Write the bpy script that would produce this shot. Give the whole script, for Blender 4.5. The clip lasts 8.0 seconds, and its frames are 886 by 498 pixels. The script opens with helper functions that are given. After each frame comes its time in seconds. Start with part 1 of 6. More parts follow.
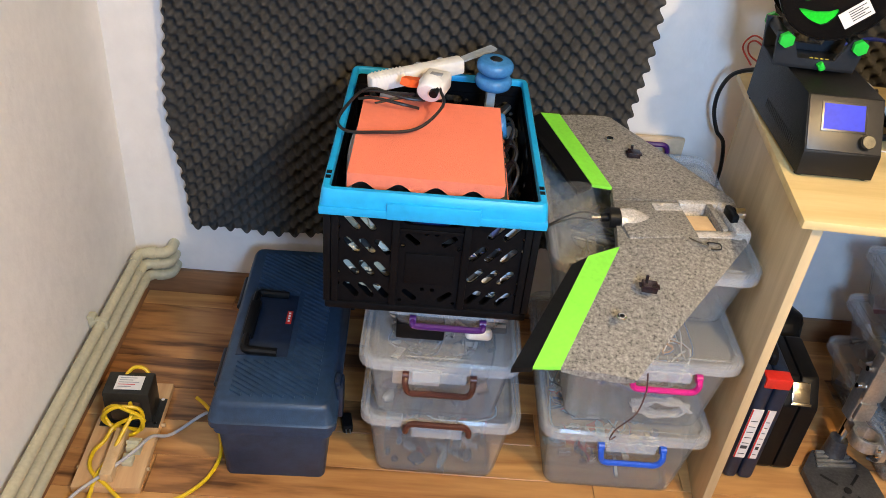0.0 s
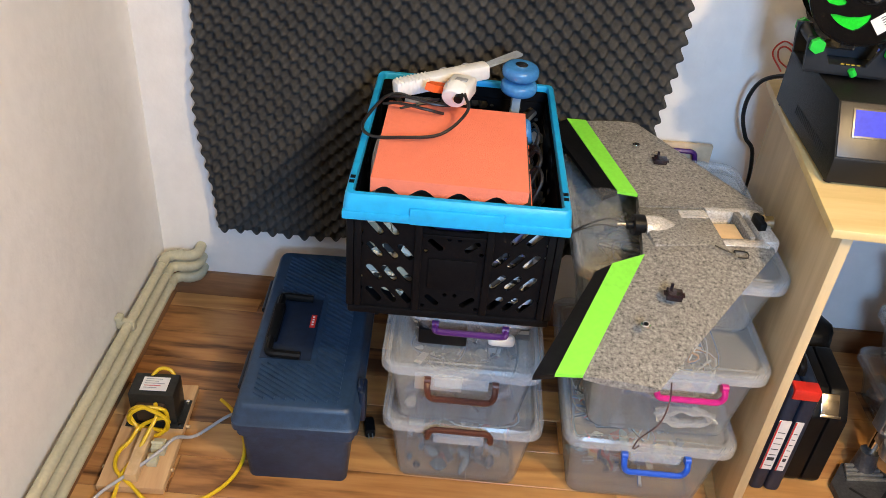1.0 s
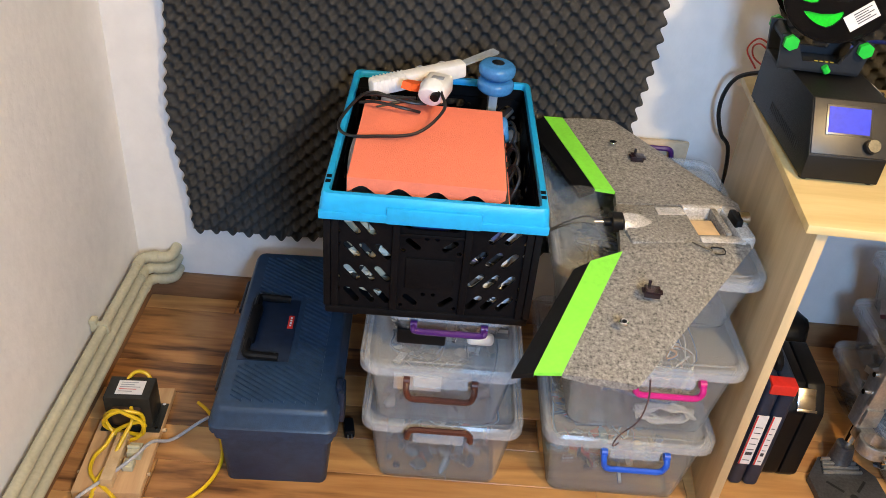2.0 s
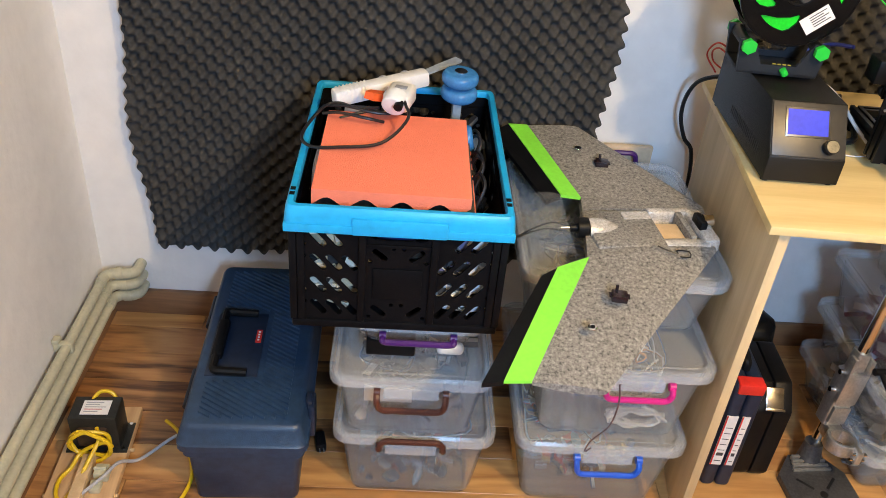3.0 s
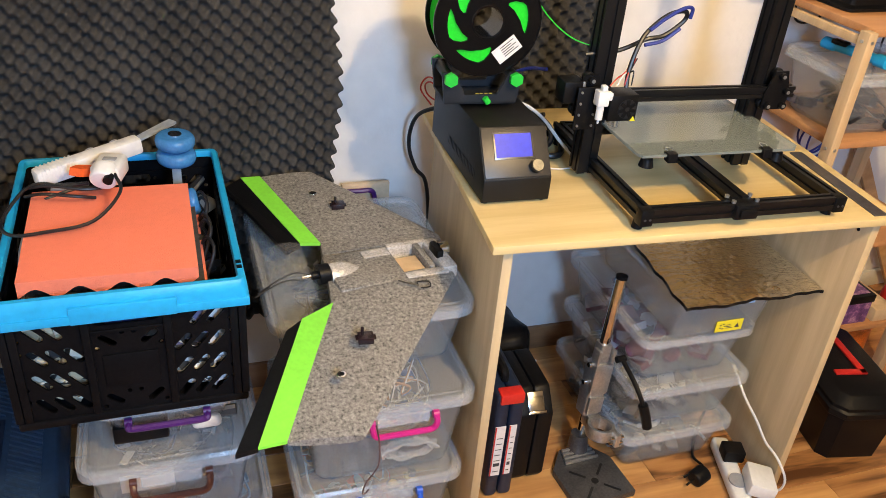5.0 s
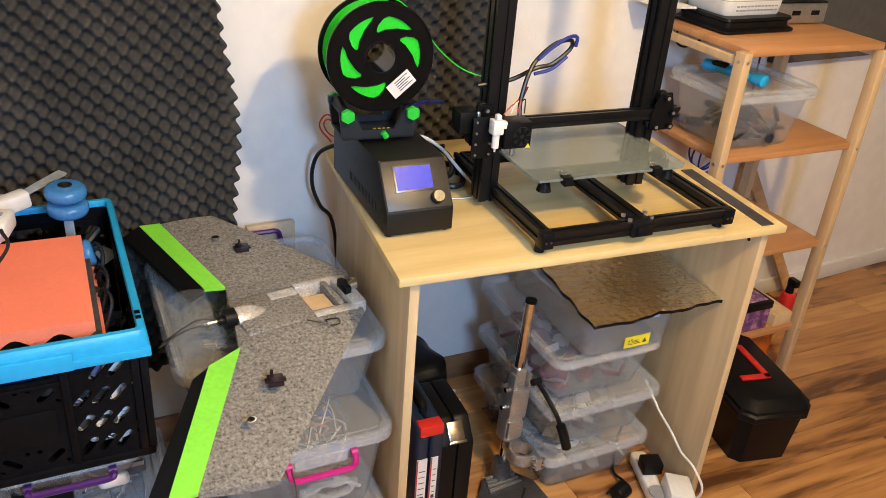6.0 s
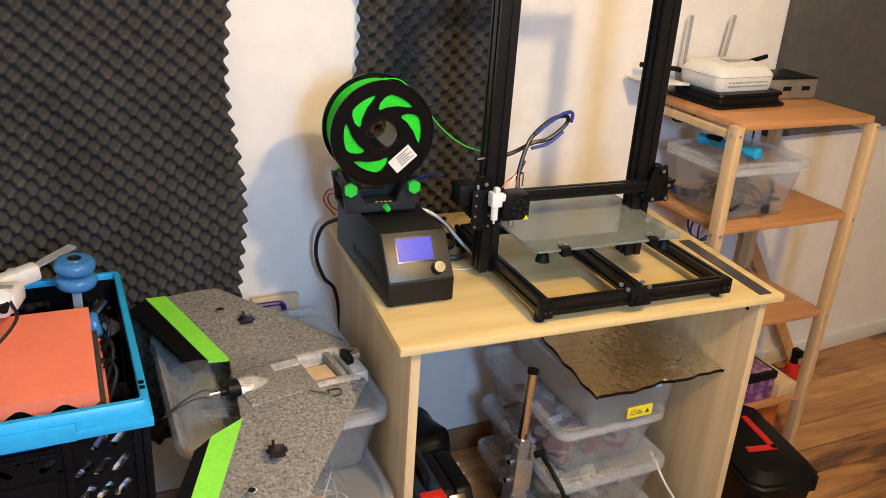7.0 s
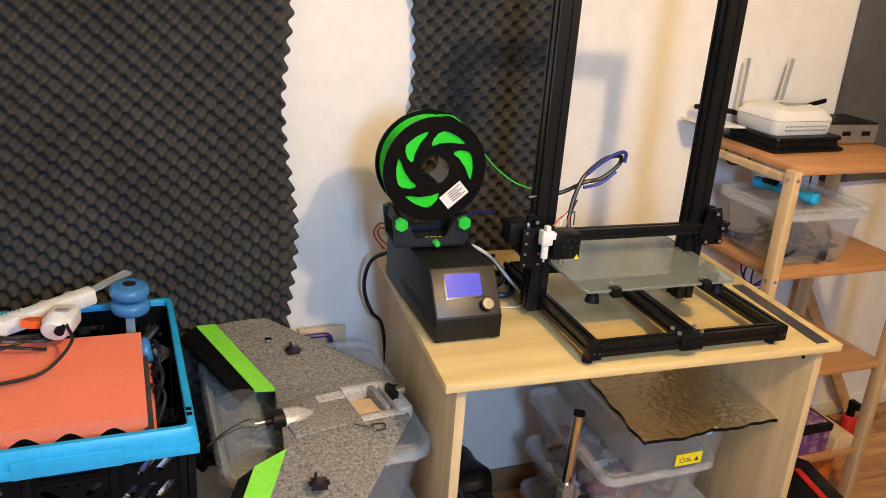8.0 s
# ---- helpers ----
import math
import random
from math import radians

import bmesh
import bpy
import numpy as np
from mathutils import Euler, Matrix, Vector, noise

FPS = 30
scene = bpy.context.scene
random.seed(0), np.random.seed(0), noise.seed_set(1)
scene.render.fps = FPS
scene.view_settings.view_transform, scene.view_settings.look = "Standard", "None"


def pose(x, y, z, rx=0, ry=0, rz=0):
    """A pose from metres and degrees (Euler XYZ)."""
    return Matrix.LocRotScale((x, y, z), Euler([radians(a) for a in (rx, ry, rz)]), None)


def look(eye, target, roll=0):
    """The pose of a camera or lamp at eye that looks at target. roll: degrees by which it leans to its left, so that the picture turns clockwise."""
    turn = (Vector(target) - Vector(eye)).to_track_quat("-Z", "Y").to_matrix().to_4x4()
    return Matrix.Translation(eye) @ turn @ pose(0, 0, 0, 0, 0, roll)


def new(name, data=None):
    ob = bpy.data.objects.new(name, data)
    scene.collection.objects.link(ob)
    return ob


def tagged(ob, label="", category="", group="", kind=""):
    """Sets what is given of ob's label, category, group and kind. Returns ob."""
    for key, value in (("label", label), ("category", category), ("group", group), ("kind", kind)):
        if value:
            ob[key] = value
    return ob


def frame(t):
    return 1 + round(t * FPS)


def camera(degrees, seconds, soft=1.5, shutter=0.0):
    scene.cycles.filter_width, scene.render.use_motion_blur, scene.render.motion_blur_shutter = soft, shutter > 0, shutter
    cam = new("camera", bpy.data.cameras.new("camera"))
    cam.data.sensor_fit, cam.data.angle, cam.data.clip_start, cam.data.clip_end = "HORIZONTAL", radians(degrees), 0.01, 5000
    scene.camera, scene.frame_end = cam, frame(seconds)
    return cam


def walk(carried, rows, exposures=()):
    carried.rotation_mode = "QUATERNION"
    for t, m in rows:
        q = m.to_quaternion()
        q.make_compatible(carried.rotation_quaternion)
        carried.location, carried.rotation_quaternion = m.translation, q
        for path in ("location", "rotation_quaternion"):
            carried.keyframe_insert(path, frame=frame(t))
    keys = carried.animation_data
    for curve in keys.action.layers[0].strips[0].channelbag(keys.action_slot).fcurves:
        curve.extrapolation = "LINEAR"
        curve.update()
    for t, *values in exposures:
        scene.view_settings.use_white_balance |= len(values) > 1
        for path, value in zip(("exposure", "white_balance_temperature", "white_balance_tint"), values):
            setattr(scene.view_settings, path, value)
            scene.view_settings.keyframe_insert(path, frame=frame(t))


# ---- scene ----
cam = camera(56.4, 8.0, soft=0.8)
PATH = [
    (0, (0.73, -1.738, 1.409), (0.789, -0.103, 0.259), 5.8),
    (0.5, (0.73, -1.742, 1.409), (0.745, -0.097, 0.271), 5.5),
    (1, (0.738, -1.735, 1.409), (0.729, -0.095, 0.263), 5.0),
    (1.5, (0.738, -1.732, 1.406), (0.75, -0.094, 0.257), 5.3),
    (3, (0.747, -1.722, 1.406), (0.857, -0.072, 0.282), 5.4),
    (3.5, (0.751, -1.723, 1.408), (0.913, -0.065, 0.301), 5.3),
    (4, (0.769, -1.716, 1.411), (1.033, -0.055, 0.329), 4.9),
    (4.5, (0.802, -1.706, 1.421), (1.235, -0.066, 0.361), 5.1),
    (5, (0.835, -1.716, 1.438), (1.441, -0.107, 0.415), 5.3),
    (5.2, (0.839, -1.715, 1.440), (1.506, -0.122, 0.432), 5.2),
    (6.3, (0.859, -1.738, 1.439), (1.671, -0.146, 0.540), 4.4),
    (6.5, (0.855, -1.744, 1.444), (1.672, -0.139, 0.574), 4.3),
    (7, (0.855, -1.758, 1.445), (1.658, -0.098, 0.67), 3.8),
    (7.5, (0.852, -1.762, 1.446), (1.625, -0.055, 0.748), 3.2),
    (8, (0.85, -1.753, 1.442), (1.559, -0.019, 0.743), 4.2),
]
walk(cam, [(t, look(eye, target, roll)) for t, eye, target, roll in PATH], [(0, 0.97, 6420, 8), (3.0, 0.96, 6480, 8), (4.5, 0.92, 6430, 9), (6.5, 0.74, 6680, 10), (8.0, 0.64, 6700, 10)])

# ---- light ----
world = bpy.data.worlds.new("world")
scene.world = world
world.use_nodes = True
sky = world.node_tree.nodes.new("ShaderNodeTexSky")
sky.sky_type, sky.sun_disc, sky.sun_elevation, sky.sun_rotation = "NISHITA", False, radians(25), radians(120)
world.node_tree.links.new(sky.outputs[0], world.node_tree.nodes["Background"].inputs[0])
world.node_tree.nodes["Background"].inputs[1].default_value = 0.1

bulb = bpy.data.lights.new("ceiling_bulb", "POINT")
bulb.energy, bulb.color, bulb.shadow_soft_size = 72, (1.0, 0.71, 0.35), 0.06
new("ceiling_bulb", bulb).location = (1.78, -1.95, 2.3)
day = bpy.data.lights.new("window_daylight", "AREA")
day.shape, day.size, day.size_y, day.energy, day.color = "RECTANGLE", 0.30, 0.40, 19.5, (0.34, 0.60, 1.0)
new("window_daylight", day).matrix_world = look((1.16, -2.36, 1.52), (1.16, 0, 0.8))


# ---- materials ----
def material(name, base, rough=0.5, metal=0.0, var=0.18, scale=12.0, bump=0.15, bump_scale=120.0, stretch=(1, 1, 1), rand=0.0, see=0.0, spec=0.5, glow=0.0, frost=0.0):
    """A surface with two scales of variation, fine relief, and see-through share."""
    m = bpy.data.materials.new(name)
    m.use_nodes = True
    nt = m.node_tree
    nd, ln = nt.nodes, nt.links
    b = nd["Principled BSDF"]
    tc = nd.new("ShaderNodeTexCoord")
    mp = nd.new("ShaderNodeMapping")
    mp.inputs["Scale"].default_value = stretch
    ln.new(tc.outputs["Object"], mp.inputs[0])
    n1, n2 = nd.new("ShaderNodeTexNoise"), nd.new("ShaderNodeTexNoise")
    n1.inputs["Scale"].default_value, n2.inputs["Scale"].default_value = scale, scale * 9
    n1.inputs["Detail"].default_value = n2.inputs["Detail"].default_value = 4
    ln.new(mp.outputs[0], n1.inputs["Vector"])
    ln.new(mp.outputs[0], n2.inputs["Vector"])
    add = nd.new("ShaderNodeMath")
    add.operation = "ADD"
    ln.new(n1.outputs["Fac"], add.inputs[0])
    ln.new(n2.outputs["Fac"], add.inputs[1])
    rng = nd.new("ShaderNodeMapRange")
    rng.inputs["From Min"].default_value, rng.inputs["From Max"].default_value = 0.7, 1.3
    rng.inputs["To Min"].default_value, rng.inputs["To Max"].default_value = 1 - var, 1 + var
    ln.new(add.outputs[0], rng.inputs["Value"])
    fac = rng.outputs[0]
    if rand:
        oi = nd.new("ShaderNodeObjectInfo")
        r2 = nd.new("ShaderNodeMapRange")
        r2.inputs["To Min"].default_value, r2.inputs["To Max"].default_value = 1 - rand, 1 + rand
        ln.new(oi.outputs["Random"], r2.inputs["Value"])
        mu = nd.new("ShaderNodeMath")
        mu.operation = "MULTIPLY"
        ln.new(fac, mu.inputs[0])
        ln.new(r2.outputs[0], mu.inputs[1])
        fac = mu.outputs[0]
    vm = nd.new("ShaderNodeVectorMath")
    vm.operation = "SCALE"
    vm.inputs[0].default_value = base
    ln.new(fac, vm.inputs["Scale"])
    ln.new(vm.outputs[0], b.inputs["Base Color"])
    b.inputs["Roughness"].default_value, b.inputs["Metallic"].default_value = rough, metal
    b.inputs["Specular IOR Level"].default_value = spec
    if bump:
        n3 = nd.new("ShaderNodeTexNoise")
        n3.inputs["Scale"].default_value = bump_scale
        n3.inputs["Detail"].default_value = 3
        ln.new(mp.outputs[0], n3.inputs["Vector"])
        bp = nd.new("ShaderNodeBump")
        bp.inputs["Strength"].default_value, bp.inputs["Distance"].default_value = bump, 0.004
        ln.new(n3.outputs["Fac"], bp.inputs["Height"])
        ln.new(bp.outputs[0], b.inputs["Normal"])
    if glow:
        ln.new(vm.outputs[0], b.inputs["Emission Color"])
        b.inputs["Emission Strength"].default_value = glow
    if see:
        tr, mx = nd.new("ShaderNodeBsdfTransparent"), nd.new("ShaderNodeMixShader")
        tr.inputs[0].default_value = (0.95, 0.97, 0.98, 1)
        mx.inputs[0].default_value = 1 - see
        clear = tr.outputs[0]
        if frost:
            rf, m2 = nd.new("ShaderNodeBsdfRefraction"), nd.new("ShaderNodeMixShader")
            rf.inputs["Roughness"].default_value, rf.inputs["IOR"].default_value = frost, 1.03
            rf.inputs["Color"].default_value = (0.97, 0.98, 0.99, 1)
            m2.inputs[0].default_value = 0.5
            ln.new(tr.outputs[0], m2.inputs[1])
            ln.new(rf.outputs[0], m2.inputs[2])
            clear = m2.outputs[0]
        ln.new(clear, mx.inputs[1])
        ln.new(b.outputs[0], mx.inputs[2])
        ln.new(mx.outputs[0], nd["Material Output"].inputs["Surface"])
    return m


def wood(name, dark, light, rough=0.4, grain=3.0, along=(0.6, 9, 9), rand=0.15, knots=0.5, middle=None):
    """Wood grain that runs along the axis with the smallest stretch; each piece shifts its own grain."""
    m = bpy.data.materials.new(name)
    m.use_nodes = True
    nd, ln = m.node_tree.nodes, m.node_tree.links
    b = nd["Principled BSDF"]
    tc, oi, mp = nd.new("ShaderNodeTexCoord"), nd.new("ShaderNodeObjectInfo"), nd.new("ShaderNodeMapping")
    mp.inputs["Scale"].default_value = along
    sh = nd.new("ShaderNodeVectorMath")
    sh.operation = "MULTIPLY_ADD"
    sh.inputs[1].default_value = (1, 1, 1)
    sc = nd.new("ShaderNodeVectorMath")
    sc.operation = "SCALE"
    sc.inputs[0].default_value = (17, 31, 7)
    ln.new(oi.outputs["Random"], sc.inputs["Scale"])
    ln.new(tc.outputs["Object"], sh.inputs[0])
    ln.new(sc.outputs[0], sh.inputs[2])
    ln.new(sh.outputs[0], mp.inputs[0])
    n1, n2 = nd.new("ShaderNodeTexNoise"), nd.new("ShaderNodeTexNoise")
    n1.inputs["Scale"].default_value, n1.inputs["Detail"].default_value, n1.inputs["Distortion"].default_value = grain, 6, knots
    n2.inputs["Scale"].default_value, n2.inputs["Detail"].default_value = grain * 9, 3
    ln.new(mp.outputs[0], n1.inputs["Vector"])
    ln.new(mp.outputs[0], n2.inputs["Vector"])
    mixn = nd.new("ShaderNodeMath")
    mixn.operation = "MULTIPLY_ADD"
    mixn.inputs[1].default_value = 0.22
    ln.new(n2.outputs["Fac"], mixn.inputs[0])
    ln.new(n1.outputs["Fac"], mixn.inputs[2])
    r2 = nd.new("ShaderNodeMapRange")
    r2.inputs["To Min"].default_value, r2.inputs["To Max"].default_value = -rand, rand
    ln.new(oi.outputs["Random"], r2.inputs["Value"])
    ad = nd.new("ShaderNodeMath")
    ln.new(mixn.outputs[0], ad.inputs[0])
    ln.new(r2.outputs[0], ad.inputs[1])
    rp = nd.new("ShaderNodeValToRGB")
    rp.color_ramp.elements[0].position, rp.color_ramp.elements[0].color = 0.42, (*dark, 1)
    rp.color_ramp.elements[1].position, rp.color_ramp.elements[1].color = 0.86, (*light, 1)
    if middle:
        rp.color_ramp.elements[0].position = 0.36
        rp.color_ramp.elements.new(0.53).color = (*middle, 1)
    ln.new(ad.outputs[0], rp.inputs[0])
    ln.new(rp.outputs[0], b.inputs["Base Color"])
    b.inputs["Roughness"].default_value = rough
    bp = nd.new("ShaderNodeBump")
    bp.inputs["Strength"].default_value, bp.inputs["Distance"].default_value = 0.12, 0.002
    ln.new(n2.outputs["Fac"], bp.inputs["Height"])
    ln.new(bp.outputs[0], b.inputs["Normal"])
    return m


def mottled(name, stops, scale=60.0, rough=0.6, island=False, bump=0.3):
    """Colours from a ramp, by fine speckle or piece by piece."""
    m = bpy.data.materials.new(name)
    m.use_nodes = True
    nd, ln = m.node_tree.nodes, m.node_tree.links
    b = nd["Principled BSDF"]
    rp = nd.new("ShaderNodeValToRGB")
    rp.color_ramp.interpolation = "CONSTANT" if island else "LINEAR"
    while len(rp.color_ramp.elements) < len(stops):
        rp.color_ramp.elements.new(0.5)
    for e, (p, c) in zip(rp.color_ramp.elements, stops):
        e.position, e.color = p, (*c, 1)
    if island:
        g = nd.new("ShaderNodeNewGeometry")
        ln.new(g.outputs["Random Per Island"], rp.inputs[0])
    else:
        tc, n1 = nd.new("ShaderNodeTexCoord"), nd.new("ShaderNodeTexNoise")
        n1.inputs["Scale"].default_value, n1.inputs["Detail"].default_value = scale, 5
        n1.inputs["Roughness"].default_value = 0.7
        ln.new(tc.outputs["Object"], n1.inputs["Vector"])
        ln.new(n1.outputs["Fac"], rp.inputs[0])
        bp = nd.new("ShaderNodeBump")
        bp.inputs["Strength"].default_value, bp.inputs["Distance"].default_value = bump, 0.002
        ln.new(n1.outputs["Fac"], bp.inputs["Height"])
        ln.new(bp.outputs[0], b.inputs["Normal"])
    ln.new(rp.outputs[0], b.inputs["Base Color"])
    b.inputs["Roughness"].default_value = rough
    return m


PAINT = material("wall_paint", (0.80, 0.78, 0.76), 0.85, var=0.05, scale=2.2, bump=0.35, bump_scale=45)
# out-of-view ceiling and far walls: coloured dark to cut bounced fill light
CEIL = material("low_bounce_ceiling", (0.50, 0.48, 0.46), 0.9, var=0.03)
FARP = material("low_bounce_wall", (0.24, 0.22, 0.20), 0.9, var=0.08, scale=2)
LAMINATE = wood("floor_laminate", (0.10, 0.040, 0.014), (0.60, 0.33, 0.118), 0.33, 1.7, (0.8, 7.0, 7.0), 0.17, 1.7, (0.37, 0.170, 0.057))
SKIRT = wood("skirting_wood", (0.15, 0.065, 0.026), (0.33, 0.165, 0.07), 0.45, 3, (0.8, 9, 9), 0.02)
SKIRTL = wood("skirting_wood_side", (0.15, 0.065, 0.026), (0.33, 0.165, 0.07), 0.45, 3, (9, 0.8, 9), 0.02)
# the top's lamplit brightness is put into its colour; the uprights are darker
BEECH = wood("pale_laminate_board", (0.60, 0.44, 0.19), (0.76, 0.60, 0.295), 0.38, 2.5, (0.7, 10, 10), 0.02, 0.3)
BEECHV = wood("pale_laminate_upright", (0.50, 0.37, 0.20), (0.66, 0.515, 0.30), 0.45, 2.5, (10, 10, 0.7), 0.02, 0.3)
SHELFW = wood("orange_shelf_board", (0.44, 0.20, 0.075), (0.60, 0.31, 0.13), 0.4, 2.5, (0.8, 10, 10), 0.03, 0.3)
PINE = wood("pine_post", (0.52, 0.35, 0.18), (0.68, 0.50, 0.29), 0.5, 3, (10, 10, 0.8), 0.05, 0.3)
PINEB = wood("pine_block", (0.48, 0.28, 0.13), (0.66, 0.43, 0.22), 0.55, 3, (10, 1, 10), 0.05, 0.4)
FOAM = material("charcoal_foam", (0.062, 0.059, 0.056), 0.88, var=0.25, scale=9, bump=0.6, bump_scale=600, spec=0.15)
GREYP = material("grey_felt_panel", (0.085, 0.083, 0.078), 0.9, var=0.15, scale=4, bump=0.4, bump_scale=300)
PIPE = material("cream_plastic_pipe", (0.50, 0.47, 0.33), 0.45, var=0.12, scale=14, bump=0.05)
NAVY = material("navy_plastic", (0.017, 0.041, 0.086), 0.42, var=0.3, scale=7, bump=0.12, bump_scale=400, spec=0.5)
NAVYD = material("dark_navy_plastic", (0.010, 0.020, 0.044), 0.45, var=0.3, scale=7, bump=0.12, bump_scale=400)
BLACK = material("black_plastic", (0.0055, 0.0055, 0.006), 0.40, var=0.3, scale=16, bump=0.1, bump_scale=500, spec=0.16)
CRATEB = material("black_crate_plastic", (0.0045, 0.0045, 0.0055), 0.5, var=0.3, scale=16, bump=0.1, bump_scale=300, spec=0.08)
MATTE = material("black_powder_coat", (0.0055, 0.0053, 0.005), 0.42, var=0.2, scale=10, bump=0.25, bump_scale=900, spec=0.35)
ALUB = material("black_anodised", (0.0065, 0.0065, 0.007), 0.38, 0.2, var=0.2, bump=0.0)
FACE = material("bronze_grey_panel", (0.058, 0.053, 0.046), 0.36, 0.4, var=0.1, bump=0.1, bump_scale=700)
CYAN = material("sky_blue_plastic", (0.014, 0.36, 0.70), 0.4, var=0.1, scale=8, bump=0.05)
CLEAR = material("frosted_clear_plastic", (0.86, 0.87, 0.89), 0.16, var=0.03, scale=5, bump=0.03, bump_scale=25, see=0.89, frost=0.14)
CLEARL = material("frosted_lid_plastic", (0.86, 0.87, 0.88), 0.16, var=0.03, scale=5, bump=0.03, bump_scale=25, see=0.75)
CLEARF = material("cloudy_clear_plastic", (0.80, 0.83, 0.86), 0.2, var=0.04, scale=5, bump=0.03, bump_scale=25, see=0.87, frost=0.2)
ORANGE = material("orange_foam", (0.84, 0.225, 0.135), 0.95, var=0.035, scale=10, bump=0.35, bump_scale=500, spec=0.1)
WHITE = material("white_plastic", (0.74, 0.74, 0.72), 0.38, var=0.06, bump=0.03)
GREYPL = material("grey_plastic", (0.30, 0.31, 0.33), 0.4, var=0.12, bump=0.05)
PAPER = material("printed_label_paper", (0.76, 0.74, 0.72), 0.7, var=0.05, bump=0.05)
INK = material("label_ink", (0.05, 0.05, 0.055), 0.7, var=0.1, bump=0)
INKR = material("red_ink", (0.55, 0.04, 0.04), 0.6, var=0.1, bump=0)
RED = material("red_plastic", (0.60, 0.025, 0.018), 0.4, var=0.12, bump=0.05)
BLUEW = material("blue_urethane", (0.05, 0.22, 0.52), 0.25, var=0.15, scale=20, bump=0.03, see=0.12)
PALEB = material("pale_blue_metal", (0.35, 0.45, 0.55), 0.35, 0.5, var=0.1, bump=0.05)
EPP = mottled("grey_foam_beads", ((0.33, (0.04, 0.038, 0.034)), (0.43, (0.165, 0.155, 0.138)), (0.54, (0.245, 0.232, 0.207)), (0.68, (0.39, 0.37, 0.33))), 175, 0.5)
EPPS = material("silvered_foam", (0.62, 0.58, 0.52), 0.27, 0.3, var=0.35, scale=30, bump=0.4, bump_scale=160)
LIME = material("lime_tape", (0.24, 0.76, 0.055), 0.5, var=0.08, scale=14, bump=0.15, bump_scale=160)
GREEN = material("green_filament", (0.015, 0.62, 0.022), 0.32, var=0.12, scale=30, bump=0.2, bump_scale=300)
GREENP = material("green_printed_plastic", (0.02, 0.50, 0.045), 0.4, var=0.1, bump=0.1)
YELLOW = material("yellow_cable", (0.72, 0.47, 0.012), 0.38, var=0.1, bump=0.03)
GREYC = material("grey_cable", (0.42, 0.41, 0.42), 0.45, var=0.12, bump=0.03)
CABLE = material("black_cable", (0.010, 0.010, 0.011), 0.4, var=0.2, bump=0.03)
WHITEC = material("white_cable", (0.70, 0.69, 0.67), 0.45, var=0.06, bump=0.03)
BLUEC = material("blue_cable", (0.02, 0.035, 0.22), 0.4, var=0.2, bump=0.03)
REDC = material("red_cable", (0.45, 0.03, 0.02), 0.4, var=0.2, bump=0.03)
STEEL = material("cast_aluminium", (0.46, 0.46, 0.45), 0.32, 0.8, var=0.2, scale=20, bump=0.15, bump_scale=200)
DSTEEL = material("dark_cast_iron", (0.095, 0.095, 0.10), 0.45, 0.6, var=0.25, scale=20, bump=0.25, bump_scale=200)
CHROME = material("chrome", (0.72, 0.71, 0.69), 0.12, 1.0, var=0.08, bump=0.0)
FOIL = material("wrinkled_silver_foil", (0.92, 0.88, 0.80), 0.11, 1.0, var=0.10, scale=16, bump=1.0, bump_scale=120, stretch=(0.6, 1.6, 1))
GLASS = material("green_grey_bed_glass", (0.25, 0.285, 0.262), 0.07, var=0.08, scale=5, bump=0.0, see=0.35, spec=0.8)
SCREEN = material("blue_lcd", (0.028, 0.038, 0.36), 0.12, var=0.12, scale=14, bump=0, glow=0.55)
BROWNH = material("brown_plastic_handle", (0.075, 0.022, 0.014), 0.35, var=0.15, bump=0.03)
BLUEH = material("blue_plastic_handle", (0.012, 0.09, 0.55), 0.35, var=0.1, bump=0.03)
PINKH = material("magenta_plastic_handle", (0.52, 0.012, 0.19), 0.35, var=0.1, bump=0.03)
PURPH = material("purple_plastic_handle", (0.055, 0.010, 0.12), 0.35, var=0.1, bump=0.03)
DARKMET = material("lacquered_steel", (0.030, 0.030, 0.026), 0.4, 0.4, var=0.2, bump=0.1)
STICKY = material("yellow_sticker", (0.78, 0.68, 0.03), 0.5, var=0.06, bump=0.03)
AMBER = material("orange_red_tin", (0.50, 0.11, 0.015), 0.35, var=0.35, scale=30, bump=0.05)
PRINT = mottled("purple_floral_print", ((0.3, (0.03, 0.015, 0.06)), (0.5, (0.16, 0.06, 0.20)), (0.62, (0.45, 0.22, 0.35)), (0.75, (0.7, 0.55, 0.6))), 45, 0.4)
BLUISH = mottled("blue_grey_bits", ((0.0, (0.10, 0.14, 0.19)), (0.3, (0.20, 0.26, 0.32)), (0.55, (0.05, 0.06, 0.08)), (0.75, (0.40, 0.45, 0.50)), (0.93, (0.38, 0.10, 0.09))), island=True)
GREYISH = mottled("grey_bits", ((0.0, (0.10, 0.11, 0.12)), (0.3, (0.30, 0.30, 0.31)), (0.55, (0.05, 0.05, 0.06)), (0.75, (0.50, 0.50, 0.49)), (0.95, (0.20, 0.24, 0.32))), island=True)
PARTS = mottled("assorted_small_parts", ((0.0, (0.35, 0.36, 0.38)), (0.22, (0.03, 0.03, 0.035)), (0.42, (0.62, 0.62, 0.60)), (0.58, (0.05, 0.10, 0.22)), (0.68, (0.25, 0.26, 0.25)), (0.80, (0.48, 0.06, 0.04)), (0.87, (0.30, 0.45, 0.55)), (0.95, (0.50, 0.36, 0.14))), island=True)
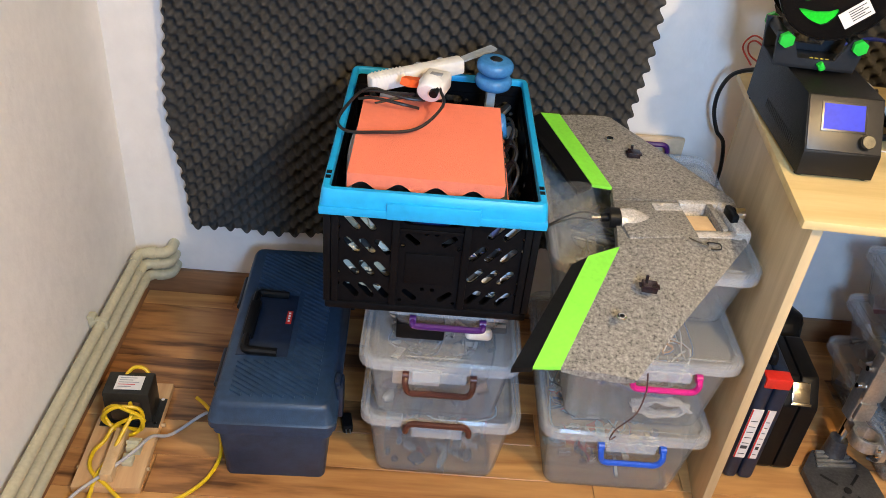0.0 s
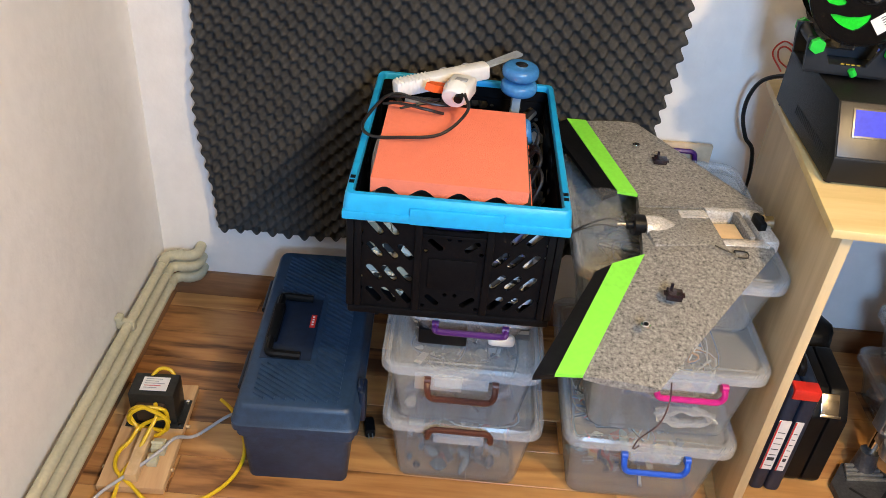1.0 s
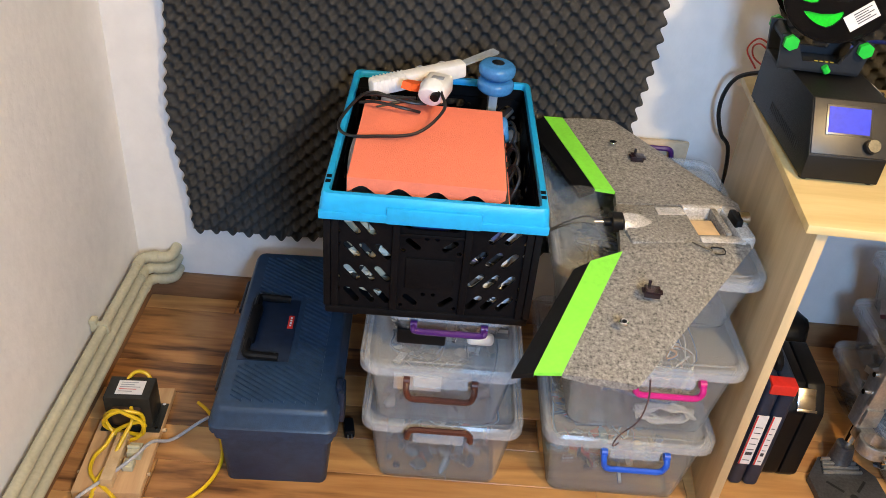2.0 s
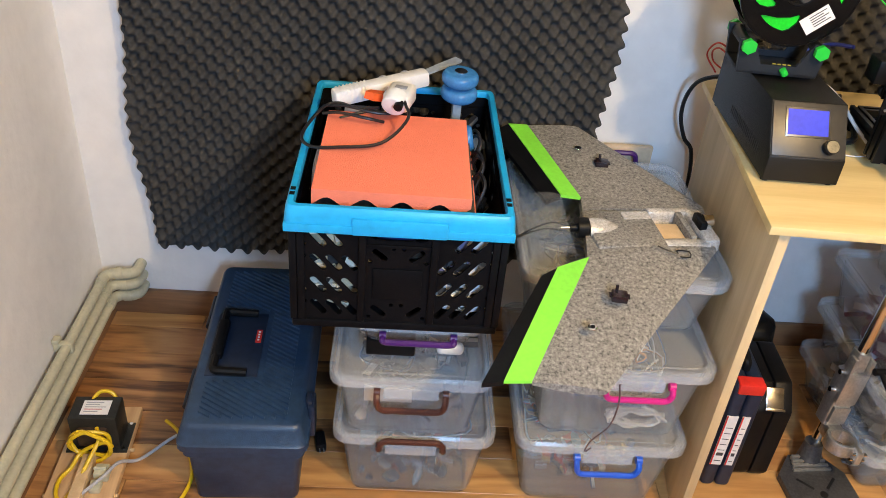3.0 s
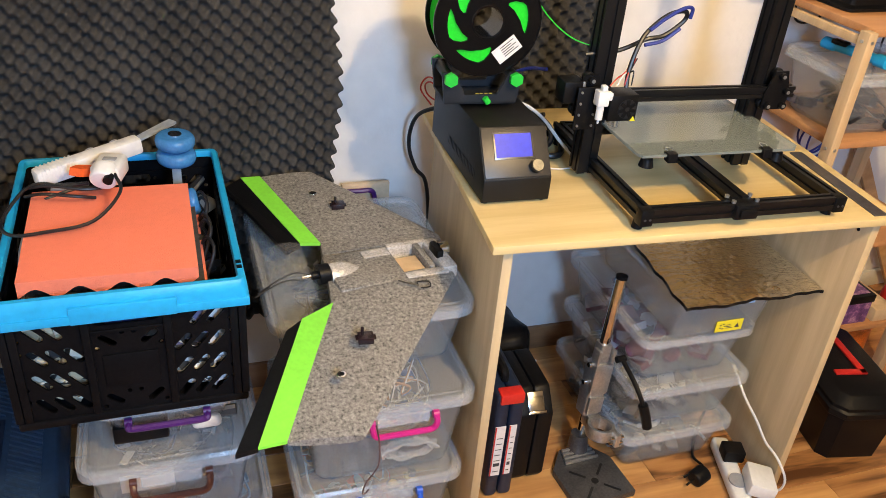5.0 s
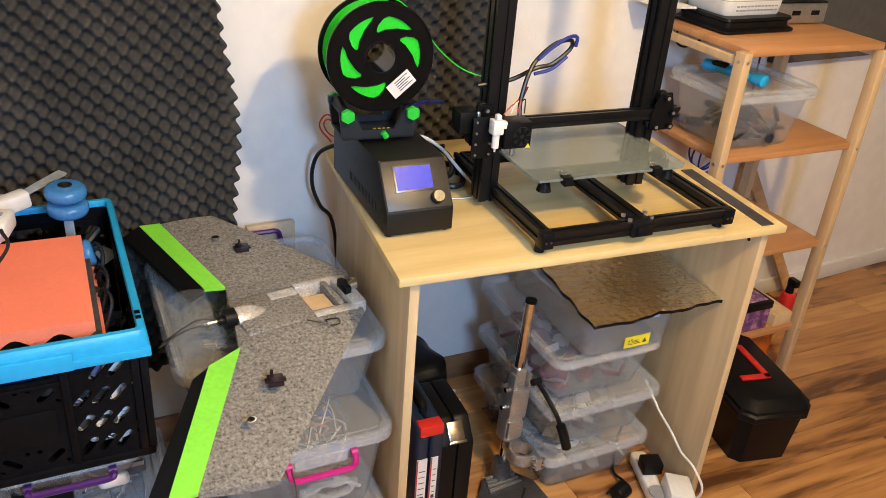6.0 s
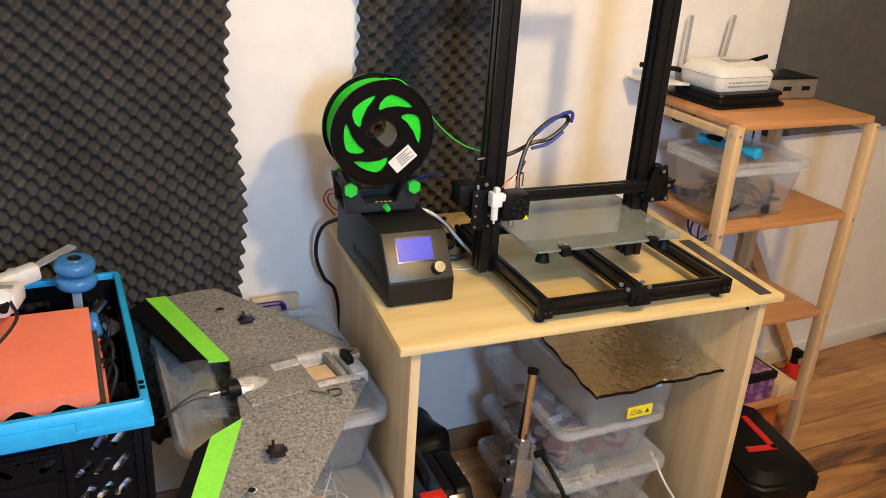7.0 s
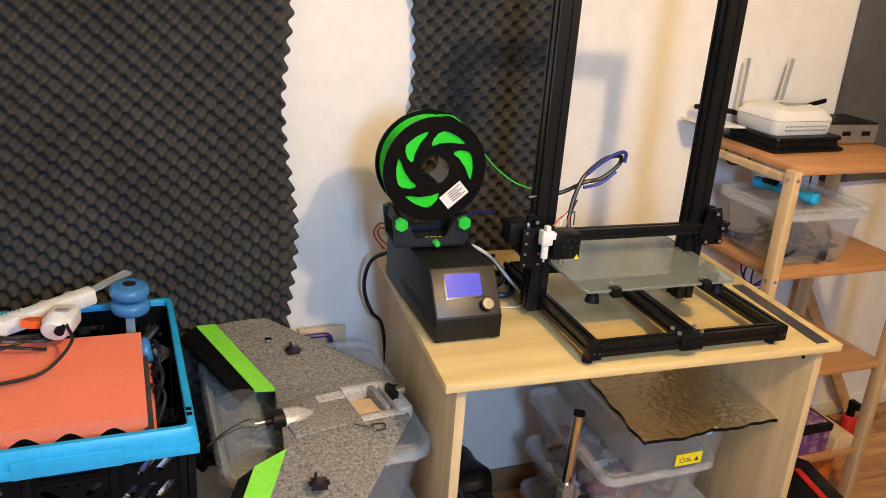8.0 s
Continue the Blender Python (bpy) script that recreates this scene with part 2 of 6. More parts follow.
WIRES = mottled("assorted_wires", ((0.0, (0.65, 0.64, 0.62)), (0.4, (0.06, 0.06, 0.06)), (0.6, (0.5, 0.49, 0.47)), (0.78, (0.40, 0.20, 0.08)), (0.9, (0.05, 0.12, 0.3))), island=True)
JUNK = mottled("dark_clutter", ((0.0, (0.012, 0.012, 0.014)), (0.5, (0.03, 0.03, 0.033)), (0.72, (0.02, 0.04, 0.12)), (0.84, (0.12, 0.12, 0.12)), (0.93, (0.4, 0.4, 0.38))), island=True)
PALEJ = mottled("pale_clutter", ((0.0, (0.62, 0.58, 0.50)), (0.35, (0.70, 0.72, 0.75)), (0.6, (0.35, 0.42, 0.55)), (0.75, (0.55, 0.44, 0.28)), (0.9, (0.12, 0.12, 0.13))), island=True)

CREAMJ = mottled("cream_clutter", ((0.0, (0.55, 0.47, 0.31)), (0.34, (0.02, 0.02, 0.02)), (0.46, (0.66, 0.62, 0.50)), (0.72, (0.28, 0.17, 0.08)), (0.84, (0.03, 0.03, 0.03))), island=True)
WHITEJ = mottled("white_clutter", ((0.0, (0.72, 0.70, 0.66)), (0.42, (0.02, 0.02, 0.022)), (0.54, (0.68, 0.68, 0.70)), (0.80, (0.16, 0.15, 0.26)), (0.90, (0.05, 0.05, 0.05))), island=True)


# ---- mesh helpers ----
def box(bm, a, b, bevel=0.0, m=None, seg=2):
    """A block between two corners."""
    a, b = Vector(a), Vector(b)
    r = bmesh.ops.create_cube(bm, size=1, matrix=Matrix.LocRotScale((a + b) / 2, None, [abs(c) for c in b - a]))
    vs = r["verts"]
    if bevel:
        es = {e for v in vs for e in v.link_edges}
        r = bmesh.ops.bevel(bm, geom=list(es), offset=bevel, segments=seg, affect="EDGES", profile=0.5)
        vs = list({v for f in r["faces"] for v in f.verts})
    if m is not None:
        bmesh.ops.transform(bm, matrix=m, verts=vs)
    return vs


def rod(bm, a, b, r, r2=None, n=14):
    """A round bar from a to b."""
    a, b = Vector(a), Vector(b)
    d = b - a
    q = d.to_track_quat("Z", "Y")
    return bmesh.ops.create_cone(bm, cap_ends=True, segments=n, radius1=r, radius2=r if r2 is None else r2, depth=d.length, matrix=Matrix.LocRotScale((a + b) / 2, q, None))["verts"]


def smooth(points, k=6):
    """A soft line through points."""
    p = [Vector(q) for q in points]
    p = [2 * p[0] - p[1]] + p + [2 * p[-1] - p[-2]]
    out = []
    for i in range(1, len(p) - 2):
        for j in range(k):
            t = j / k
            out.append(0.5 * (2 * p[i] + (p[i + 1] - p[i - 1]) * t + (2 * p[i - 1] - 5 * p[i] + 4 * p[i + 1] - p[i + 2]) * t * t + (3 * p[i] - p[i - 1] - 3 * p[i + 1] + p[i + 2]) * t ** 3))
    out.append(p[-2])
    return out


def tube(bm, points, r, n=8, k=6):
    """A cable or bent bar along points."""
    line = smooth(points, k) if k > 1 else [Vector(p) for p in points]
    rings, up = [], None
    for i, p in enumerate(line):
        d = (line[min(i + 1, len(line) - 1)] - line[max(i - 1, 0)]).normalized()
        if up is None:
            up = d.orthogonal().normalized()
        up = (up - d * up.dot(d)).normalized()
        side = d.cross(up)
        rings.append([bm.verts.new(p + (up * math.cos(a) + side * math.sin(a)) * r) for a in [2 * math.pi * j / n for j in range(n)]])
    for a, b in zip(rings, rings[1:]):
        for j in range(n):
            bm.faces.new((a[j], a[(j + 1) % n], b[(j + 1) % n], b[j]))
    bm.faces.new(rings[0][::-1])
    bm.faces.new(rings[-1])


def round_rect(w, d, r, z, n=5, cx=0.0, cy=0.0):
    """Corner-rounded rectangle, as a ring of places."""
    out = []
    for sx, sy, a0 in ((1, 1, 0), (-1, 1, 90), (-1, -1, 180), (1, -1, 270)):
        for i in range(n):
            a = radians(a0 + 90 * i / (n - 1))
            out.append((cx + sx * (w / 2 - r) + r * math.cos(a), cy + sy * (d / 2 - r) + r * math.sin(a), z))
    return out


def loft(bm, rings, close=True, cap0=True, cap1=True):
    """A skin over rings of equal count."""
    vs = [[bm.verts.new(p) for p in ring] for ring in rings]
    n = len(vs[0])
    for a, b in zip(vs, vs[1:]):
        for j in range(n if close else n - 1):
            bm.faces.new((a[j], a[(j + 1) % n], b[(j + 1) % n], b[j]))
    if cap0:
        bm.faces.new(vs[0][::-1])
    if cap1:
        bm.faces.new(vs[-1])
    return vs


def prism(bm, outline, axis, lo, hi):
    """An outline pushed along an axis: outline pairs are the two other axes, in order."""
    def at(u, v, w):
        return {"x": (w, u, v), "y": (u, w, v), "z": (u, v, w)}[axis]
    loft(bm, [[at(u, v, lo) for u, v in outline], [at(u, v, hi) for u, v in outline]])


def disc(bm, c, axis, r, h, n=24, bevel=0.0):
    c, axis = Vector(c), Vector(axis).normalized()
    vs = rod(bm, c - axis * h / 2, c + axis * h / 2, r, n=n)
    if bevel:
        es = [e for e in {e for v in vs for e in v.link_edges} if any(len(f.verts) > 4 for f in e.link_faces)]
        bmesh.ops.bevel(bm, geom=es, offset=bevel, segments=3, affect="EDGES", profile=0.5)


def thing(name, m, label, category, group="", kind=""):
    ob = new(name)
    ob.empty_display_size = 0.05
    ob.matrix_basis = m
    return tagged(ob, label, category, group, kind)


def part(name, bm, mat, parent=None, label="", world=False, soft=None):
    """Links a bmesh as one mesh object under a thing or a part."""
    if world:
        q, m = parent, Matrix()
        while q is not None:
            m = q.matrix_basis @ m
            q = q.parent
        bm.transform(m.inverted())
    bmesh.ops.recalc_face_normals(bm, faces=bm.faces)
    me = bpy.data.meshes.new(name)
    bm.to_mesh(me)
    bm.free()
    me.materials.append(mat)
    me.polygons.foreach_set("use_smooth", [True] * len(me.polygons))
    me.set_sharp_from_angle(angle=radians(35 if soft is None else soft))
    ob = new(name, me)
    ob.parent = parent
    if label:
        ob["label"] = label
    return ob


def solo(name, bm, mat, label, category, group="", kind="", at=None):
    """A thing of one mesh, with its origin at its place."""
    if at is not None:
        bm.transform(at.inverted())
    ob = part(name, bm, mat)
    if at is not None:
        ob.matrix_basis = at
    return tagged(ob, label, category, group, kind)


def B():
    return bmesh.new()


def clutter(name, n, lo, hi, mat, label, category="contents", seed=1, size=(0.012, 0.05), wires=0, rods=0.3, low=0.6):
    """A heap of small things in a space, one object of stuff."""
    rnd = random.Random(seed)
    bm = B()
    lo, hi = Vector(lo), Vector(hi)
    for _ in range(n):
        f = [rnd.random(), rnd.random(), rnd.random() ** 1.6 * low]
        c = Vector([lo[i] + (hi[i] - lo[i]) * f[i] for i in range(3)])
        s = [rnd.uniform(*size) for _ in range(3)]
        e = Euler((rnd.uniform(-0.5, 0.5), rnd.uniform(-0.5, 0.5), rnd.uniform(0, 6.3)))
        m = Matrix.LocRotScale(c, e, None)
        kind_ = rnd.random()
        if kind_ < rods:
            d = m.to_3x3() @ Vector((s[0] * 0.7, 0, 0))
            rod(bm, c - d, c + d, s[1] * 0.2, n=8)
        elif kind_ < rods + 0.4:
            vs = bmesh.ops.create_icosphere(bm, subdivisions=2, radius=1.0, matrix=m @ Matrix.Diagonal((s[0] * 0.6, s[1] * 0.6, s[2] * 0.16, 1)))["verts"]
            for v in vs:
                q = v.co - c
                v.co = c + q * (1 + 0.35 * noise.noise(v.co * 60)) + Vector((0, 0, 0.005 * noise.noise(v.co * 70)))
        else:
            box(bm, [-s[0] / 2, -s[1] / 2, -s[2] / 5], [s[0] / 2, s[1] / 2, s[2] / 5], 0.0, m)
    for _ in range(wires):
        c = Vector([lo[i] + (hi[i] - lo[i]) * rnd.uniform(0.2, 0.8) for i in range(3)])
        c.z = lo.z + (hi.z - lo.z) * rnd.uniform(0.15, low)
        r = rnd.uniform(0.25, 0.5) * min(hi.x - lo.x, hi.y - lo.y)
        a0 = rnd.uniform(0, 6.3)
        pts = []
        for i in range(7):
            a = a0 + i * rnd.uniform(0.6, 1.0)
            pts.append((min(max(c.x + r * math.cos(a), lo.x), hi.x), min(max(c.y + r * math.sin(a), lo.y), hi.y), min(max(c.z + rnd.uniform(-0.015, 0.015), lo.z), hi.z)))
        tube(bm, pts, rnd.uniform(0.0015, 0.003), n=5, k=4)
    mid = Vector(((lo.x + hi.x) / 2, (lo.y + hi.y) / 2, lo.z))
    return solo(name, bm, mat, label, category, kind="stuff", at=Matrix.Translation(mid))


# ---- the room ----
RX, RY, RZ = 4.6, -2.45, 2.5


def slab(name, a, b, mat, label, category, bevel=0.0):
    bm = B()
    box(bm, a, b, bevel)
    at = Matrix.Translation(((a[0] + b[0]) / 2, (a[1] + b[1]) / 2, min(a[2], b[2])))
    return solo(name, bm, mat, label, category, kind="structure", at=at)


floor = slab("floor", (-0.1, RY - 0.1, -0.08), (RX + 0.1, 0.3, -0.012), SKIRT, "brown wood laminate floor of staggered planks", "floor")
bm = B()
prism(bm, [(-0.1, 0), (2.1, 0), (RX + 0.1, 0.165), (RX + 0.1, 0.3), (-0.1, 0.3)], "z", 0, RZ)
solo("wall_north", bm, PAINT, "white painted plaster wall behind the clutter", "wall", kind="structure")
slab("wall_west", (-0.1, RY - 0.1, 0), (0, 0, RZ), PAINT, "white painted plaster side wall above heating pipes", "wall")
# unseen east wall, ceiling and south wall close the room and soak up bounce
slab("wall_east", (RX, RY - 0.1, 0), (RX + 0.1, 0.158, RZ), FARP, "plain unseen side wall, darkened to cut bounce light", "wall")
slab("ceiling", (-0.1, RY - 0.1, RZ), (RX + 0.1, 0.3, RZ + 0.08), CEIL, "plain unseen ceiling, greyed to cut bounce light", "ceiling")
# the wall behind has one window, which gives the cool light
WX0, WX1, WZ0, WZ1 = 0.9, 1.42, 1.2, 1.84
bm = B()
for a, b in (((0, RY - 0.1, 0), (WX0, RY, RZ)), ((WX1, RY - 0.1, 0), (RX, RY, RZ)), ((WX0, RY - 0.1, 0), (WX1, RY, WZ0)), ((WX0, RY - 0.1, WZ1), (WX1, RY, RZ))):
    box(bm, a, b)
bmesh.ops.remove_doubles(bm, verts=bm.verts, dist=0.0005)
solo("wall_south", bm, FARP, "plain unseen wall with one window, darkened to cut bounce light", "wall", kind="structure")
win = thing("window_1", Matrix.Translation((1.16, RY - 0.05, WZ0)), "small white framed window in plain wall", "window", kind="structure")
bm = B()
for a, b in (((-0.26, -0.03, 0), (-0.225, 0.03, 0.64)), ((0.225, -0.03, 0), (0.26, 0.03, 0.64)), ((-0.225, -0.03, 0), (0.225, 0.03, 0.035)), ((-0.225, -0.03, 0.605), (0.225, 0.03, 0.64))):
    box(bm, a, b, 0.004)
part("window_frame", bm, WHITE, win)


def skirting(name, length, mat, m, label):
    prof = [(0, 0), (0.030, 0), (0.030, 0.012), (0.018, 0.030), (0.014, 0.052), (0.010, 0.058), (0, 0.058)]
    bm = B()
    prism(bm, [(-u, v) for u, v in prof], "x", 0, length)
    ob = solo(name, bm, mat, "brown wooden skirting board along the wall", "baseboard", kind="structure")
    ob.matrix_basis = m
    return ob


skirting("baseboard_north", 2.3, SKIRT, pose(0, 0, 0), "")
bm = B()
prism(bm, [(0, 0), (0.03, 0), (0.03, 0.012), (0.018, 0.03), (0.014, 0.052), (0.01, 0.058), (0, 0.058)], "y", RY, -0.03)
solo("baseboard_west", bm, SKIRTL, "brown wooden skirting board below heating pipes", "baseboard", kind="structure")
WYAW = math.degrees(math.atan2(0.165, RX - 2.0))
bm = B()
box(bm, (0.2, -0.014, 0), (2.5, 0, 0.06), 0.003)
solo("baseboard_east", bm, material("white_skirting", (0.74, 0.73, 0.70), 0.6, var=0.05), "white painted skirting board", "baseboard", kind="structure").matrix_basis = pose(2.1, 0, 0, 0, 0, WYAW)


# ---- wall foam ----
def egg_foam(name, x0, x1, z0, z1, pitch, deep, label):
    """A foam sheet with staggered rows of rounded bumps and a wavy rim."""
    k = 7
    nx, nz = int((x1 - x0) / pitch * k), int((z1 - z0) / pitch * k)
    xs, zs = np.linspace(0, x1 - x0, nx), np.linspace(0, z1 - z0, nz)
    X, Z = np.meshgrid(xs, zs)
    u, v = X / pitch * math.pi, Z / (pitch * 0.92) * math.pi
    h = 0.5 + 0.5 * np.sin(u) * np.sin(v)
    h = h ** 0.85
    side = np.minimum(X, (x1 - x0) - X) / pitch
    h = h * (0.5 + 0.5 * np.clip(side, 0, 1))
    Z = Z + np.where(Z < pitch * 0.8, (1 - Z / (pitch * 0.8)), 0) * (0.010 * np.sin(u) + 0.004 * np.sin(u * 0.13))
    sway = 0.012 * np.sin(v * 0.07 + 1) + 0.004 * np.sin(v)
    X = X + np.where(X < pitch, 1 - X / pitch, 0) * sway + np.where(X > x1 - x0 - pitch, 1 - (x1 - x0 - X) / pitch, 0) * sway
    Y = -0.024 - deep * h
    front = np.stack([X, Y, Z], -1).reshape(-1, 3)
    idx = np.arange(nx * nz).reshape(nz, nx)
    quads = np.stack([idx[:-1, :-1], idx[:-1, 1:], idx[1:, 1:], idx[1:, :-1]], -1).reshape(-1, 4).tolist()
    ring = list(idx[0, :]) + list(idx[1:, -1]) + list(idx[-1, -2::-1]) + list(idx[-2:0:-1, 0])
    back = front[ring].copy()
    back[:, 1] = -0.002
    n0 = nx * nz
    m = len(ring)
    quads += [[int(ring[i]), n0 + i, n0 + (i + 1) % m, int(ring[(i + 1) % m])] for i in range(m)]
    me = bpy.data.meshes.new(name)
    me.from_pydata(np.concatenate([front, back]).tolist(), [], quads)
    me.materials.append(FOAM)
    me.polygons.foreach_set("use_smooth", [True] * len(me.polygons))
    ob = new(name, me)
    ob.location = (x0, 0, z0)
    return tagged(ob, label, "acoustic foam")


egg_foam("acoustic_foam_panel", 0.150, 1.200, 0.222, 2.2, 0.0200, 0.034, "large charcoal egg-crate acoustic foam sheet on the wall").rotation_euler = (0, radians(-1.2), 0)
egg_foam("acoustic_foam_panel", 1.452, 1.80, 0.60, 2.2, 0.0200, 0.034, "narrow charcoal egg-crate acoustic foam strip on the wall")
bm = B()
box(bm, (0.66, -0.035, 0.855), (2.3, -0.001, 2.1), 0.004)
solo("wall_panel", bm, GREYP, "flat dark grey felt panel on the wall", "wall panel").matrix_basis = pose(2.1, 0, 0, 0, 0, WYAW)

# ---- heating pipes ----
pipes = thing("heating_pipes", Matrix.Translation((0.04, -0.08, 0.06)), "three cream plastic heating pipes along the wall", "pipe")
for i in range(3):
    z = 0.139 - 0.0335 * i
    x = 0.030 + 0.006 * i
    bm = B()
    tube(bm, [(x, -2.4, 0.104 - 0.037 * i), (x, -0.085, z)], 0.0118, 12, 1)
    part("pipe", bm, PIPE, pipes, world=True)
    bm = B()
    tube(bm, [(x, -0.10, z), (x, -0.07, z), (x + 0.008, -0.058, z), (x + 0.018, -0.052, z), (x + 0.038, -0.050, z)], 0.0138, 12, 3)
    tube(bm, [(x + 0.038, -0.05, z), (0.084, -0.05, z), (0.096, -0.042, z), (0.101, -0.03, z), (0.101, -0.0, z)], 0.0138, 12, 3)
    rod(bm, (x + 0.024, -0.0515, z), (x + 0.040, -0.05, z), 0.0155)
    part("elbow", bm, PIPE, pipes, world=True)
bm = B()
box(bm, (0.002, -0.332, 0.122), (0.045, -0.316, 0.148), 0.003)
box(bm, (0.002, -0.334, 0.147), (0.018, -0.314, 0.158), 0.002)
part("clip", bm, PIPE, pipes, world=True)

# ---- table ----
def sheared(p):
    """Table places: u to the right, v to the back, from the front left corner."""
    u, v, z = p
    return Vector((1.327 + u * 0.9990 + v * 0.0945, -0.645 - u * 0.047 + v * 0.9955, z))


def tbox(bm, a, b, bevel=0.002):
    vs = box(bm, a, b, bevel)
    for v in vs:
        v.co = sheared(v.co)


table = thing("desk", Matrix.Translation((1.76, -0.37, 0)), "pale beech laminate desk carrying a printer", "desk")
bm = B()
tbox(bm, (0, 0, 0.734), (0.828, 0.595, 0.75), 0.002)
part("tabletop", bm, BEECH, table, world=True)
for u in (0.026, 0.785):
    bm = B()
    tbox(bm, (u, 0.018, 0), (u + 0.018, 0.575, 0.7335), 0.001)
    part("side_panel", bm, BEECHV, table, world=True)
bm = B()
disc(bm, sheared((0.7845, 0.05, 0.70)), (1, 0, 0), 0.004, 0.002, 10)
part("screw_cap", bm, BLACK, table, world=True)
bm = B()
tbox(bm, (0.772, 0.012, 0.7505), (0.802, 0.30, 0.7525), 0.0)
solo("steel_ruler", bm, material("dull_steel", (0.16, 0.16, 0.18), 0.35, 0.8, bump=0.05), "dark steel ruler lying on the desk edge", "ruler", at=Matrix.Translation((2.12, -0.5, 0.7505)))


# ---- clear storage boxes ----
def storage_box(name, x0, x1, y0, y1, z0, z1, label, handle=None, hx=0.5, hlow=True, hang=-0.033, taper=0.02, group="", lidh=0.016, r=0.035, grip="front", lid=True, plate=True, tub=None):
    """A frosted tub with a rolled rim, a lid with a raised edge, and a clip handle."""
    w, d, h = x1 - x0, y1 - y0, z1 - z0
    t = thing(name, Matrix.Translation(((x0 + x1) / 2, (y0 + y1) / 2, z0)), label, "storage box", group)
    bw, bd = w - 0.03, d - 0.03
    bm = B()
    hh = h - lidh
    th = 0.0022
    def ring(f, z, off):
        g = taper * (1 - f)
        return round_rect(bw - 2 * g - 2 * off, bd - 2 * g - 2 * off, r - 0.008, z)
    loft(bm, [ring(0, 0.006, 0.012), ring(0, 0.0, 0.016) , ring(0, 0.0, 0.006), ring(0.05, 0.008, 0), ring(1, hh - 0.008, 0), ring(1, hh - 0.008, -0.006), ring(1, hh, -0.007), ring(1, hh, th), ring(0.05, 0.010, th), ring(0, 0.007, 0.010)], cap0=True, cap1=True)
    part("tub", bm, tub or CLEAR, t)
    if not lid:
        bm = B()
        loft(bm, [round_rect(bw + 0.010, bd + 0.010, r, hh - 0.004), round_rect(bw + 0.016, bd + 0.016, r, hh - 0.001), round_rect(bw + 0.012, bd + 0.012, r, hh + 0.004), round_rect(bw - 0.002, bd - 0.002, r - 0.006, hh + 0.004), round_rect(bw - 0.002, bd - 0.002, r - 0.006, hh + 0.001), round_rect(bw + 0.010, bd + 0.010, r, hh - 0.004)], cap0=False, cap1=False)
        part("rim", bm, CLEARL, t)
        return t
    bm = B()
    loft(bm, [round_rect(w - 0.004, d - 0.004, r, hh - 0.012), round_rect(w, d, r, hh - 0.010), round_rect(w, d, r, hh + 0.010), round_rect(w - 0.010, d - 0.010, r - 0.002, h), round_rect(w - 0.034, d - 0.034, r - 0.010, h), round_rect(w - 0.044, d - 0.044, r - 0.012, h - 0.009), round_rect(w - 0.09, d - 0.09, r - 0.015, h - 0.007)], cap0=False)
    loft(bm, [round_rect(w - 0.006, d - 0.006, r, hh - 0.012), round_rect(w - 0.006, d - 0.006, r, hh + 0.006)], cap0=False, cap1=False)
    part("lid", bm, CLEARL, t)
    if handle:
        hw = 0.062
        s = -1 if grip == "front" else 1
        cx = (hx - 0.5) * w
        yf = s * (d / 2)
        if plate:
            bm = B()
            box(bm, (cx - hw + 0.012, yf - 0.002, hh - 0.030), (cx + hw - 0.012, yf + s * 0.003, hh - 0.004), 0.001)
            part("clip_plate", bm, CLEARL, t)
        bm = B()
        zt = hh - (0.014 if hlow else 0.008)
        drop = hang if hlow else 0.032
        yo = yf + s * (0.016 if hlow else 0.02)
        tube(bm, [(cx - hw, yf + s * 0.003, zt), (cx - hw, yo, zt + drop * 0.3), (cx - hw + 0.004, yo, zt + drop * 0.8), (cx - hw + 0.014, yo, zt + drop), (cx - hw + 0.03, yo, zt + drop), (cx + hw - 0.03, yo, zt + drop), (cx + hw - 0.014, yo, zt + drop), (cx + hw - 0.004, yo, zt + drop * 0.8), (cx + hw, yo, zt + drop * 0.3), (cx + hw, yf + s * 0.003, zt)], 0.006, 8, 3)
        for e in (-1, 1):
            disc(bm, (cx + e * hw, yf + s * 0.004, zt), (1, 0, 0), 0.008, 0.012, 12)
        part("handle", bm, handle[0], t, handle[1])
    return t


BRN, BLU, PNK, PUR = (BROWNH, "brown plastic handle"), (BLUEH, "bright blue plastic handle"), (PINKH, "magenta plastic handle"), (PURPH, "purple plastic handle")
GA, GB, GC = "boxes under the crate", "boxes beside the desk", "boxes under the desk"
storage_box("storage_box", 0.640, 0.962, -0.608, -0.19, 0.0, 0.202, "clear frosted storage box with brown handle on floor", BRN, 0.48, False, group=GA)
clutter("box_contents", 130, (0.69, -0.56, 0.012), (0.92, -0.24, 0.15), BLUISH, "blue tinted bags and small parts inside a clear box", seed=3, wires=6, size=(0.010, 0.036))
storage_box("storage_box", 0.636, 0.938, -0.636, -0.22, 0.203, 0.380, "clear frosted storage box with lowered brown handle", BRN, 0.5, True, group=GA)
clutter("box_contents", 70, (0.69, -0.58, 0.216), (0.90, -0.27, 0.34), GREYISH, "grey parts and white sheets inside a clear box", seed=5, wires=8, size=(0.010, 0.034))
bm = B()
box(bm, (0.700, -0.597, 0.285), (0.790, -0.592, 0.325), 0.001)
solo("folded_sheet", bm, PAPER, "white folded sheet standing inside a clear box", "paper", at=Matrix.Translation((0.745, -0.594, 0.285)))
storage_box("storage_box", 0.672, 0.912, -0.612, -0.26, 0.381, 0.494, "small clear storage box with purple handle", PUR, 0.5, True, group=GA, r=0.03, hang=-0.006, plate=False)
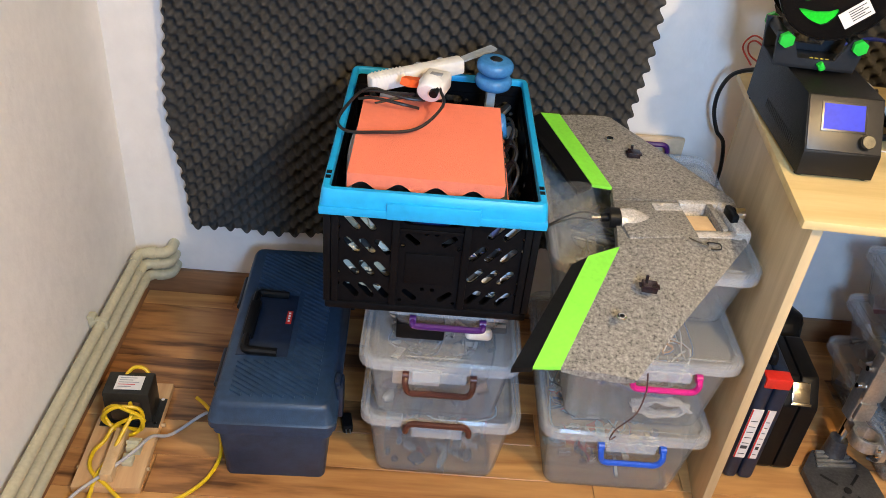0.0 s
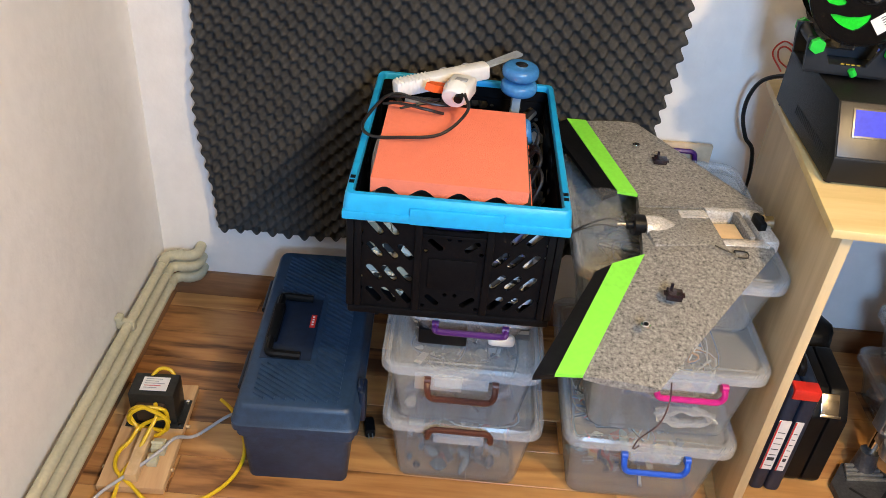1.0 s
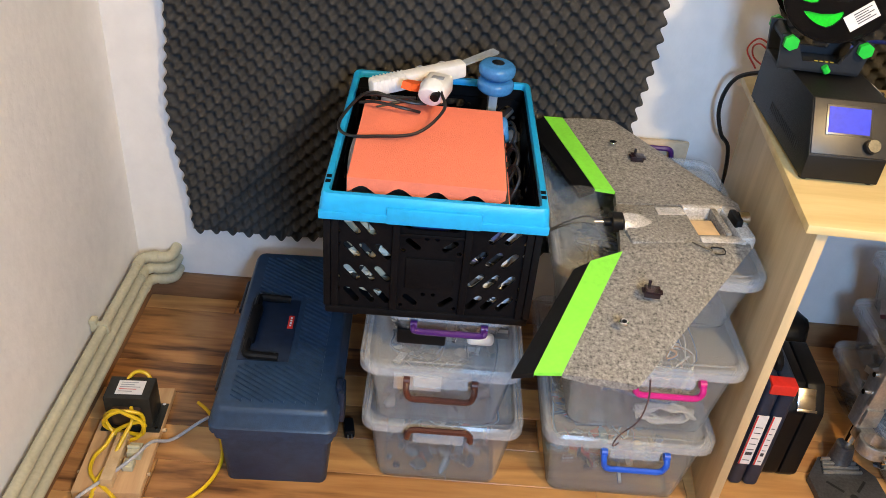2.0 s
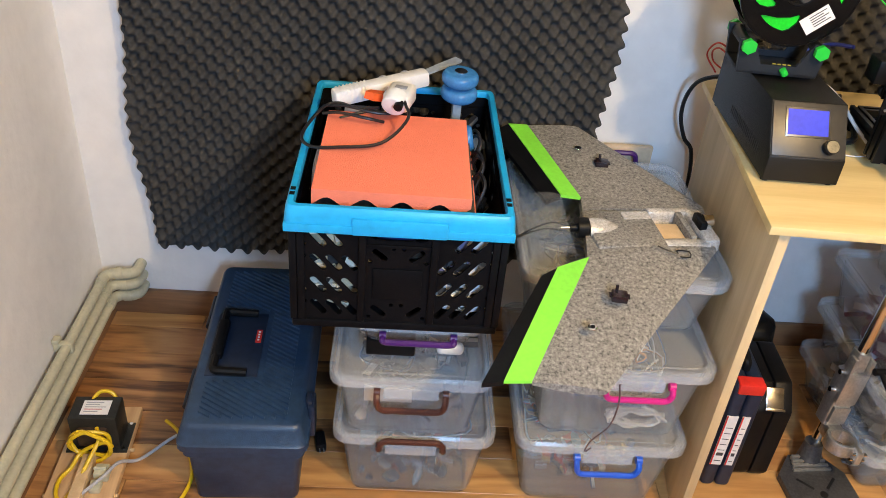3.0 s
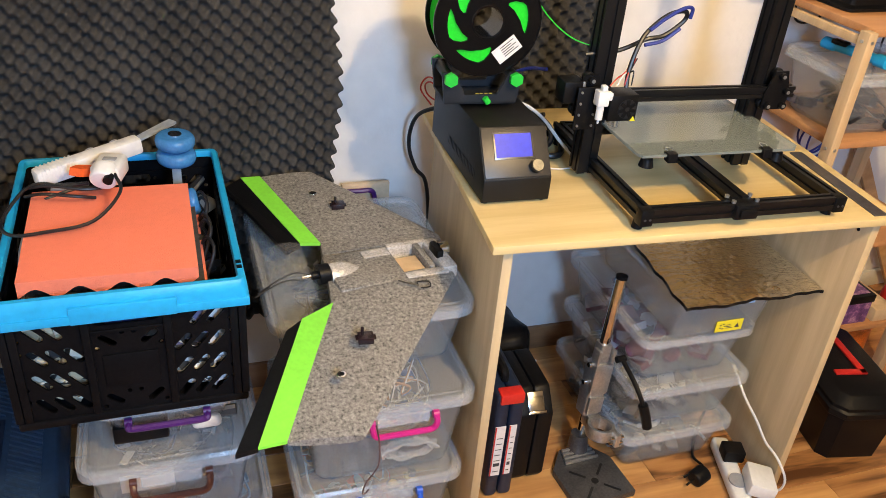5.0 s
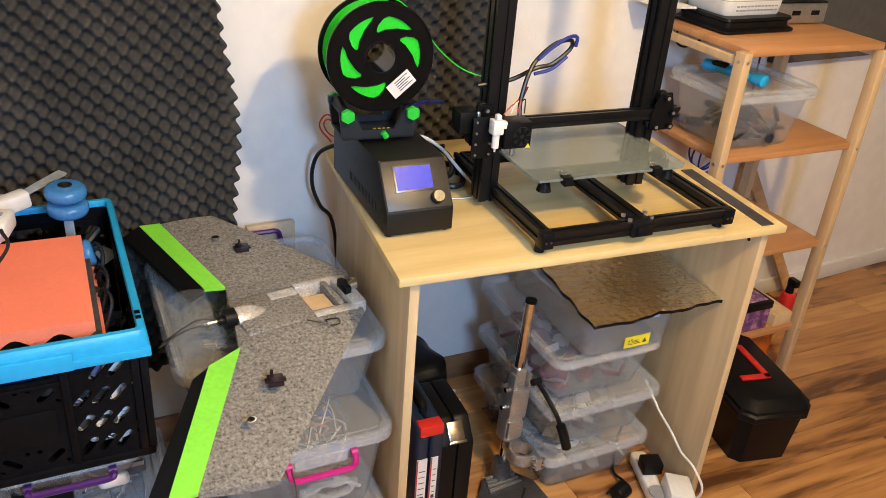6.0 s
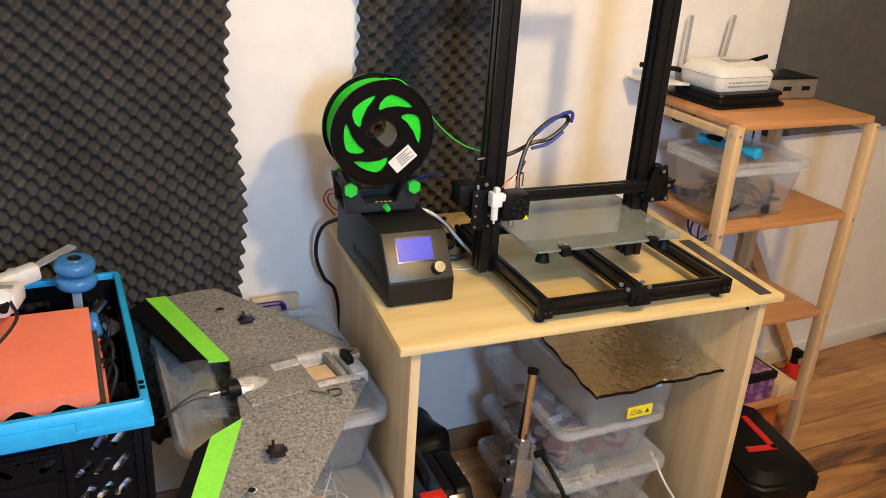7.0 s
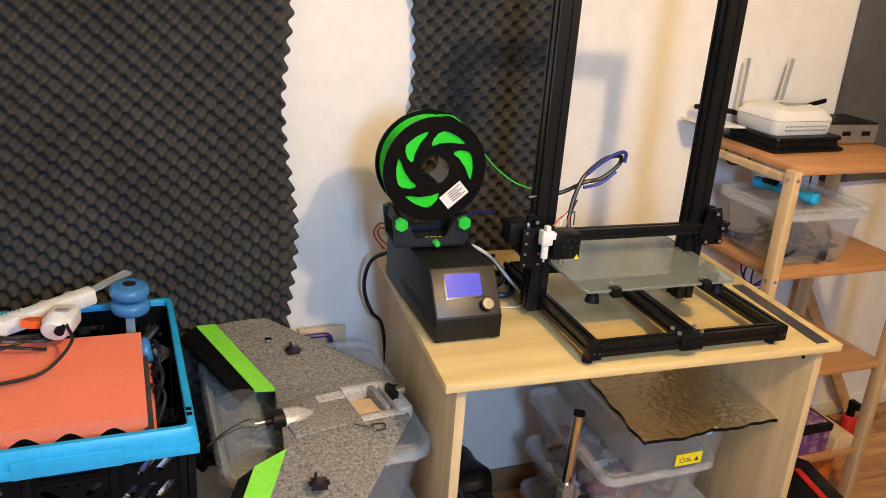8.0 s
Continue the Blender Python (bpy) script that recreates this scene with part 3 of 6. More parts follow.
clutter("box_contents", 40, (0.70, -0.57, 0.394), (0.88, -0.3, 0.45), GREYISH, "black and white adapters inside a small clear box", seed=8, wires=2)

bm = B()
box(bm, (0.700, -0.590, 0.393), (0.790, -0.560, 0.428), 0.004)
solo("black_charger", bm, BLACK, "black charger block inside a small clear box", "charger", at=Matrix.Translation((0.745, -0.575, 0.393)))
bm = B()
box(bm, (0.828, -0.592, 0.400), (0.878, -0.572, 0.424), 0.009, seg=3)
solo("white_remote", bm, WHITE, "small white remote inside a clear box", "remote", at=Matrix.Translation((0.853, -0.582, 0.4)))
storage_box("storage_box", 1.002, 1.346, -0.612, -0.16, 0.0, 0.205, "clear frosted storage box with blue handle on floor", BLU, 0.53, True, group=GB)
clutter("box_contents", 110, (1.06, -0.54, 0.016), (1.29, -0.22, 0.16), PARTS, "red and grey parts inside a clear box", seed=13, wires=9, size=(0.010, 0.040))
storage_box("storage_box", 1.012, 1.352, -0.616, -0.17, 0.206, 0.408, "clear frosted storage box with magenta handle", PNK, 0.56, True, group=GB, hang=-0.026)
clutter("box_contents", 20, (1.06, -0.56, 0.22), (1.30, -0.22, 0.36), WIRES, "coiled white and grey wires inside a clear box", seed=17, wires=26, low=0.8)
bm = B()
tube(bm, [(1.235 + (0.044 + 0.004 * (k % 5)) * math.cos(k * 0.7), -0.565 + 0.010 * math.sin(k * 1.9), 0.243 + (0.014 + 0.003 * (k % 4)) * math.sin(k * 0.7)) for k in range(60)], 0.0028, 6, 3)
solo("cable_coil", bm, WHITEC, "flat white cable coil inside a clear box", "cable", at=Matrix.Translation((1.235, -0.565, 0.23)))
storage_box("storage_box", 0.972, 1.366, -0.535, -0.078, 0.409, 0.556, "clear storage box with bagged parts below the foam wing", PUR, 0.62, False, group=GB, r=0.04, grip="back", plate=False)
clutter("box_contents", 60, (1.06, -0.48, 0.425), (1.18, -0.18, 0.50), JUNK, "dark cables and parts inside a clear box", seed=21, wires=10, size=(0.015, 0.05))
clutter("box_contents", 26, (1.20, -0.48, 0.425), (1.29, -0.20, 0.46), PALEJ, "pale packets inside a clear box", seed=23, wires=2, size=(0.02, 0.05))


def crumpled_bag(at, size, seed, label):
    """A loosely folded film bag."""
    bm = B()
    bmesh.ops.create_icosphere(bm, subdivisions=4, radius=1.0, matrix=Matrix.Diagonal((*size, 1)))
    o = Vector((seed * 3.7, 0, 0))
    for v in bm.verts:
        n = v.co.normalized()
        v.co += n * (0.020 * abs(noise.noise(v.co * 38 + o)) + 0.008 * noise.noise(v.co * 110 + o) - 0.006)
    bm.transform(at)
    solo("plastic_bag", bm, BAGF, label, "bag", at=Matrix.Translation(at.translation))


BAGF = material("pale_blue_film", (0.50, 0.62, 0.74), 0.14, var=0.10, scale=14, bump=0.4, bump_scale=70, see=0.55, spec=0.7)
crumpled_bag(pose(1.268, -0.415, 0.494, 10, 0, 20), (0.034, 0.060, 0.034), 1, "crumpled pale blue film bag inside a clear box")
crumpled_bag(pose(1.262, -0.270, 0.485, 0, 10, -15), (0.036, 0.055, 0.030), 2, "crumpled pale blue film bag inside a clear box")


bm = B()
box(bm, (1.205, -0.040, 0.0), (1.318, -0.026, 0.572), 0.002)
solo("cardboard_piece", bm, material("brown_cardboard", (0.60, 0.47, 0.32), 0.85, var=0.10), "flat brown cardboard piece standing against the wall", "cardboard", at=Matrix.Translation((1.27, -0.04, 0)))


# ---- folding crate ----
crate = thing("folding_crate", pose(0.748, -0.400, 0.495, 0, 0, 0.4), "black folding crate with a sky blue rim, overfilled", "crate")


def slotted(bm, w, h, t, slots, m):
    """A panel with round-ended slots through it. Slots: centre, half length, turn in degrees, radius."""
    es = []
    def loop(pts):
        vs = [bm.verts.new((x, 0, z)) for x, z in pts]
        es.extend(bm.edges.new((a, b)) for a, b in zip(vs, vs[1:] + vs[:1]))
    loop([(-w / 2, 0), (w / 2, 0), (w / 2, h), (-w / 2, h)])
    for x, z, l, turn, r in slots:
        a = radians(turn)
        pts = []
        for s in (1, -1):
            for i in range(5):
                b = a + (0 if s > 0 else math.pi) - math.pi / 2 + math.pi * i / 4
                pts.append((x + s * l * math.cos(a) + r * math.cos(b), z + s * l * math.sin(a) + r * math.sin(b)))
        loop(pts)
    bmesh.ops.triangle_fill(bm, use_beauty=True, use_dissolve=False, edges=es)
    r = bmesh.ops.extrude_face_region(bm, geom=list(bm.faces))
    bmesh.ops.translate(bm, vec=(0, t, 0), verts=[v for v in r["geom"] if isinstance(v, bmesh.types.BMVert)])
    bm.transform(m)


def slot_pattern(w, h):
    out = []
    for row in range(4):
        z = h * (0.15 + 0.235 * row)
        for col in range(3):
            for s in (-1, 1):
                x = s * (w * 0.5 - 0.040 - col * 0.0255)
                if row == 3 and col == 2:
                    continue
                out.append((x, z, 0.0125, 50 * s, 0.0062))
        for s in (-1, 1):
            out.append((s * (w * 0.5 - 0.0170), z - 0.011 * (1 if row % 2 else -1), 0.0, 0, 0.0044))
            out.append((s * (w * 0.5 - 0.1120), z + 0.012 * s, 0.0, 0, 0.0044))
    out.append((0, h - 0.014, 0.038, 0, 0.0115))
    for row, z in ((0, h * 0.13), (1, h * 0.72)):
        for s in (-1, 1):
            out.append((s * 0.030, z, 0.010, 40 * s, 0.0055))
            out.append((s * 0.0455, z - 0.013, 0.0, 0, 0.004))
            out.append((s * 0.0085, z + 0.013, 0.0, 0, 0.004))
    return out


CW, CD, CH = 0.338, 0.468, 0.205
for name, w, m in (("end_wall", CW, pose(0, -CD / 2, 0.012)), ("end_wall", CW, pose(0, CD / 2 - 0.004, 0.012)), ("side_wall", CD, pose(CW / 2, 0, 0.012, 0, 0, 90)), ("side_wall", CD, pose(-CW / 2 + 0.004, 0, 0.012, 0, 0, 90))):
    bm = B()
    slotted(bm, w - 0.006, CH - 0.012, 0.004, slot_pattern(w, CH - 0.012), m)
    part(name, bm, CRATEB, crate)
bm = B()
for x in (-0.058, 0.058, -0.156, 0.156):
    rb = B()
    box(rb, (x - 0.006, -CD / 2 - 0.006, 0.0165), (x + 0.006, -CD / 2 - 0.0002, CH - 0.006), 0.0015)
    part("rib", rb, CRATEB, crate)
box(bm, (-0.052, -CD / 2 - 0.004, CH - 0.038), (0.052, -CD / 2, CH - 0.032), 0.001)
box(bm, (-0.040, -CD / 2 - 0.003, 0.065), (0.040, -CD / 2 + 0.001, 0.125), 0.001)
for x in (-CW / 2, CW / 2):
    for y in (-CD / 2, CD / 2):
        rb = B()
        box(rb, (x - 0.006, y - 0.006, 0.0165), (x + 0.006, y + 0.006, CH - 0.006), 0.002)
        part("corner_post", rb, CRATEB, crate)
for y in (-0.12, 0, 0.12):
    for s in (-1, 1):
        rb = B()
        box(rb, (s * CW / 2, y - 0.006, 0.0165), (s * (CW / 2 + 0.005), y + 0.006, CH - 0.006), 0.0015)
        part("rib", rb, CRATEB, crate)
part("grip_plate", bm, CRATEB, crate)
bm = B()
box(bm, (-CW / 2 - 0.004, -CD / 2 - 0.005, 0.0), (CW / 2 + 0.004, CD / 2 + 0.005, 0.016), 0.004)
part("base", bm, CRATEB, crate)
bm = B()
RW, RD = 0.360, 0.492
loft(bm, [round_rect(RW, RD, 0.012, 0.200, 4), round_rect(RW + 0.004, RD + 0.004, 0.013, 0.203, 4), round_rect(RW, RD, 0.012, 0.222, 4), round_rect(RW - 0.004, RD - 0.004, 0.012, 0.236, 4), round_rect(RW - 0.010, RD - 0.010, 0.011, 0.240, 4), round_rect(RW - 0.026, RD - 0.026, 0.008, 0.240, 4), round_rect(RW - 0.029, RD - 0.029, 0.008, 0.237, 4), round_rect(RW - 0.029, RD - 0.029, 0.008, 0.228, 4), round_rect(RW - 0.012, RD - 0.012, 0.010, 0.226, 4), round_rect(RW - 0.012, RD - 0.012, 0.010, 0.200, 4), round_rect(RW, RD, 0.012, 0.200, 4)], cap0=False, cap1=False)
box(bm, (-0.075, -RD / 2 - 0.005, 0.196), (0.075, -RD / 2 + 0.006, 0.226), 0.003)
box(bm, (-RW / 2 - 0.001, -RD / 2 - 0.004, 0.197), (RW / 2 + 0.001, -RD / 2 + 0.01, 0.212), 0.002)
part("rim", bm, CYAN, crate, "sky blue plastic rim")
bm = B()
loft(bm, [round_rect(RW - q, RD - q, 0.009, z, 4) for q, z in ((0.016, 0.196), (0.016, 0.226), (0.022, 0.226), (0.022, 0.196), (0.016, 0.196))], cap0=False, cap1=False)
part("inner_band", bm, CRATEB, crate)
for x, y in ((-0.160, -0.205), (0.160, -0.205), (-0.160, -0.190), (0.160, -0.190)):
    bm = B()
    box(bm, (x * 1.07 - 0.004, y - 0.004, 0.2395), (x * 1.07 + 0.004, y + 0.004, 0.2415))
    part("rim_slot", bm, BLACK, crate)

clutter("crate_contents", 150, (0.625, -0.565, 0.515), (0.875, -0.22, 0.70), JUNK, "dark cables and gadgets filling the crate", seed=31, size=(0.02, 0.09), wires=26, low=0.9)
clutter("crate_contents", 90, (0.600, -0.600, 0.53), (0.680, -0.580, 0.68), CREAMJ, "pale packets on one side inside the crate", seed=33, size=(0.02, 0.05), rods=0.1, low=0.95)
clutter("crate_contents", 90, (0.815, -0.600, 0.53), (0.895, -0.580, 0.68), WHITEJ, "white packets on the other side inside the crate", seed=34, size=(0.02, 0.05), rods=0.1, low=0.95)

bm = B()
disc(bm, (0.745, -0.572, 0.682), (0.05, -0.25, 1), 0.052, 0.03, 28, 0.008)
solo("blue_tape_roll", bm, material("deep_blue_plastic", (0.015, 0.03, 0.14), 0.35), "dark blue roll behind the crate front", "roll", at=Matrix.Translation((0.742, -0.575, 0.655)))
bm = B()
for k in range(5):
    y = -0.50 + k * 0.045 + (0, 0.014, -0.008, 0.01, -0.012)[k]
    tube(bm, [(0.872, y - 0.02, 0.66), (0.890, y, 0.705 + 0.006 * (k % 2)), (0.882, y + 0.03, 0.715), (0.874, y + 0.05, 0.69), (0.885, y + 0.06, 0.66)], 0.0032, 6)
solo("dark_cable_loop", bm, CABLE, "dark cable loops along the crate side", "cable", at=Matrix.Translation((0.88, -0.42, 0.66)))
bm = B()
tube(bm, [(0.604, -0.56, 0.67), (0.600, -0.50, 0.715), (0.603, -0.44, 0.728), (0.606, -0.38, 0.70)], 0.0034, 6)
tube(bm, [(0.609, -0.55, 0.68), (0.606, -0.49, 0.722), (0.608, -0.42, 0.730), (0.612, -0.36, 0.71)], 0.0034, 6)
solo("grey_side_cable", bm, GREYC, "grey cable tucked beside the orange foam", "cable", at=Matrix.Translation((0.605, -0.45, 0.67)))

# orange foam block, wavy below
def wavy_foam(name, x0, x1, y0, y1, zt, thick, amp, mat, label, m, flip=1):
    bm = B()
    nx, ny = 40, 30
    top, bot = [], []
    for j in range(ny + 1):
        for i in range(nx + 1):
            x, y = x0 + (x1 - x0) * i / nx, y0 + (y1 - y0) * j / ny
            w = math.sin(x / 0.0095) * math.sin(y / 0.0095 + 1.0)
            top.append(bm.verts.new((x, y, zt)))
            bot.append(bm.verts.new((x, y, zt - thick - flip * amp * w)))
    n = nx + 1
    for j in range(ny):
        for i in range(nx):
            a = j * n + i
            bm.faces.new((top[a], top[a + 1], top[a + n + 1], top[a + n]))
            bm.faces.new((bot[a], bot[a + n], bot[a + n + 1], bot[a + 1]))
    ring = [i for i in range(n)] + [j * n + nx for j in range(1, ny + 1)] + [ny * n + i for i in range(nx - 1, -1, -1)] + [j * n for j in range(ny - 1, 0, -1)]
    for a, b in zip(ring, ring[1:] + ring[:1]):
        bm.faces.new((top[a], bot[a], bot[b], top[b]))
    ob = solo(name, bm, mat, label, "foam")
    ob.matrix_basis = m
    return ob


FP = pose(0.736, -0.462, 0.736, 1.0, 0.5, 0.0)
wavy_foam("packing_foam", -0.128, 0.124, -0.146, 0.130, 0.012, 0.022, 0.008, ORANGE, "orange egg-crate packing foam block on the crate", FP)
wavy_foam("packing_foam", -0.122, 0.133, -0.140, 0.128, -0.026, 0.012, 0.004, FOAM, "black foam sheet below the orange foam", FP)
wavy_foam("packing_foam", -0.118, 0.138, -0.142, 0.112, -0.043, 0.025, 0.004, ORANGE, "second orange foam sheet in the crate", FP)

# power strip, plug, wheels
D = (Vector((0.774, -0.246, 0.79)) - Vector((0.612, -0.326, 0.772))).normalized()
strip = thing("power_strip", look((0.615, -0.322, 0.772), Vector((0.615, -0.322, 0.772)) + D), "white power strip lying across the crate", "power strip")
bm = B()
box(bm, (-0.015, -0.016, -0.19), (0.015, 0.014, 0.0), 0.006)
part("housing", bm, WHITE, strip)
for i in range(9):
    bm = B()
    box(bm, (-0.0125, -0.010, -0.012 - i * 0.007), (0.0155, 0.0148, -0.0085 - i * 0.007), 0.0005)
    part("rib", bm, WHITE, strip)
bm = B()
disc(bm, (-0.0155, 0.0, -0.15), (1, 0, 0), 0.0135, 0.003, 24)
disc(bm, (-0.0155, 0.0, -0.105), (1, 0, 0), 0.0135, 0.003, 24)
part("socket", bm, GREYPL, strip)
plug = thing("mains_plug", pose(0.735, -0.345, 0.792, 0, 0, -15), "white mains plug with black cable", "plug")
bm = B()
box(bm, (-0.024, -0.030, -0.018), (0.024, 0.034, 0.016), 0.008, seg=3)
disc(bm, (0.0, -0.026, 0.002), (0, 1, 0.4), 0.022, 0.03, 20, 0.004)
part("body", bm, WHITE, plug)
bm = B()
disc(bm, (0.012, -0.044, 0.004), (0, 1, 0.3), 0.008, 0.014, 14)
part("cable_gland", bm, BLACK, plug)
bm = B()
box(bm, (-0.010, 0.0, 0.0155), (0.012, 0.012, 0.018), 0.001)
part("marking", bm, GREYPL, plug)
bm = B()
prism(bm, [(-0.026, 0), (-0.012, 0.010), (0.016, 0.012), (0.020, -0.006), (-0.012, -0.009)], "z", 0, 0.014)
solo("rocker_switch", bm, material("orange_red_plastic", (0.72, 0.11, 0.02), 0.4), "orange red switch part on the power strip", "switch").matrix_basis = pose(0.695, -0.346, 0.784, 0, 15, 25)
bm = B()
loft(bm, [[(x + dx, y + dy, z + dz) for dx, dy, dz in ((-0.006 * g, 0.007 * g, 0), (0.006 * g, -0.007 * g, 0), (0.006 * g, -0.007 * g, 0.004), (-0.006 * g, 0.007 * g, 0.004))] for x, y, z, g in ((0.770, -0.244, 0.792, 0.8), (0.806, -0.214, 0.798, 1.0), (0.842, -0.184, 0.803, 1.15), (0.846, -0.181, 0.804, 1.0))])
solo("plastic_strip", bm, material("translucent_tube", (0.45, 0.5, 0.55), 0.3, see=0.4, bump=0.03), "short flat translucent grey plastic strip", "plastic strip", at=Matrix.Translation((0.81, -0.21, 0.80)))
bm = B()
tube(bm, [(0.745, -0.382, 0.80), (0.752, -0.42, 0.785), (0.71, -0.47, 0.762), (0.64, -0.485, 0.757), (0.59, -0.47, 0.748), (0.572, -0.43, 0.75), (0.60, -0.37, 0.772), (0.625, -0.335, 0.768), (0.66, -0.345, 0.765), (0.70, -0.345, 0.768)], 0.0029, 8)
tube(bm, [(0.60, -0.345, 0.765), (0.64, -0.36, 0.775), (0.69, -0.37, 0.77), (0.72, -0.36, 0.765), (0.68, -0.335, 0.755), (0.63, -0.36, 0.75)], 0.0029, 8)
tube(bm, [(0.60, -0.355, 0.755), (0.63, -0.375, 0.768), (0.68, -0.385, 0.765), (0.71, -0.375, 0.755)], 0.0029, 8)
solo("mains_cable", bm, CABLE, "black mains cable draped over the orange foam", "cable", at=Matrix.Translation((0.66, -0.4, 0.75)))
bm = B()
box(bm, (0.635, -0.325, 0.735), (0.695, -0.298, 0.750), 0.003)
solo("grey_connector", bm, GREYPL, "pale grey connector block among the cables", "connector", at=Matrix.Translation((0.665, -0.31, 0.735)))
skate = thing("skate_wheels", Matrix.Translation((0.846, -0.270, 0.658)), "pair of blue skate wheels on a bracket", "wheels")
for z in (0.117, 0.147):
    bm = B()
    disc(bm, (0, 0.0, z), (0.04, -0.05, 1), 0.035, 0.025, 32, 0.010)
    w = part("wheel", bm, BLUEW, skate, "translucent blue urethane wheel")
    bm = B()
    disc(bm, (0, 0.0, z + 0.0005), (0.04, -0.05, 1), 0.012, 0.0275, 16)
    part("hub", bm, CHROME, w)
bm = B()
box(bm, (-0.010, -0.016, 0.0), (0.006, -0.010, 0.122), 0.001)
box(bm, (-0.010, 0.02, 0.0), (0.006, 0.026, 0.122), 0.001)
part("bracket", bm, PALEB, skate)
for z, y in ((0.05, -0.02), (0.07, -0.055)):
    bm = B()
    disc(bm, (0.02, y, z - 0.02), (1, 0, 0.2), 0.025, 0.022, 24, 0.008)
    part("wheel", bm, BLUEW, skate)


# ---- toolbox ----
tb = thing("toolbox", pose(0.461, -0.3555, 0, 0, 0, 2.0) @ Matrix.Diagonal((1.0, 1.048, 1.06, 1.0)), "navy blue plastic toolbox with ribbed lid", "toolbox")
bm = B()
loft(bm, [round_rect(0.200, 0.475, 0.012, 0.0, 4), round_rect(0.204, 0.480, 0.014, 0.004, 4), round_rect(0.218, 0.492, 0.014, 0.128, 4), round_rect(0.236, 0.506, 0.016, 0.130, 4), round_rect(0.236, 0.506, 0.016, 0.150, 4)])
part("body", bm, NAVY, tb)
bm = B()
loft(bm, [round_rect(0.244, 0.512, 0.018, 0.146, 4), round_rect(0.252, 0.520, 0.020, 0.150, 4), round_rect(0.252, 0.520, 0.020, 0.164, 4), round_rect(0.244, 0.512, 0.018, 0.168, 4), round_rect(0.232, 0.498, 0.018, 0.196, 4), round_rect(0.222, 0.488, 0.016, 0.204, 4), round_rect(0.214, 0.480, 0.014, 0.206, 4)])
lid = part("lid", bm, NAVY, tb)
# slanting ribs on the lid, kept clear of the handle well
def ribbed(x, y):
    return -0.088 < x < 0.086 and -0.226 < y < 0.226 and (x > 0.024 or y < -0.128 or y > 0.086)


for k in range(48):
    y0 = -0.235 + k * 0.0128
    xs = [-0.088 + 0.002 * i for i in range(88)]
    run = []
    for x in xs + [9.0]:
        if ribbed(x, y0 - (x + 0.088) * 0.62):
            run.append(x)
            continue
        if len(run) > 4:
            bm = B()
            ends = [(q, y0 - (q + 0.088) * 0.62) for q in (run[0], run[-1])]
            loft(bm, [[(x_, y_ + dy, z_) for dy, z_ in ((-0.0042, 0.2050), (-0.0026, 0.2094), (0.0026, 0.2094), (0.0042, 0.2050))] for x_, y_ in ends])
            part("lid_rib", bm, NAVY, lid)
        run = []
bm = B()
box(bm, (-0.094, -0.118, 0.2055), (0.012, 0.074, 0.2080), 0.001)
part("handle_well", bm, NAVYD, lid)
bm = B()
tube(bm, [(-0.01, -0.112, 0.212), (-0.05, -0.112, 0.214), (-0.075, -0.110, 0.216), (-0.078, -0.08, 0.217), (-0.078, 0.04, 0.217), (-0.075, 0.066, 0.216), (-0.05, 0.068, 0.214), (-0.01, 0.068, 0.212)], 0.0085, 10, 3)
box(bm, (-0.088, -0.075, 0.208), (-0.064, 0.035, 0.226), 0.006)
part("handle", bm, BLACK, tb, "black folding carry handle")
bm = B()
box(bm, (-0.006, -0.020, 0.2075), (0.006, 0.020, 0.2095), 0.0008)
part("badge", bm, RED, lid, "small red badge")
for i, c in enumerate((-0.012, -0.004, 0.004, 0.012)):
    bm = B()
    box(bm, (-0.0022, c - 0.0022, 0.2094), (0.0022, c + 0.0022, 0.2100))
    part("badge_mark", bm, PAPER, lid)
for y in (-0.165, 0.165):
    bm = B()
    box(bm, (0.120, y - 0.022, 0.118), (0.134, y + 0.022, 0.196), 0.004)
    box(bm, (0.116, y - 0.014, 0.180), (0.128, y + 0.014, 0.204), 0.003)
    part("latch", bm, NAVYD, tb)
for y in (-0.10, 0.14):
    bm = B()
    rod(bm, (-0.128, y - 0.05, 0.155), (-0.128, y + 0.05, 0.155), 0.007)
    part("hinge", bm, NAVYD, tb)

# dark plug shape for small connectors and the deep shade in this gap
ad = thing("gap_shade_plug", pose(0.602, -0.455, 0, 0, 0, 12) @ Matrix.Diagonal((0.7, 0.7, 0.7, 1)), "small black plug shape for connectors and shade between boxes", "adapter")
bm = B()
box(bm, (-0.016, -0.030, 0.0), (0.016, 0.030, 0.034), 0.006)
part("body", bm, BLACK, ad)
for x in (-0.006, 0.006):
    bm = B()
    rod(bm, (x, -0.030, 0.018), (x, -0.046, 0.018), 0.0022, n=8)
    part("pin", bm, STEEL, ad)

# ---- transformer on its board ----
tr = thing("transformer_rig", pose(0.138, -0.535, 0, 0, 0, 3), "dark steel transformer screwed to a pine board", "transformer")
bm = B()
box(bm, (-0.067, -0.147, 0.004), (0.067, 0.147, 0.022), 0.0015)
part("board", bm, PINEB, tr)
bm = B()
box(bm, (-0.044, 0.022, 0.026), (0.052, 0.088, 0.112), 0.003)
part("core", bm, DARKMET, tr)
bm = B()
box(bm, (-0.058, 0.012, 0.022), (0.066, 0.096, 0.0255), 0.001)
part("foot_plate", bm, DARKMET, tr)
bm = B()
box(bm, (-0.030, 0.010, 0.040), (0.034, 0.100, 0.088), 0.008)
part("winding", bm, material("dark_winding", (0.05, 0.03, 0.02), 0.4), tr)
bm = B()
box(bm, (-0.022, 0.034, 0.1125), (0.034, 0.074, 0.1135))
lab = part("label", bm, PAPER, tr, "white printed rating label")
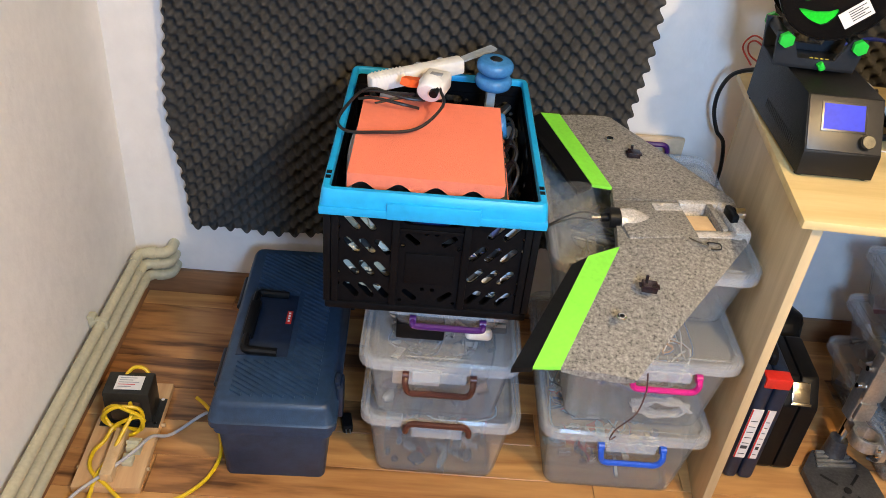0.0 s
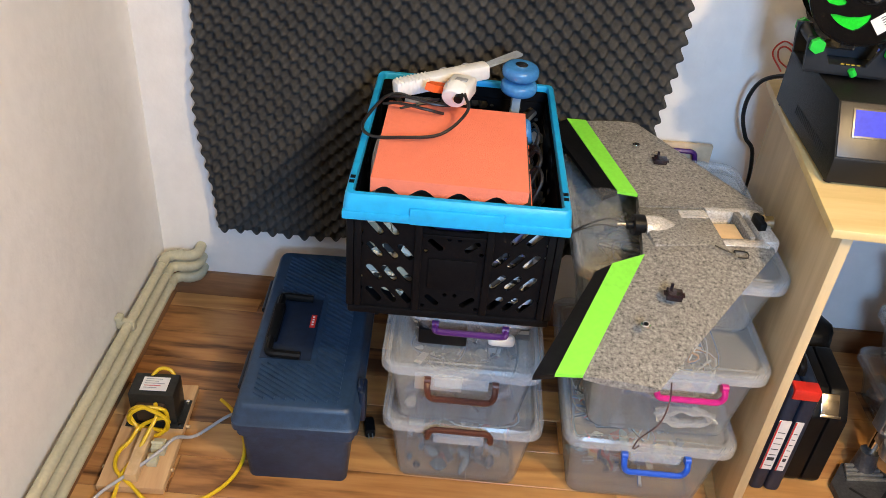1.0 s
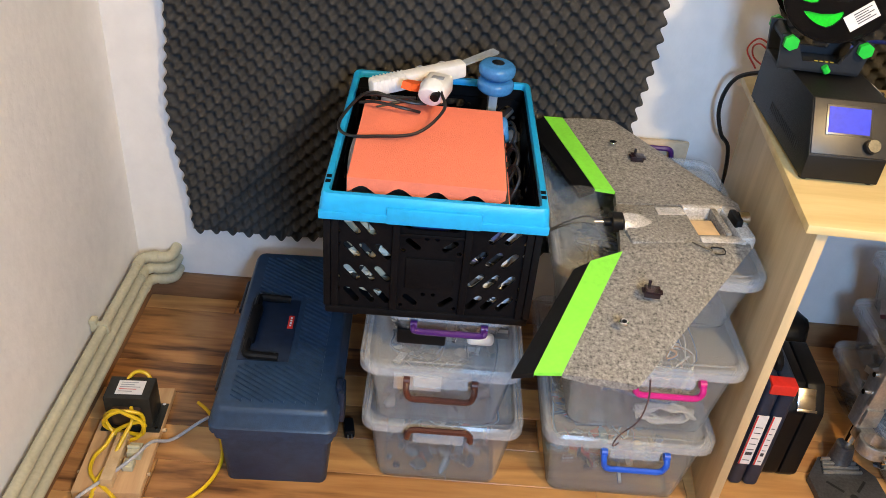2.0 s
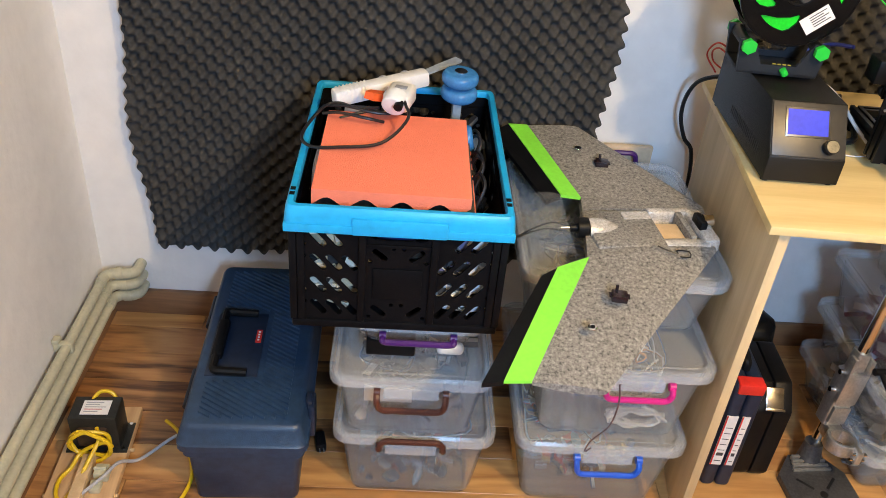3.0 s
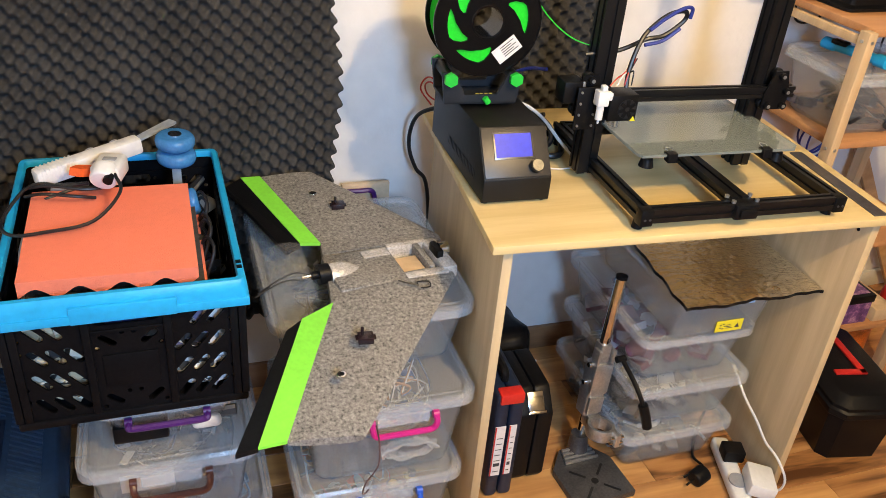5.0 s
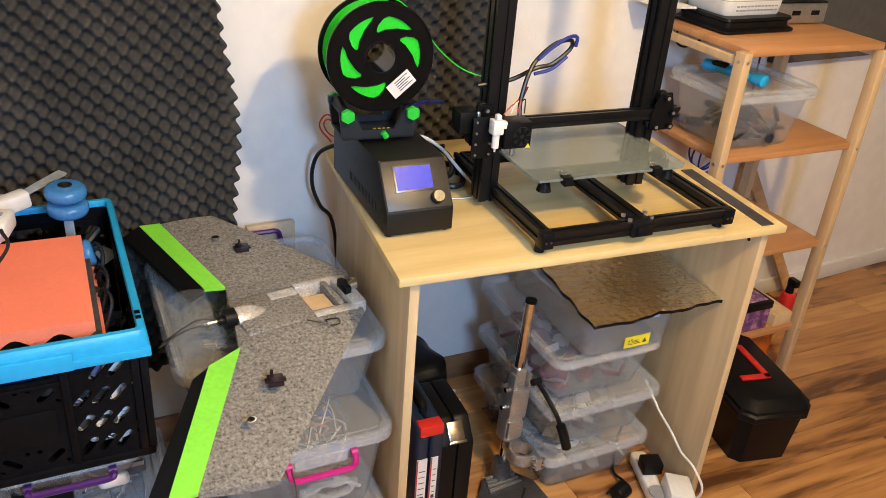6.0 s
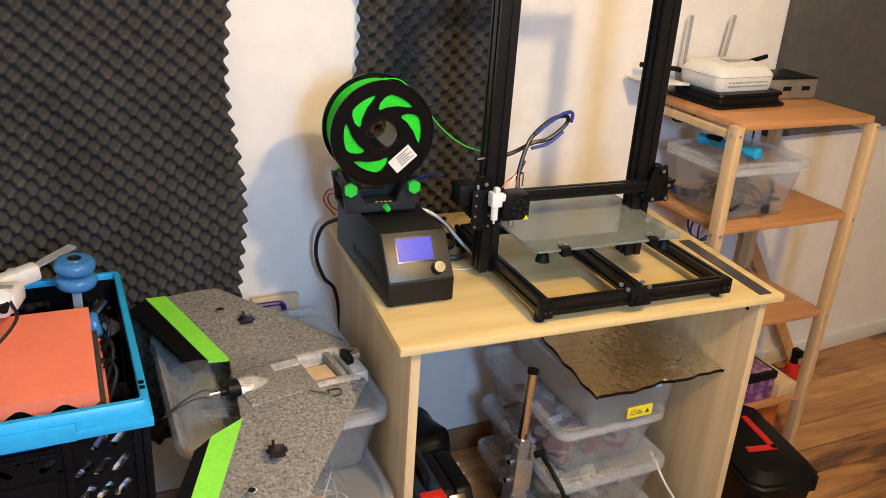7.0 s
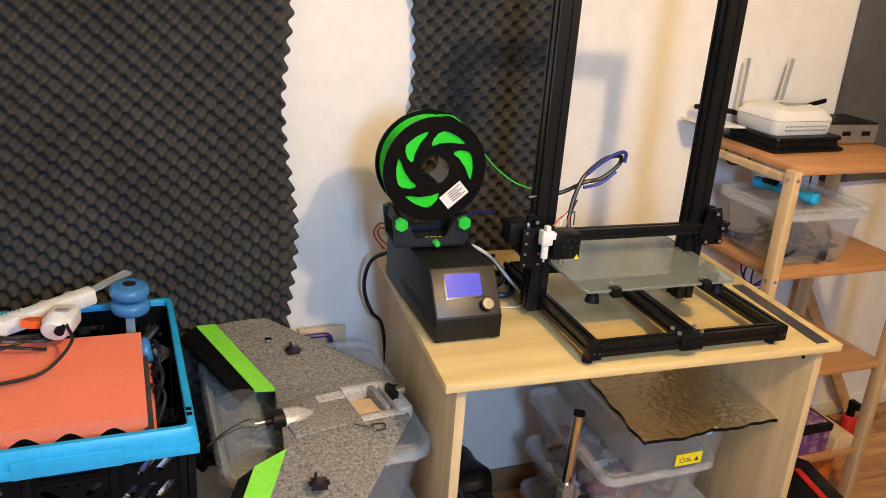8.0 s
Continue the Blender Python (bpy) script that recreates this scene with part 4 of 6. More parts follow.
for i in range(5):
    bm = B()
    box(bm, (-0.016, 0.041 + i * 0.0065, 0.1136), (0.012 + 0.014 * ((i * 7) % 3) / 2, 0.0425 + i * 0.0065, 0.1142))
    part("print_line", bm, INKR if i == 1 else GREYPL, lab)
for x in (-0.05, 0.058):
    for y in (0.02, 0.09):
        bm = B()
        disc(bm, (x, y, 0.027), (0, 0, 1), 0.004, 0.004, 8)
        part("screw", bm, CHROME, tr)
bm = B()
box(bm, (-0.012, -0.135, 0.022), (0.012, -0.01, 0.045), 0.001)
part("batten", bm, PINE, tr)
bm = B()
box(bm, (0.020, -0.065, 0.022), (0.048, -0.035, 0.045), 0.003)
box(bm, (0.018, -0.095, 0.022), (0.040, -0.070, 0.038), 0.003)
rod(bm, (0.02, -0.05, 0.047), (0.045, -0.05, 0.047), 0.004)
part("terminal", bm, PIPE, tr)
for x, y in ((0.075, 0.03), (0.072, -0.09), (-0.073, -0.09)):
    bm = B()
    rod(bm, (x - 0.008 * (1 if x > 0 else -1), y, 0.012), (x, y, 0.012), 0.004)
    part("dowel", bm, PINE, tr)
bm = B()
coil = []
for i in range(22):
    a = i * 0.62
    coil.append((0.142 + (0.041 + 0.003 * math.sin(i * 1.7)) * math.cos(a), -0.540 - 0.008 * math.sin(i), 0.066 + (0.038 + 0.003 * math.cos(i * 2.3)) * math.sin(a)))
tube(bm, [(0.125, -0.50, 0.085)] + coil + [(0.125, -0.545, 0.05), (0.110, -0.575, 0.035), (0.096, -0.605, 0.03), (0.105, -0.645, 0.028), (0.145, -0.675, 0.022), (0.20, -0.705, 0.006), (0.275, -0.692, 0.006), (0.325, -0.645, 0.006), (0.345, -0.59, 0.006), (0.342, -0.54, 0.008), (0.318, -0.487, 0.022), (0.290, -0.455, 0.032), (0.264, -0.435, 0.035)], 0.0042, 8)
tube(bm, [(0.150, -0.515, 0.09), (0.160, -0.54, 0.08), (0.150, -0.565, 0.06), (0.135, -0.61, 0.035), (0.122, -0.66, 0.028), (0.118, -0.71, 0.01), (0.10, -0.78, 0.006)], 0.0042, 8)
tube(bm, [(0.118, -0.47, 0.10), (0.135, -0.44, 0.116), (0.160, -0.437, 0.114), (0.175, -0.445, 0.09)], 0.0042, 8)
solo("mains_lead", bm, YELLOW, "bright yellow lead coiled from the transformer", "cable", at=Matrix.Translation((0.2, -0.6, 0)))
bm = B()
tube(bm, [(0.06, -0.77, 0.006), (0.095, -0.708, 0.026), (0.14, -0.655, 0.034), (0.185, -0.609, 0.050), (0.205, -0.565, 0.046), (0.232, -0.525, 0.012), (0.285, -0.458, 0.010), (0.335, -0.43, 0.012)], 0.0036, 8)
solo("grey_lead", bm, GREYC, "thin grey lead lying across the board", "cable", at=Matrix.Translation((0.2, -0.6, 0)))

# ---- flying wing ----
wing = thing("flying_wing", pose(1.10, -0.44, 0.56), "grey foam flying wing model with lime tape", "model aircraft")
NEAR = dict(rte=(1.082, -0.543, 0.600), rle=(1.322, -0.500, 0.602), tte=(0.959, -0.816, 0.556), tle=(1.074, -0.826, 0.552), tape_r=(1.021, -0.580, 0.600), tape_t=(0.917, -0.815, 0.552), blk_r=(0.992, -0.598, 0.594), blk_t=(0.884, -0.818, 0.549))
FAR = dict(rte=(1.098, -0.340, 0.600), rle=(1.336, -0.352, 0.606), tte=(1.015, -0.077, 0.623), tle=(1.128, -0.082, 0.630), tape_r=(1.059, -0.334, 0.600), tape_t=(0.974, -0.075, 0.622), blk_r=(1.030, -0.346, 0.592), blk_t=(0.940, -0.083, 0.606))


def wing_skin(bm, a, b, c, d, ta, tb_, n=14, st=10, round_tip=True):
    """Loft between a root section (trailing a, leading b) and a tip section (trailing c, leading d)."""
    a, b, c, d = map(Vector, (a, b, c, d))
    rings = []
    for i in range(st + 1):
        f = i / st
        te, le = a.lerp(c, f), b.lerp(d, f)
        t = ta + (tb_ - ta) * f
        ring = []
        for j in range(n + 1):
            u = 0.5 - 0.5 * math.cos(math.pi * j / n)
            h = t * (1.6 * math.sqrt(1 - u) * (0.25 + u) * 0.85 + 0.02)
            ring.append(te.lerp(le, u) + Vector((0, 0, h * 0.35)))
        for j in range(n - 1, 0, -1):
            u = 0.5 - 0.5 * math.cos(math.pi * j / n)
            h = t * (1.6 * math.sqrt(1 - u) * (0.25 + u) * 0.85 + 0.02)
            ring.append(te.lerp(le, u) - Vector((0, 0, h * 0.65)))
        rings.append(ring)
    loft(bm, rings)


def sheet(bm, pts, lift, thick):
    """A thin strip over four corners."""
    up = Vector((0, 0, 1))
    loft(bm, [[Vector(p) + up * (lift - thick) for p in pts], [Vector(p) + up * lift for p in pts]])


for h in (NEAR, FAR):
    bm = B()
    # the root runs on under the centre pod
    mid = 0.5
    rte = Vector(h["rte"]).lerp(Vector((1.090, -0.442, 0.60)), 0.42)
    rle = Vector(h["rle"]).lerp(Vector((1.330, -0.426, 0.605)), 0.42)
    wing_skin(bm, rte, rle, h["rte"], h["rle"], 0.036, 0.034, st=2)
    part("wing_root", bm, EPP, wing, world=True)
    bm = B()
    wing_skin(bm, h["rte"], h["rle"], h["tte"], h["tle"], 0.034, 0.020)
    part("wing_half", bm, EPP, wing, world=True)
    bm = B()
    sheet(bm, [h["rte"], h["tte"], h["tape_t"], h["tape_r"]], 0.0045, 0.006)
    part("tape_strip", bm, LIME, wing, "lime green tape strip", world=True)
    bm = B()
    sheet(bm, [h["tape_r"], h["tape_t"], h["blk_t"], h["blk_r"]], 0.003, 0.009)
    part("elevon", bm, BLACK, wing, "black elevon", world=True)
bm = B()
sheet(bm, [(1.078, -0.545, 0.6), (1.084, -0.50, 0.6), (1.094, -0.38, 0.6), (1.098, -0.338, 0.6), (1.11, -0.338, 0.6), (1.10, -0.545, 0.6)], 0.004, 0.02)
part("centre_spar", bm, EPP, wing, world=True)
PM = pose(1.092, -0.455, 0.600, 0, 0, 7)
def podbox(a, b, mat, name, bevel=0.003, label=""):
    bm = B()
    box(bm, a, b, bevel)
    bm.transform(PM)
    return part(name, bm, mat, wing, label, world=True)
podbox((0.0, -0.066, -0.014), (0.135, 0.058, 0.012), EPP, "pod_rear", 0.008)
podbox((0.130, -0.066, -0.014), (0.215, -0.046, 0.013), EPPS, "pod_side", 0.004)
podbox((0.130, 0.040, -0.014), (0.215, 0.058, 0.016), EPPS, "pod_side", 0.004)
podbox((0.204, -0.060, -0.014), (0.236, 0.052, 0.018), EPPS, "pod_nose", 0.008)
podbox((0.130, -0.048, -0.016), (0.208, 0.042, -0.010), EPPS, "bay_floor", 0.0)
podbox((0.133, -0.045, -0.010), (0.181, 0.020, 0.002), PINE, "plywood_tray", 0.001, "pale plywood tray")
podbox((0.182, -0.044, -0.008), (0.194, 0.040, 0.017), EPP, "bay_rib", 0.002)
FILM = material("clear_film", (0.80, 0.82, 0.84), 0.10, var=0.05, bump=0.25, bump_scale=30, see=0.90, spec=0.7)
bm = B()
rows = [[(1.030 + 0.058 * math.sin(a) * (1.0 if y < -0.5 else 0.92), y, 0.580 + 0.040 * math.cos(a) * 0.9) for a in [radians(90 * q / 6 - 60) for q in range(7)]] for y in (-0.548, -0.50, -0.45, -0.40, -0.346)]
loft(bm, rows, close=False, cap0=False, cap1=False)
part("clear_guard", bm, FILM, wing, "clear plastic sheet round the motor", world=True)
podbox((0.076, 0.022, 0.0115), (0.128, 0.046, 0.014), EPPS, "tape_patch", 0.0, "silver tape patch")
bm = B()
loft(bm, [[(PM @ Vector((x, r * math.cos(a), 0.006 + r * 0.8 * math.sin(a)))) for a in [math.pi * k / 8 for k in range(9)]] for x, r in ((0.0, 0.024), (0.02, 0.025), (0.035, 0.021), (0.052, 0.012), (0.062, 0.004))], close=False, cap0=False, cap1=False)
part("motor_fairing", bm, EPPS, wing, "silvery motor fairing", world=True)
bm = B()
rod(bm, PM @ Vector((-0.022, -0.002, 0.010)), PM @ Vector((-0.002, -0.002, 0.010)), 0.019, n=20)
rod(bm, PM @ Vector((-0.034, -0.002, 0.010)), PM @ Vector((-0.022, -0.002, 0.010)), 0.008)
part("motor", bm, BLACK, wing, "black electric motor", world=True)
bm = B()
rod(bm, PM @ Vector((-0.052, -0.002, 0.010)), PM @ Vector((-0.034, -0.002, 0.010)), 0.0035)
for a in range(6):
    rod(bm, PM @ Vector((-0.023, -0.002 + 0.012 * math.cos(a), 0.010 + 0.012 * math.sin(a))), PM @ Vector((-0.0225, -0.002 + 0.012 * math.cos(a), 0.010 + 0.012 * math.sin(a))), 0.002, n=6)
part("shaft", bm, CHROME, wing, world=True)
bm = B()
box(bm, (0.206, -0.026, 0.012), (0.220, 0.016, 0.032), 0.004)
bm.transform(PM)
part("camera_mount", bm, BLACK, wing, "black nose camera mount", world=True)
bm = B()
rod(bm, PM @ Vector((0.218, -0.004, 0.023)), PM @ Vector((0.236, -0.004, 0.024)), 0.013)
part("camera_barrel", bm, CHROME, wing, world=True)
for c, yaw in (((1.113, -0.656, 0.600), -6), ((1.155, -0.228, 0.618), -6)):
    bm = B()
    box(bm, (-0.013, -0.011, 0), (0.013, 0.011, 0.012), 0.0015)
    box(bm, (-0.017, -0.006, 0.006), (0.017, 0.006, 0.009), 0.0008)
    box(bm, (-0.007, 0.009, 0.0), (-0.002, 0.013, 0.020), 0.0008)
    bm.transform(pose(*c, 0, 0, yaw))
    part("servo", bm, material("smoky_servo_plastic", (0.018, 0.008, 0.010), 0.25), wing, "dark smoky servo", world=True)
for c in ((1.058, -0.729, 0.596), (1.112, -0.178, 0.628)):
    bm = B()
    disc(bm, c, (0, 0, 1), 0.008, 0.006, 18, 0.001)
    g = part("grommet", bm, CHROME, wing, world=True)
    bm = B()
    disc(bm, (c[0], c[1], c[2] + 0.0025), (0, 0, 1), 0.004, 0.003, 12)
    part("grommet_hole", bm, BLACK, wing, world=True)
bm = B()
tube(bm, [(1.045, -0.463, 0.603), (1.02, -0.45, 0.598), (0.99, -0.455, 0.592), (0.955, -0.475, 0.585)], 0.0016, 6)
tube(bm, [(1.06, -0.462, 0.612), (1.03, -0.44, 0.606), (0.995, -0.448, 0.596), (0.96, -0.47, 0.588)], 0.0016, 6)
part("motor_wire", bm, CABLE, wing, world=True)
bm = B()
tube(bm, [(1.098, -0.800, 0.546), (1.106, -0.795, 0.50), (1.120, -0.745, 0.40), (1.114, -0.695, 0.31), (1.116, -0.668, 0.255), (1.124, -0.655, 0.238), (1.132, -0.652, 0.244)], 0.0014, 6)
part("antenna_wire", bm, material("twisted_dark_wire", (0.10, 0.05, 0.05), 0.4, var=0.9, scale=40, bump=0), wing, "dangling antenna wire", world=True)
bm = B()
tube(bm, [(1.205, -0.52, 0.620), (1.225, -0.528, 0.616), (1.24, -0.532, 0.614), (1.24, -0.522, 0.614), (1.262, -0.524, 0.614), (1.260, -0.540, 0.613), (1.242, -0.54, 0.613)], 0.0014, 6, 2)
part("antenna_lead", bm, CABLE, wing, world=True)

# ---- controller and spool on the desk ----
cm = pose(1.427, -0.335, 0.75, 0, 0, -1.5)
ctl = thing("printer_controller", cm, "black metal printer control box with blue screen", "control box")
bm = B()
prism(bm, [(-0.170, 0.005), (-0.170, 0.050), (-0.112, 0.128), (0.160, 0.122), (0.160, 0.005)], "x", -0.065, 0.065)
bmesh.ops.bevel(bm, geom=list(bm.edges), offset=0.002, segments=2, affect="EDGES", profile=0.5)
part("case", bm, MATTE, ctl)
SL = Matrix.Translation((0, -0.141, 0.089)) @ pose(0, 0, 0, math.degrees(math.atan2(0.078, 0.058)), 0, 0)
def slant(name, a, b, mat, bevel=0.0, label="", parent=None):
    bm = B()
    box(bm, a, b, bevel)
    bm.transform(SL)
    return part(name, bm, mat, parent or ctl, label)
BEZEL = material("brushed_bezel", (0.20, 0.19, 0.17), 0.3, 0.9, var=0.1, bump=0.05)
fp = slant("front_panel", (-0.063, -0.046, 0.0), (0.063, 0.046, 0.003), FACE, 0.001, "bronze grey metal front panel")
slant("screen_bezel", (-0.042, -0.013, 0.003), (0.034, 0.037, 0.0048), BEZEL, 0.0005, "brushed steel screen frame")
slant("screen", (-0.0385, -0.0095, 0.0045), (0.0305, 0.0335, 0.0056), SCREEN, 0, "lit blue display")
bm = B()
rod(bm, SL @ Vector((0.034, -0.028, 0.003)), SL @ Vector((0.034, -0.028, 0.0175)), 0.0108, 0.0105, 28)
kn = part("knob", bm, material("brushed_knob", (0.13, 0.13, 0.13), 0.3, 1.0, var=0.35, scale=40, bump=0.05), ctl, "brushed steel knob")
bm = B()
rod(bm, SL @ Vector((0.034, -0.028, 0.0018)), SL @ Vector((0.034, -0.028, 0.0150)), 0.0122, n=24)
part("knob_collar", bm, BLACK, ctl)
for i in range(20):
    bm = B()
    box(bm, (-0.0658, -0.118 + i * 0.0085, 0.030), (-0.0648, -0.115 + i * 0.0085, 0.046))
    part("vent_slot", bm, CABLE, ctl)
for x in (-0.055, 0.055):
    for y in (-0.155, 0.145):
        bm = B()
        disc(bm, (x, y, 0.0025), (0, 0, 1), 0.007, 0.005, 12)
        part("foot", bm, BLACK, ctl)

SC = Vector((1.403, -0.303, 1.034))
sm = pose(SC.x, SC.y, SC.z, 0, 0, -4)
hold = thing("spool_holder", pose(SC.x - 0.002, SC.y, 0.880, 0, 0, -4), "dark printed spool holder with green rollers", "spool holder")
bm = B()
for y in (-0.040, 0.040):
    loft(bm, [[(-0.070, y - 0.004, 0.004), (0.070, y - 0.004, 0.004), (0.078, y - 0.004, 0.062), (0.052, y - 0.004, 0.062), (0.032, y - 0.004, 0.020), (-0.032, y - 0.004, 0.020), (-0.052, y - 0.004, 0.062), (-0.078, y - 0.004, 0.062)],
              [(-0.070, y + 0.004, 0.004), (0.070, y + 0.004, 0.004), (0.078, y + 0.004, 0.062), (0.052, y + 0.004, 0.062), (0.032, y + 0.004, 0.020), (-0.032, y + 0.004, 0.020), (-0.052, y + 0.004, 0.062), (-0.078, y + 0.004, 0.062)]])
box(bm, (-0.070, -0.044, 0.001), (0.070, 0.044, 0.008), 0.002)
part("cradle", bm, material("dark_blue_grey_print", (0.009, 0.011, 0.015), 0.5), hold)
for x in (-0.063, 0.063):
    bm = B()
    rod(bm, (x, -0.046, 0.052), (x, 0.046, 0.052), 0.010, n=16)
    r = part("roller", bm, BLACK, hold)
    for y in (-0.052, 0.052):
        bm = B()
        disc(bm, (x, y, 0.052), (0, 1, 0), 0.0135, 0.010, 6)
        part("hex_nut", bm, GREENP, r, "green printed hex nut")
bm = B()
rod(bm, (0.006, -0.050, 0.016), (0.014, -0.050, 0.006), 0.006, n=8)
part("green_pin", bm, GREENP, hold)
bm = B()
for q in range(4):
    box(bm, (-0.012 + q * 0.009, -0.0450, 0.0215), (-0.006 + q * 0.009, -0.0436, 0.0235))
part("yellow_mark", bm, material("dull_yellow_print", (0.30, 0.24, 0.03), 0.5, bump=0), hold)

spool = thing("filament_spool", sm @ pose(0, 0, 0, 0, -3, 0), "black spool wound with bright green filament", "filament spool")
R, RI = 0.1015, 0.027
def flange(y0, y1, holes):
    """A disc with a round bore and, on request, five curved windows."""
    bm = B()
    es = []
    def loop(pts):
        vs = [bm.verts.new((x, 0, z)) for x, z in pts]
        es.extend(bm.edges.new((a, b)) for a, b in zip(vs, vs[1:] + vs[:1]))
    def loopc(r, n):
        loop([(r * math.cos(2 * math.pi * i / n), r * math.sin(2 * math.pi * i / n)) for i in range(n)])
    loopc(R, 64)
    loopc(RI, 32)
    for k in range(6 if holes else 0):
        if k == 4:
            continue
        a0, f = radians(38 + k * 60.5), radians(1)
        arc = [(0.076, a0 + f * 40 * i / 6) for i in range(7)] + [(0.071, a0 + 47 * f), (0.060, a0 + 56 * f), (0.050, a0 + 61 * f), (0.046, a0 + 58 * f), (0.051, a0 + 42 * f), (0.060, a0 + 20 * f), (0.069, a0 + 5 * f)]
        loop([(r * math.cos(a), r * math.sin(a)) for r, a in arc])
    bmesh.ops.triangle_fill(bm, use_beauty=True, use_dissolve=False, edges=es)
    r = bmesh.ops.extrude_face_region(bm, geom=list(bm.faces))
    bmesh.ops.translate(bm, vec=(0, y1 - y0, 0), verts=[v for v in r["geom"] if isinstance(v, bmesh.types.BMVert)])
    bm.transform(Matrix.Translation((0, y0, 0)))
    return bm
SPB = material("spool_black_plastic", (0.004, 0.004, 0.0045), 0.2, var=0.2, bump=0.04, spec=0.3)
part("flange", flange(-0.036, -0.032, True), SPB, spool)
part("flange", flange(0.030, 0.034, True), SPB, spool)
bm = B()
lt = lambda r, y: [(r * math.cos(2 * math.pi * i / 64), y, r * math.sin(2 * math.pi * i / 64)) for i in range(64)]
prof = []
for i in range(33):
    y = -0.0318 + 0.0616 * i / 32
    prof.append(lt(0.0925 + 0.0010 * (i % 2), y))
loft(bm, [lt(0.040, -0.0318)] + prof + [lt(0.040, 0.0298)], cap0=False, cap1=False)
part("filament_winding", bm, GREEN, spool, "glossy green filament winding")
bm = B()
loft(bm, [lt(RI, -0.0365), lt(RI + 0.003, -0.0370), lt(RI + 0.004, -0.036), lt(RI + 0.012, -0.030), lt(RI + 0.012, 0.030), lt(RI + 0.003, 0.034), lt(RI, 0.034), lt(RI, -0.0365)], cap0=False, cap1=False)
part("bore", bm, SPB, spool)
bm = B()
tube(bm, [(r * math.cos(a), -0.0362, r * math.sin(a)) for r, a in [(0.1000, 2 * math.pi * i / 40) for i in range(41)]], 0.0018, 6, 1)
part("flange_rim", bm, SPB, spool)
bm = B()
box(bm, (-0.026, -0.0372, -0.015), (0.026, -0.0362, 0.015))
bm.transform(pose(0.038, 0, -0.052, 0, -38, 0))
lb = part("label", bm, PAPER, spool, "white printed spool label")
for i in range(5):
    bm = B()
    box(bm, (-0.010, -0.0378, 0.009 - i * 0.0045), (0.021 - 0.008 * (i % 2), -0.0373, 0.0105 - i * 0.0045))
    bm.transform(pose(0.038, 0, -0.052, 0, -38, 0))
    part("print_line", bm, INK, lb)
bm = B()
tube(bm, [SC + Vector((0.01, 0, 0.098)), SC + Vector((0.045, 0.0, 0.092)), SC + Vector((0.085, 0.0, 0.055)), SC + Vector((0.115, -0.03, 0.01)), SC + Vector((0.15, -0.07, -0.02)), (1.60, -0.405, 1.002)], 0.0012, 6)
solo("filament_strand", bm, GREEN, "thin green filament running to the printer", "filament", at=Matrix.Translation(SC))


# ---- 3d printer ----
PX, PY, PZ = 1.607, -0.650, 0.7502
pr = thing("printer", pose(PX, PY, PZ, 0, 0, -2.0), "black aluminium frame 3D printer with glass bed", "printer")


def rail(name, a, b, s=0.020, h=0.040, mat=ALUB, parent=None):
    """A slotted aluminium profile between two places, with grooves along it."""
    a, b = Vector(a), Vector(b)
    d = b - a
    n = max(range(3), key=lambda i: abs(d[i]))
    bm = B()
    g = 0.0035
    hw, hh = s / 2, h / 2
    k = max(1, round(h / 0.02))
    right = []
    for i in range(k):
        c = -hh + (i + 0.5) * h / k
        right += [(hw, c - g), (hw - g, c - g), (hw - g, c + g), (hw, c + g)]
    top = [(g, hh), (g, hh - g), (-g, hh - g), (-g, hh)]
    out = [(hw, -hh)] + right + [(hw, hh)] + top + [(-hw, hh)] + [(-u, v) for u, v in right[::-1]] + [(-hw, -hh)] + [(-u, -v) for u, v in [(g, hh), (g, hh - g), (-g, hh - g), (-g, hh)]]
    axis = "xyz"[n]
    off = [c for i, c in enumerate(a) if i != n]
    prism(bm, [(u + off[0], v + off[1]) for u, v in out], axis, min(a[n], b[n]), max(a[n], b[n]))
    return part(name, bm, mat, parent or pr)


W, L, X0 = 0.412, 0.40, -0.012
for x in (X0 + 0.011, W - 0.011):
    rail("base_rail", (x, 0.020, 0.033), (x, L, 0.033), 0.022, 0.026)
rail("base_rail", (X0 + 0.022, 0.010, 0.033), (W - 0.022, 0.010, 0.033), 0.020, 0.026)
rail("base_rail", (X0 + 0.022, L - 0.01, 0.033), (W - 0.022, L - 0.01, 0.033), 0.020, 0.026)
rail("bed_rail", (0.195, 0.021, 0.040), (0.195, L - 0.02, 0.040), 0.036, 0.02)
for x in (X0 + 0.011, W - 0.011):
    bm = B()
    box(bm, (x - 0.0125, -0.003, 0.015), (x + 0.0125, 0.020, 0.0470), 0.003)
    c = part("corner_cap", bm, BLACK, pr)
    for dx in (-0.005, 0.005):
        bm = B()
        disc(bm, (x + dx, -0.0035, 0.029), (0, 1, 0), 0.0022, 0.002, 8)
        part("bolt", bm, DSTEEL, c)
    for y in (0.02, L - 0.02):
        bm = B()
        rod(bm, (x, y + 0.006, 0.0), (x, y + 0.006, 0.020), 0.010, 0.008, 16)
        part("foot", bm, BLACK, pr)
bm = B()
box(bm, (0.172, -0.008, 0.018), (0.220, 0.034, 0.047), 0.003)
box(bm, (0.180, -0.014, 0.022), (0.212, -0.006, 0.040), 0.003)
t = part("belt_tensioner", bm, BLACK, pr)
for x, y in ((0.172, 0.006), (0.172, 0.028), (0.220, 0.006), (0.220, 0.028)):
    bm = B()
    rod(bm, (x, y, 0.047), (x, y, 0.052), 0.0042, n=12)
    part("bolt", bm, STEEL, t)
GY = 0.236
